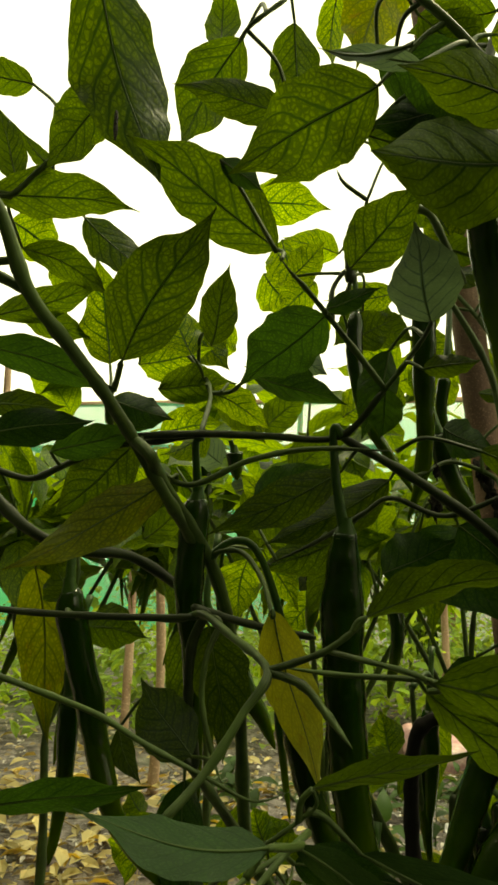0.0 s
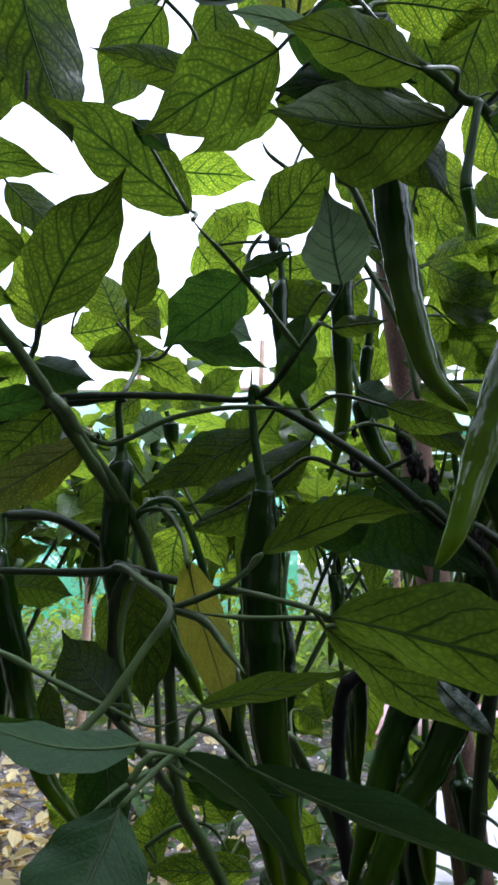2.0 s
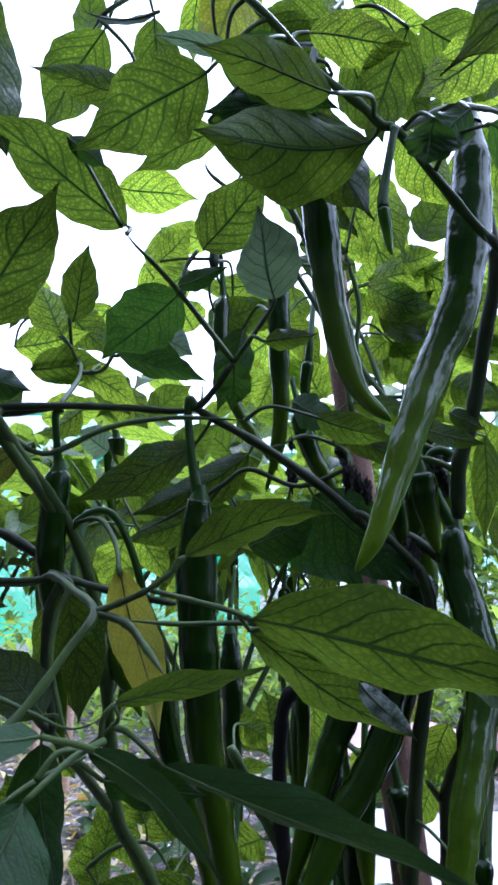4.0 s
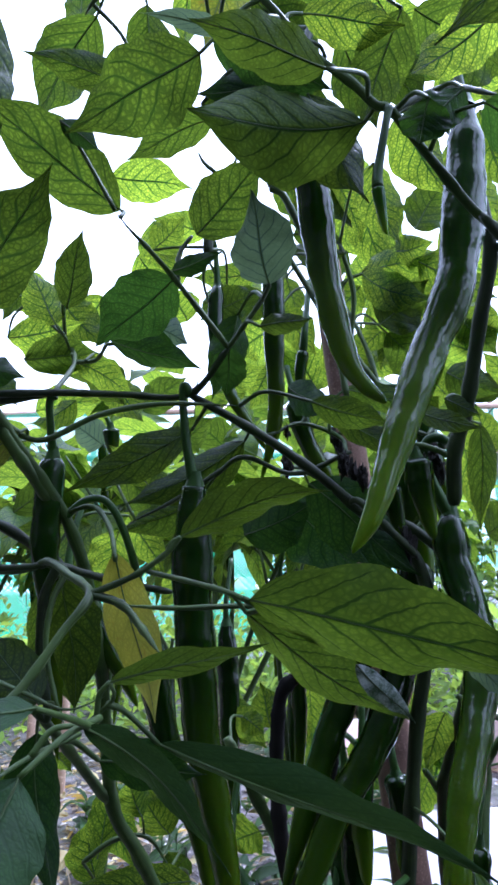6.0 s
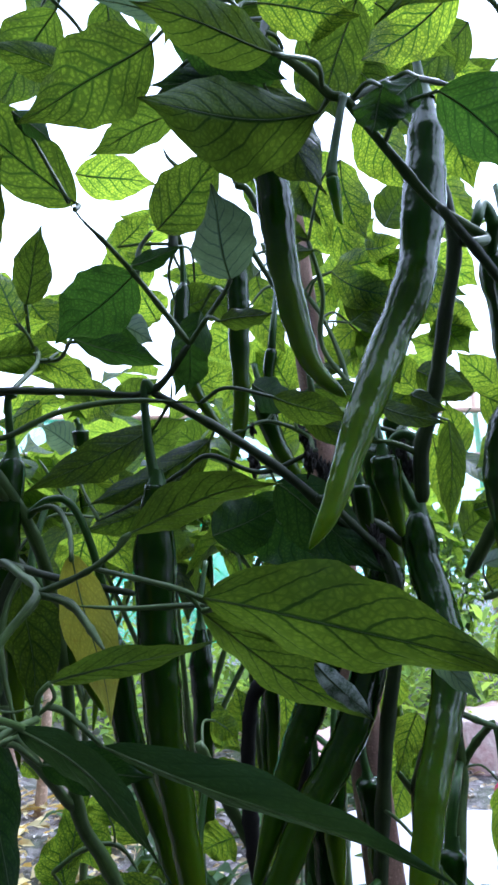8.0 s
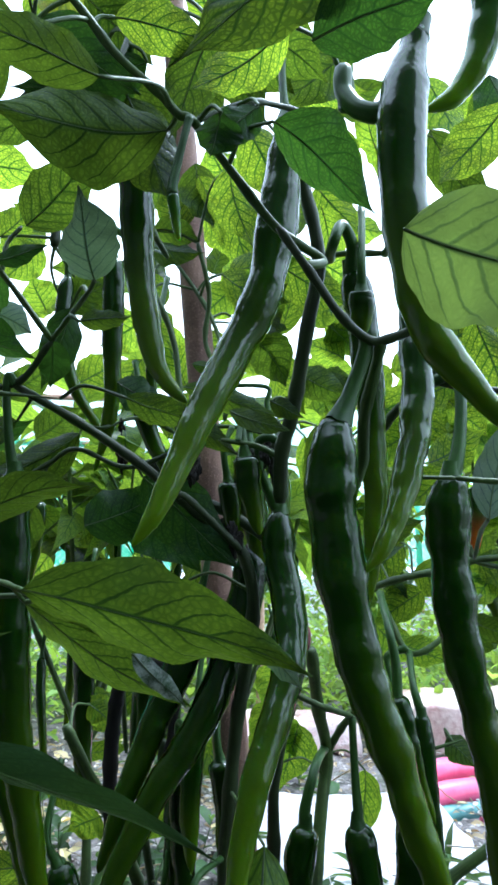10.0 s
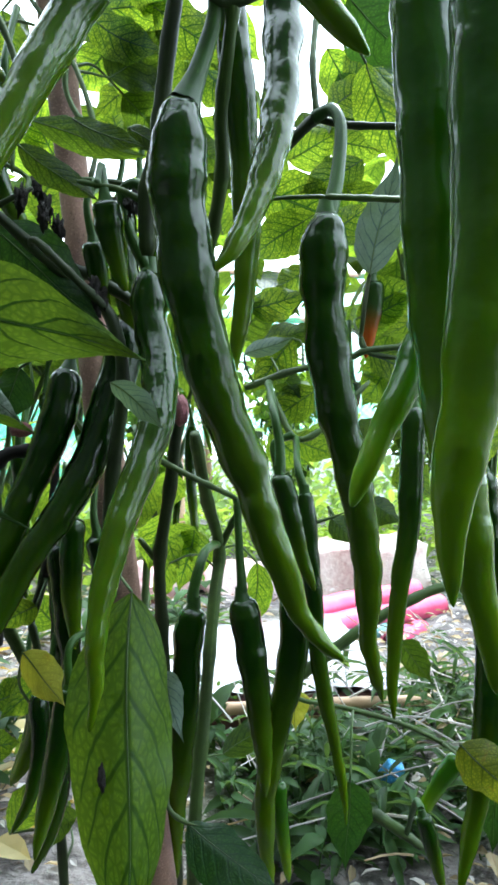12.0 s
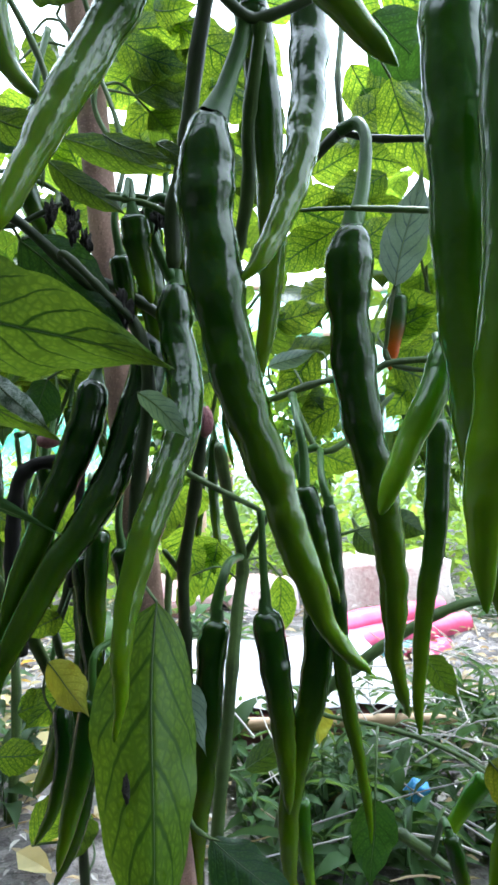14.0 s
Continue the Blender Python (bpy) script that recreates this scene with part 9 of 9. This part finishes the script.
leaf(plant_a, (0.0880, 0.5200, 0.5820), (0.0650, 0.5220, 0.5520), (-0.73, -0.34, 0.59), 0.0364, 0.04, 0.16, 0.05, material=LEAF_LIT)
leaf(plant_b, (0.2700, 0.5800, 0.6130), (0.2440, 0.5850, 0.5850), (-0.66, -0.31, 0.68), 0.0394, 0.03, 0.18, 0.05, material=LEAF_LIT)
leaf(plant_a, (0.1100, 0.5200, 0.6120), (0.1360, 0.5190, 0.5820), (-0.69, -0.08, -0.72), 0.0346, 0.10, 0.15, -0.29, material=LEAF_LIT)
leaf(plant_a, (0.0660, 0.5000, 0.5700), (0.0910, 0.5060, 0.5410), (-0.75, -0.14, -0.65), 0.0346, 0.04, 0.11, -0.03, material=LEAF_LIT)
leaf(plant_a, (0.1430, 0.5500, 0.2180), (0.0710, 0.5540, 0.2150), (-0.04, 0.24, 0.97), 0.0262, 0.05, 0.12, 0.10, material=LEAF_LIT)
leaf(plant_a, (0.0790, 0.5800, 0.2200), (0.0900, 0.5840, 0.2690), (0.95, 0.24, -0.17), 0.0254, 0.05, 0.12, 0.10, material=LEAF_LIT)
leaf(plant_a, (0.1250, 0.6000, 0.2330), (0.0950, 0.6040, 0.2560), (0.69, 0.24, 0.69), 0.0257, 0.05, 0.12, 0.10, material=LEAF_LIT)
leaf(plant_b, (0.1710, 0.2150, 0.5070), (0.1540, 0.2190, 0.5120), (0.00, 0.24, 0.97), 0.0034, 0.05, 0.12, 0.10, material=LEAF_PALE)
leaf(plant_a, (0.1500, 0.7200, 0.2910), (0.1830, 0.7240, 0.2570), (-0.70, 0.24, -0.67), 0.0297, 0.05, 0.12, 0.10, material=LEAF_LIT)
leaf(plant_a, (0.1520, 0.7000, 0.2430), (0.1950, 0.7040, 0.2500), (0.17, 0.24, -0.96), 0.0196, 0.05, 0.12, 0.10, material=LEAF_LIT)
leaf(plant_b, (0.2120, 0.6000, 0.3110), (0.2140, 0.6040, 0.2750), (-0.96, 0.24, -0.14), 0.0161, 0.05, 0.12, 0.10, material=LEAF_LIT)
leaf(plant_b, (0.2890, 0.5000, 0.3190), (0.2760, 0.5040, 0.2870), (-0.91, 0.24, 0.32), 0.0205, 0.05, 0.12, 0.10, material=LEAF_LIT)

# dried flowers and knots
ob = part('tie_knot', blob(0.0056, 1.0, 0.15, (0.85, 0.8, 1.5)), BERRY, stake, 'dark red woven knot')
ob.location = Vector((0.3039, 0.4805, 0.3560)) - stake.location
ob = part('tie_knot', blob(0.0053, 4.1, 0.2, (1.2, 0.8, 0.8)), BERRY, stake, 'dark red woven knot')
ob.location = Vector((0.2178, 0.5101, 0.3485)) - stake.location
ob = part('withered_flower', blob(0.0035, 7.2, 1.5, (0.6, 0.6, 1.5)), BLACKENED, plant_b)
ob.location = Vector((0.2327, 0.4774, 0.4716)) - plant_b.location
ob = part('withered_flower', blob(0.0042, 10.3, 1.5, (0.6, 0.6, 1.5)), BLACKENED, plant_b)
ob.location = Vector((0.2369, 0.4769, 0.4612)) - plant_b.location
ob = part('withered_flower', blob(0.0041, 13.4, 1.5, (0.6, 0.6, 1.5)), BLACKENED, plant_b)
ob.location = Vector((0.2420, 0.4813, 0.4511)) - plant_b.location
ob = part('withered_flower', blob(0.0024, 16.5, 1.5, (0.6, 0.6, 1.5)), BLACKENED, plant_b)
ob.location = Vector((0.2510, 0.4788, 0.4732)) - plant_b.location
ob = part('withered_flower', blob(0.0030, 19.6, 1.5, (0.6, 0.6, 1.5)), BLACKENED, plant_b)
ob.location = Vector((0.2742, 0.4696, 0.4576)) - plant_b.location
ob = part('withered_flower', blob(0.0039, 22.7, 1.5, (0.6, 0.6, 1.5)), BLACKENED, plant_b)
ob.location = Vector((0.2828, 0.4627, 0.4613)) - plant_b.location
ob = part('withered_flower', blob(0.0042, 25.8, 1.5, (0.6, 0.6, 1.5)), BLACKENED, plant_b)
ob.location = Vector((0.2869, 0.4624, 0.4468)) - plant_b.location
ob = part('withered_flower', blob(0.0052, 28.9, 1.5, (0.6, 0.6, 1.5)), BLACKENED, plant_b)
ob.location = Vector((0.2622, 0.4734, 0.4167)) - plant_b.location
ob = part('withered_flower', blob(0.0038, 32.0, 1.5, (0.6, 0.6, 1.5)), BLACKENED, plant_b)
ob.location = Vector((0.2308, 0.4292, 0.4476)) - plant_b.location
ob = part('withered_flower', blob(0.0033, 35.1, 1.5, (0.6, 0.6, 1.5)), BLACKENED, plant_b)
ob.location = Vector((0.2403, 0.4309, 0.4407)) - plant_b.location
ob = part('withered_flower', blob(0.0040, 38.2, 1.5, (0.6, 0.6, 1.5)), BLACKENED, plant_b)
ob.location = Vector((0.2705, 0.4357, 0.4450)) - plant_b.location
ob = part('withered_flower', blob(0.0034, 41.3, 1.5, (0.6, 0.6, 1.5)), BLACKENED, plant_b)
ob.location = Vector((0.2790, 0.4396, 0.4513)) - plant_b.location
ob = part('withered_flower', blob(0.0050, 44.4, 1.5, (0.6, 0.6, 1.5)), BLACKENED, plant_b)
ob.location = Vector((0.2626, 0.4438, 0.4068)) - plant_b.location
ob = part('withered_flower', blob(0.0034, 47.5, 1.5, (0.6, 0.6, 1.5)), BLACKENED, plant_b)
ob.location = Vector((0.2036, 0.4436, 0.4496)) - plant_b.location
ob = part('withered_flower', blob(0.0021, 50.6, 1.5, (0.6, 0.6, 1.5)), BLACKENED, plant_b)
ob.location = Vector((0.2039, 0.4351, 0.4654)) - plant_b.location
ob = part('brown_scar', blob(0.0020, 53.7, 0.6, (0.7, 0.35, 2.4)), BLACKENED, plant_b, 'dry brown scar on the leaf')
ob.location = Vector((0.2620, 0.3930, 0.2050)) - plant_b.location
ob = part('withered_bud', blob(0.0015, 56.8, 0.25, (0.55, 0.55, 4.2)), BLACKENED, plant_a, 'thin dry purplish bud')
ob.location = Vector((0.0787, 0.3184, 0.5759)) - plant_a.location

# main stems down to the soil
stem(plant_a, [(0.13, 0.48, -0.01), (0.125, 0.475, 0.10), (0.12, 0.465, 0.22)], 0.0048, 0.0040, STEM)
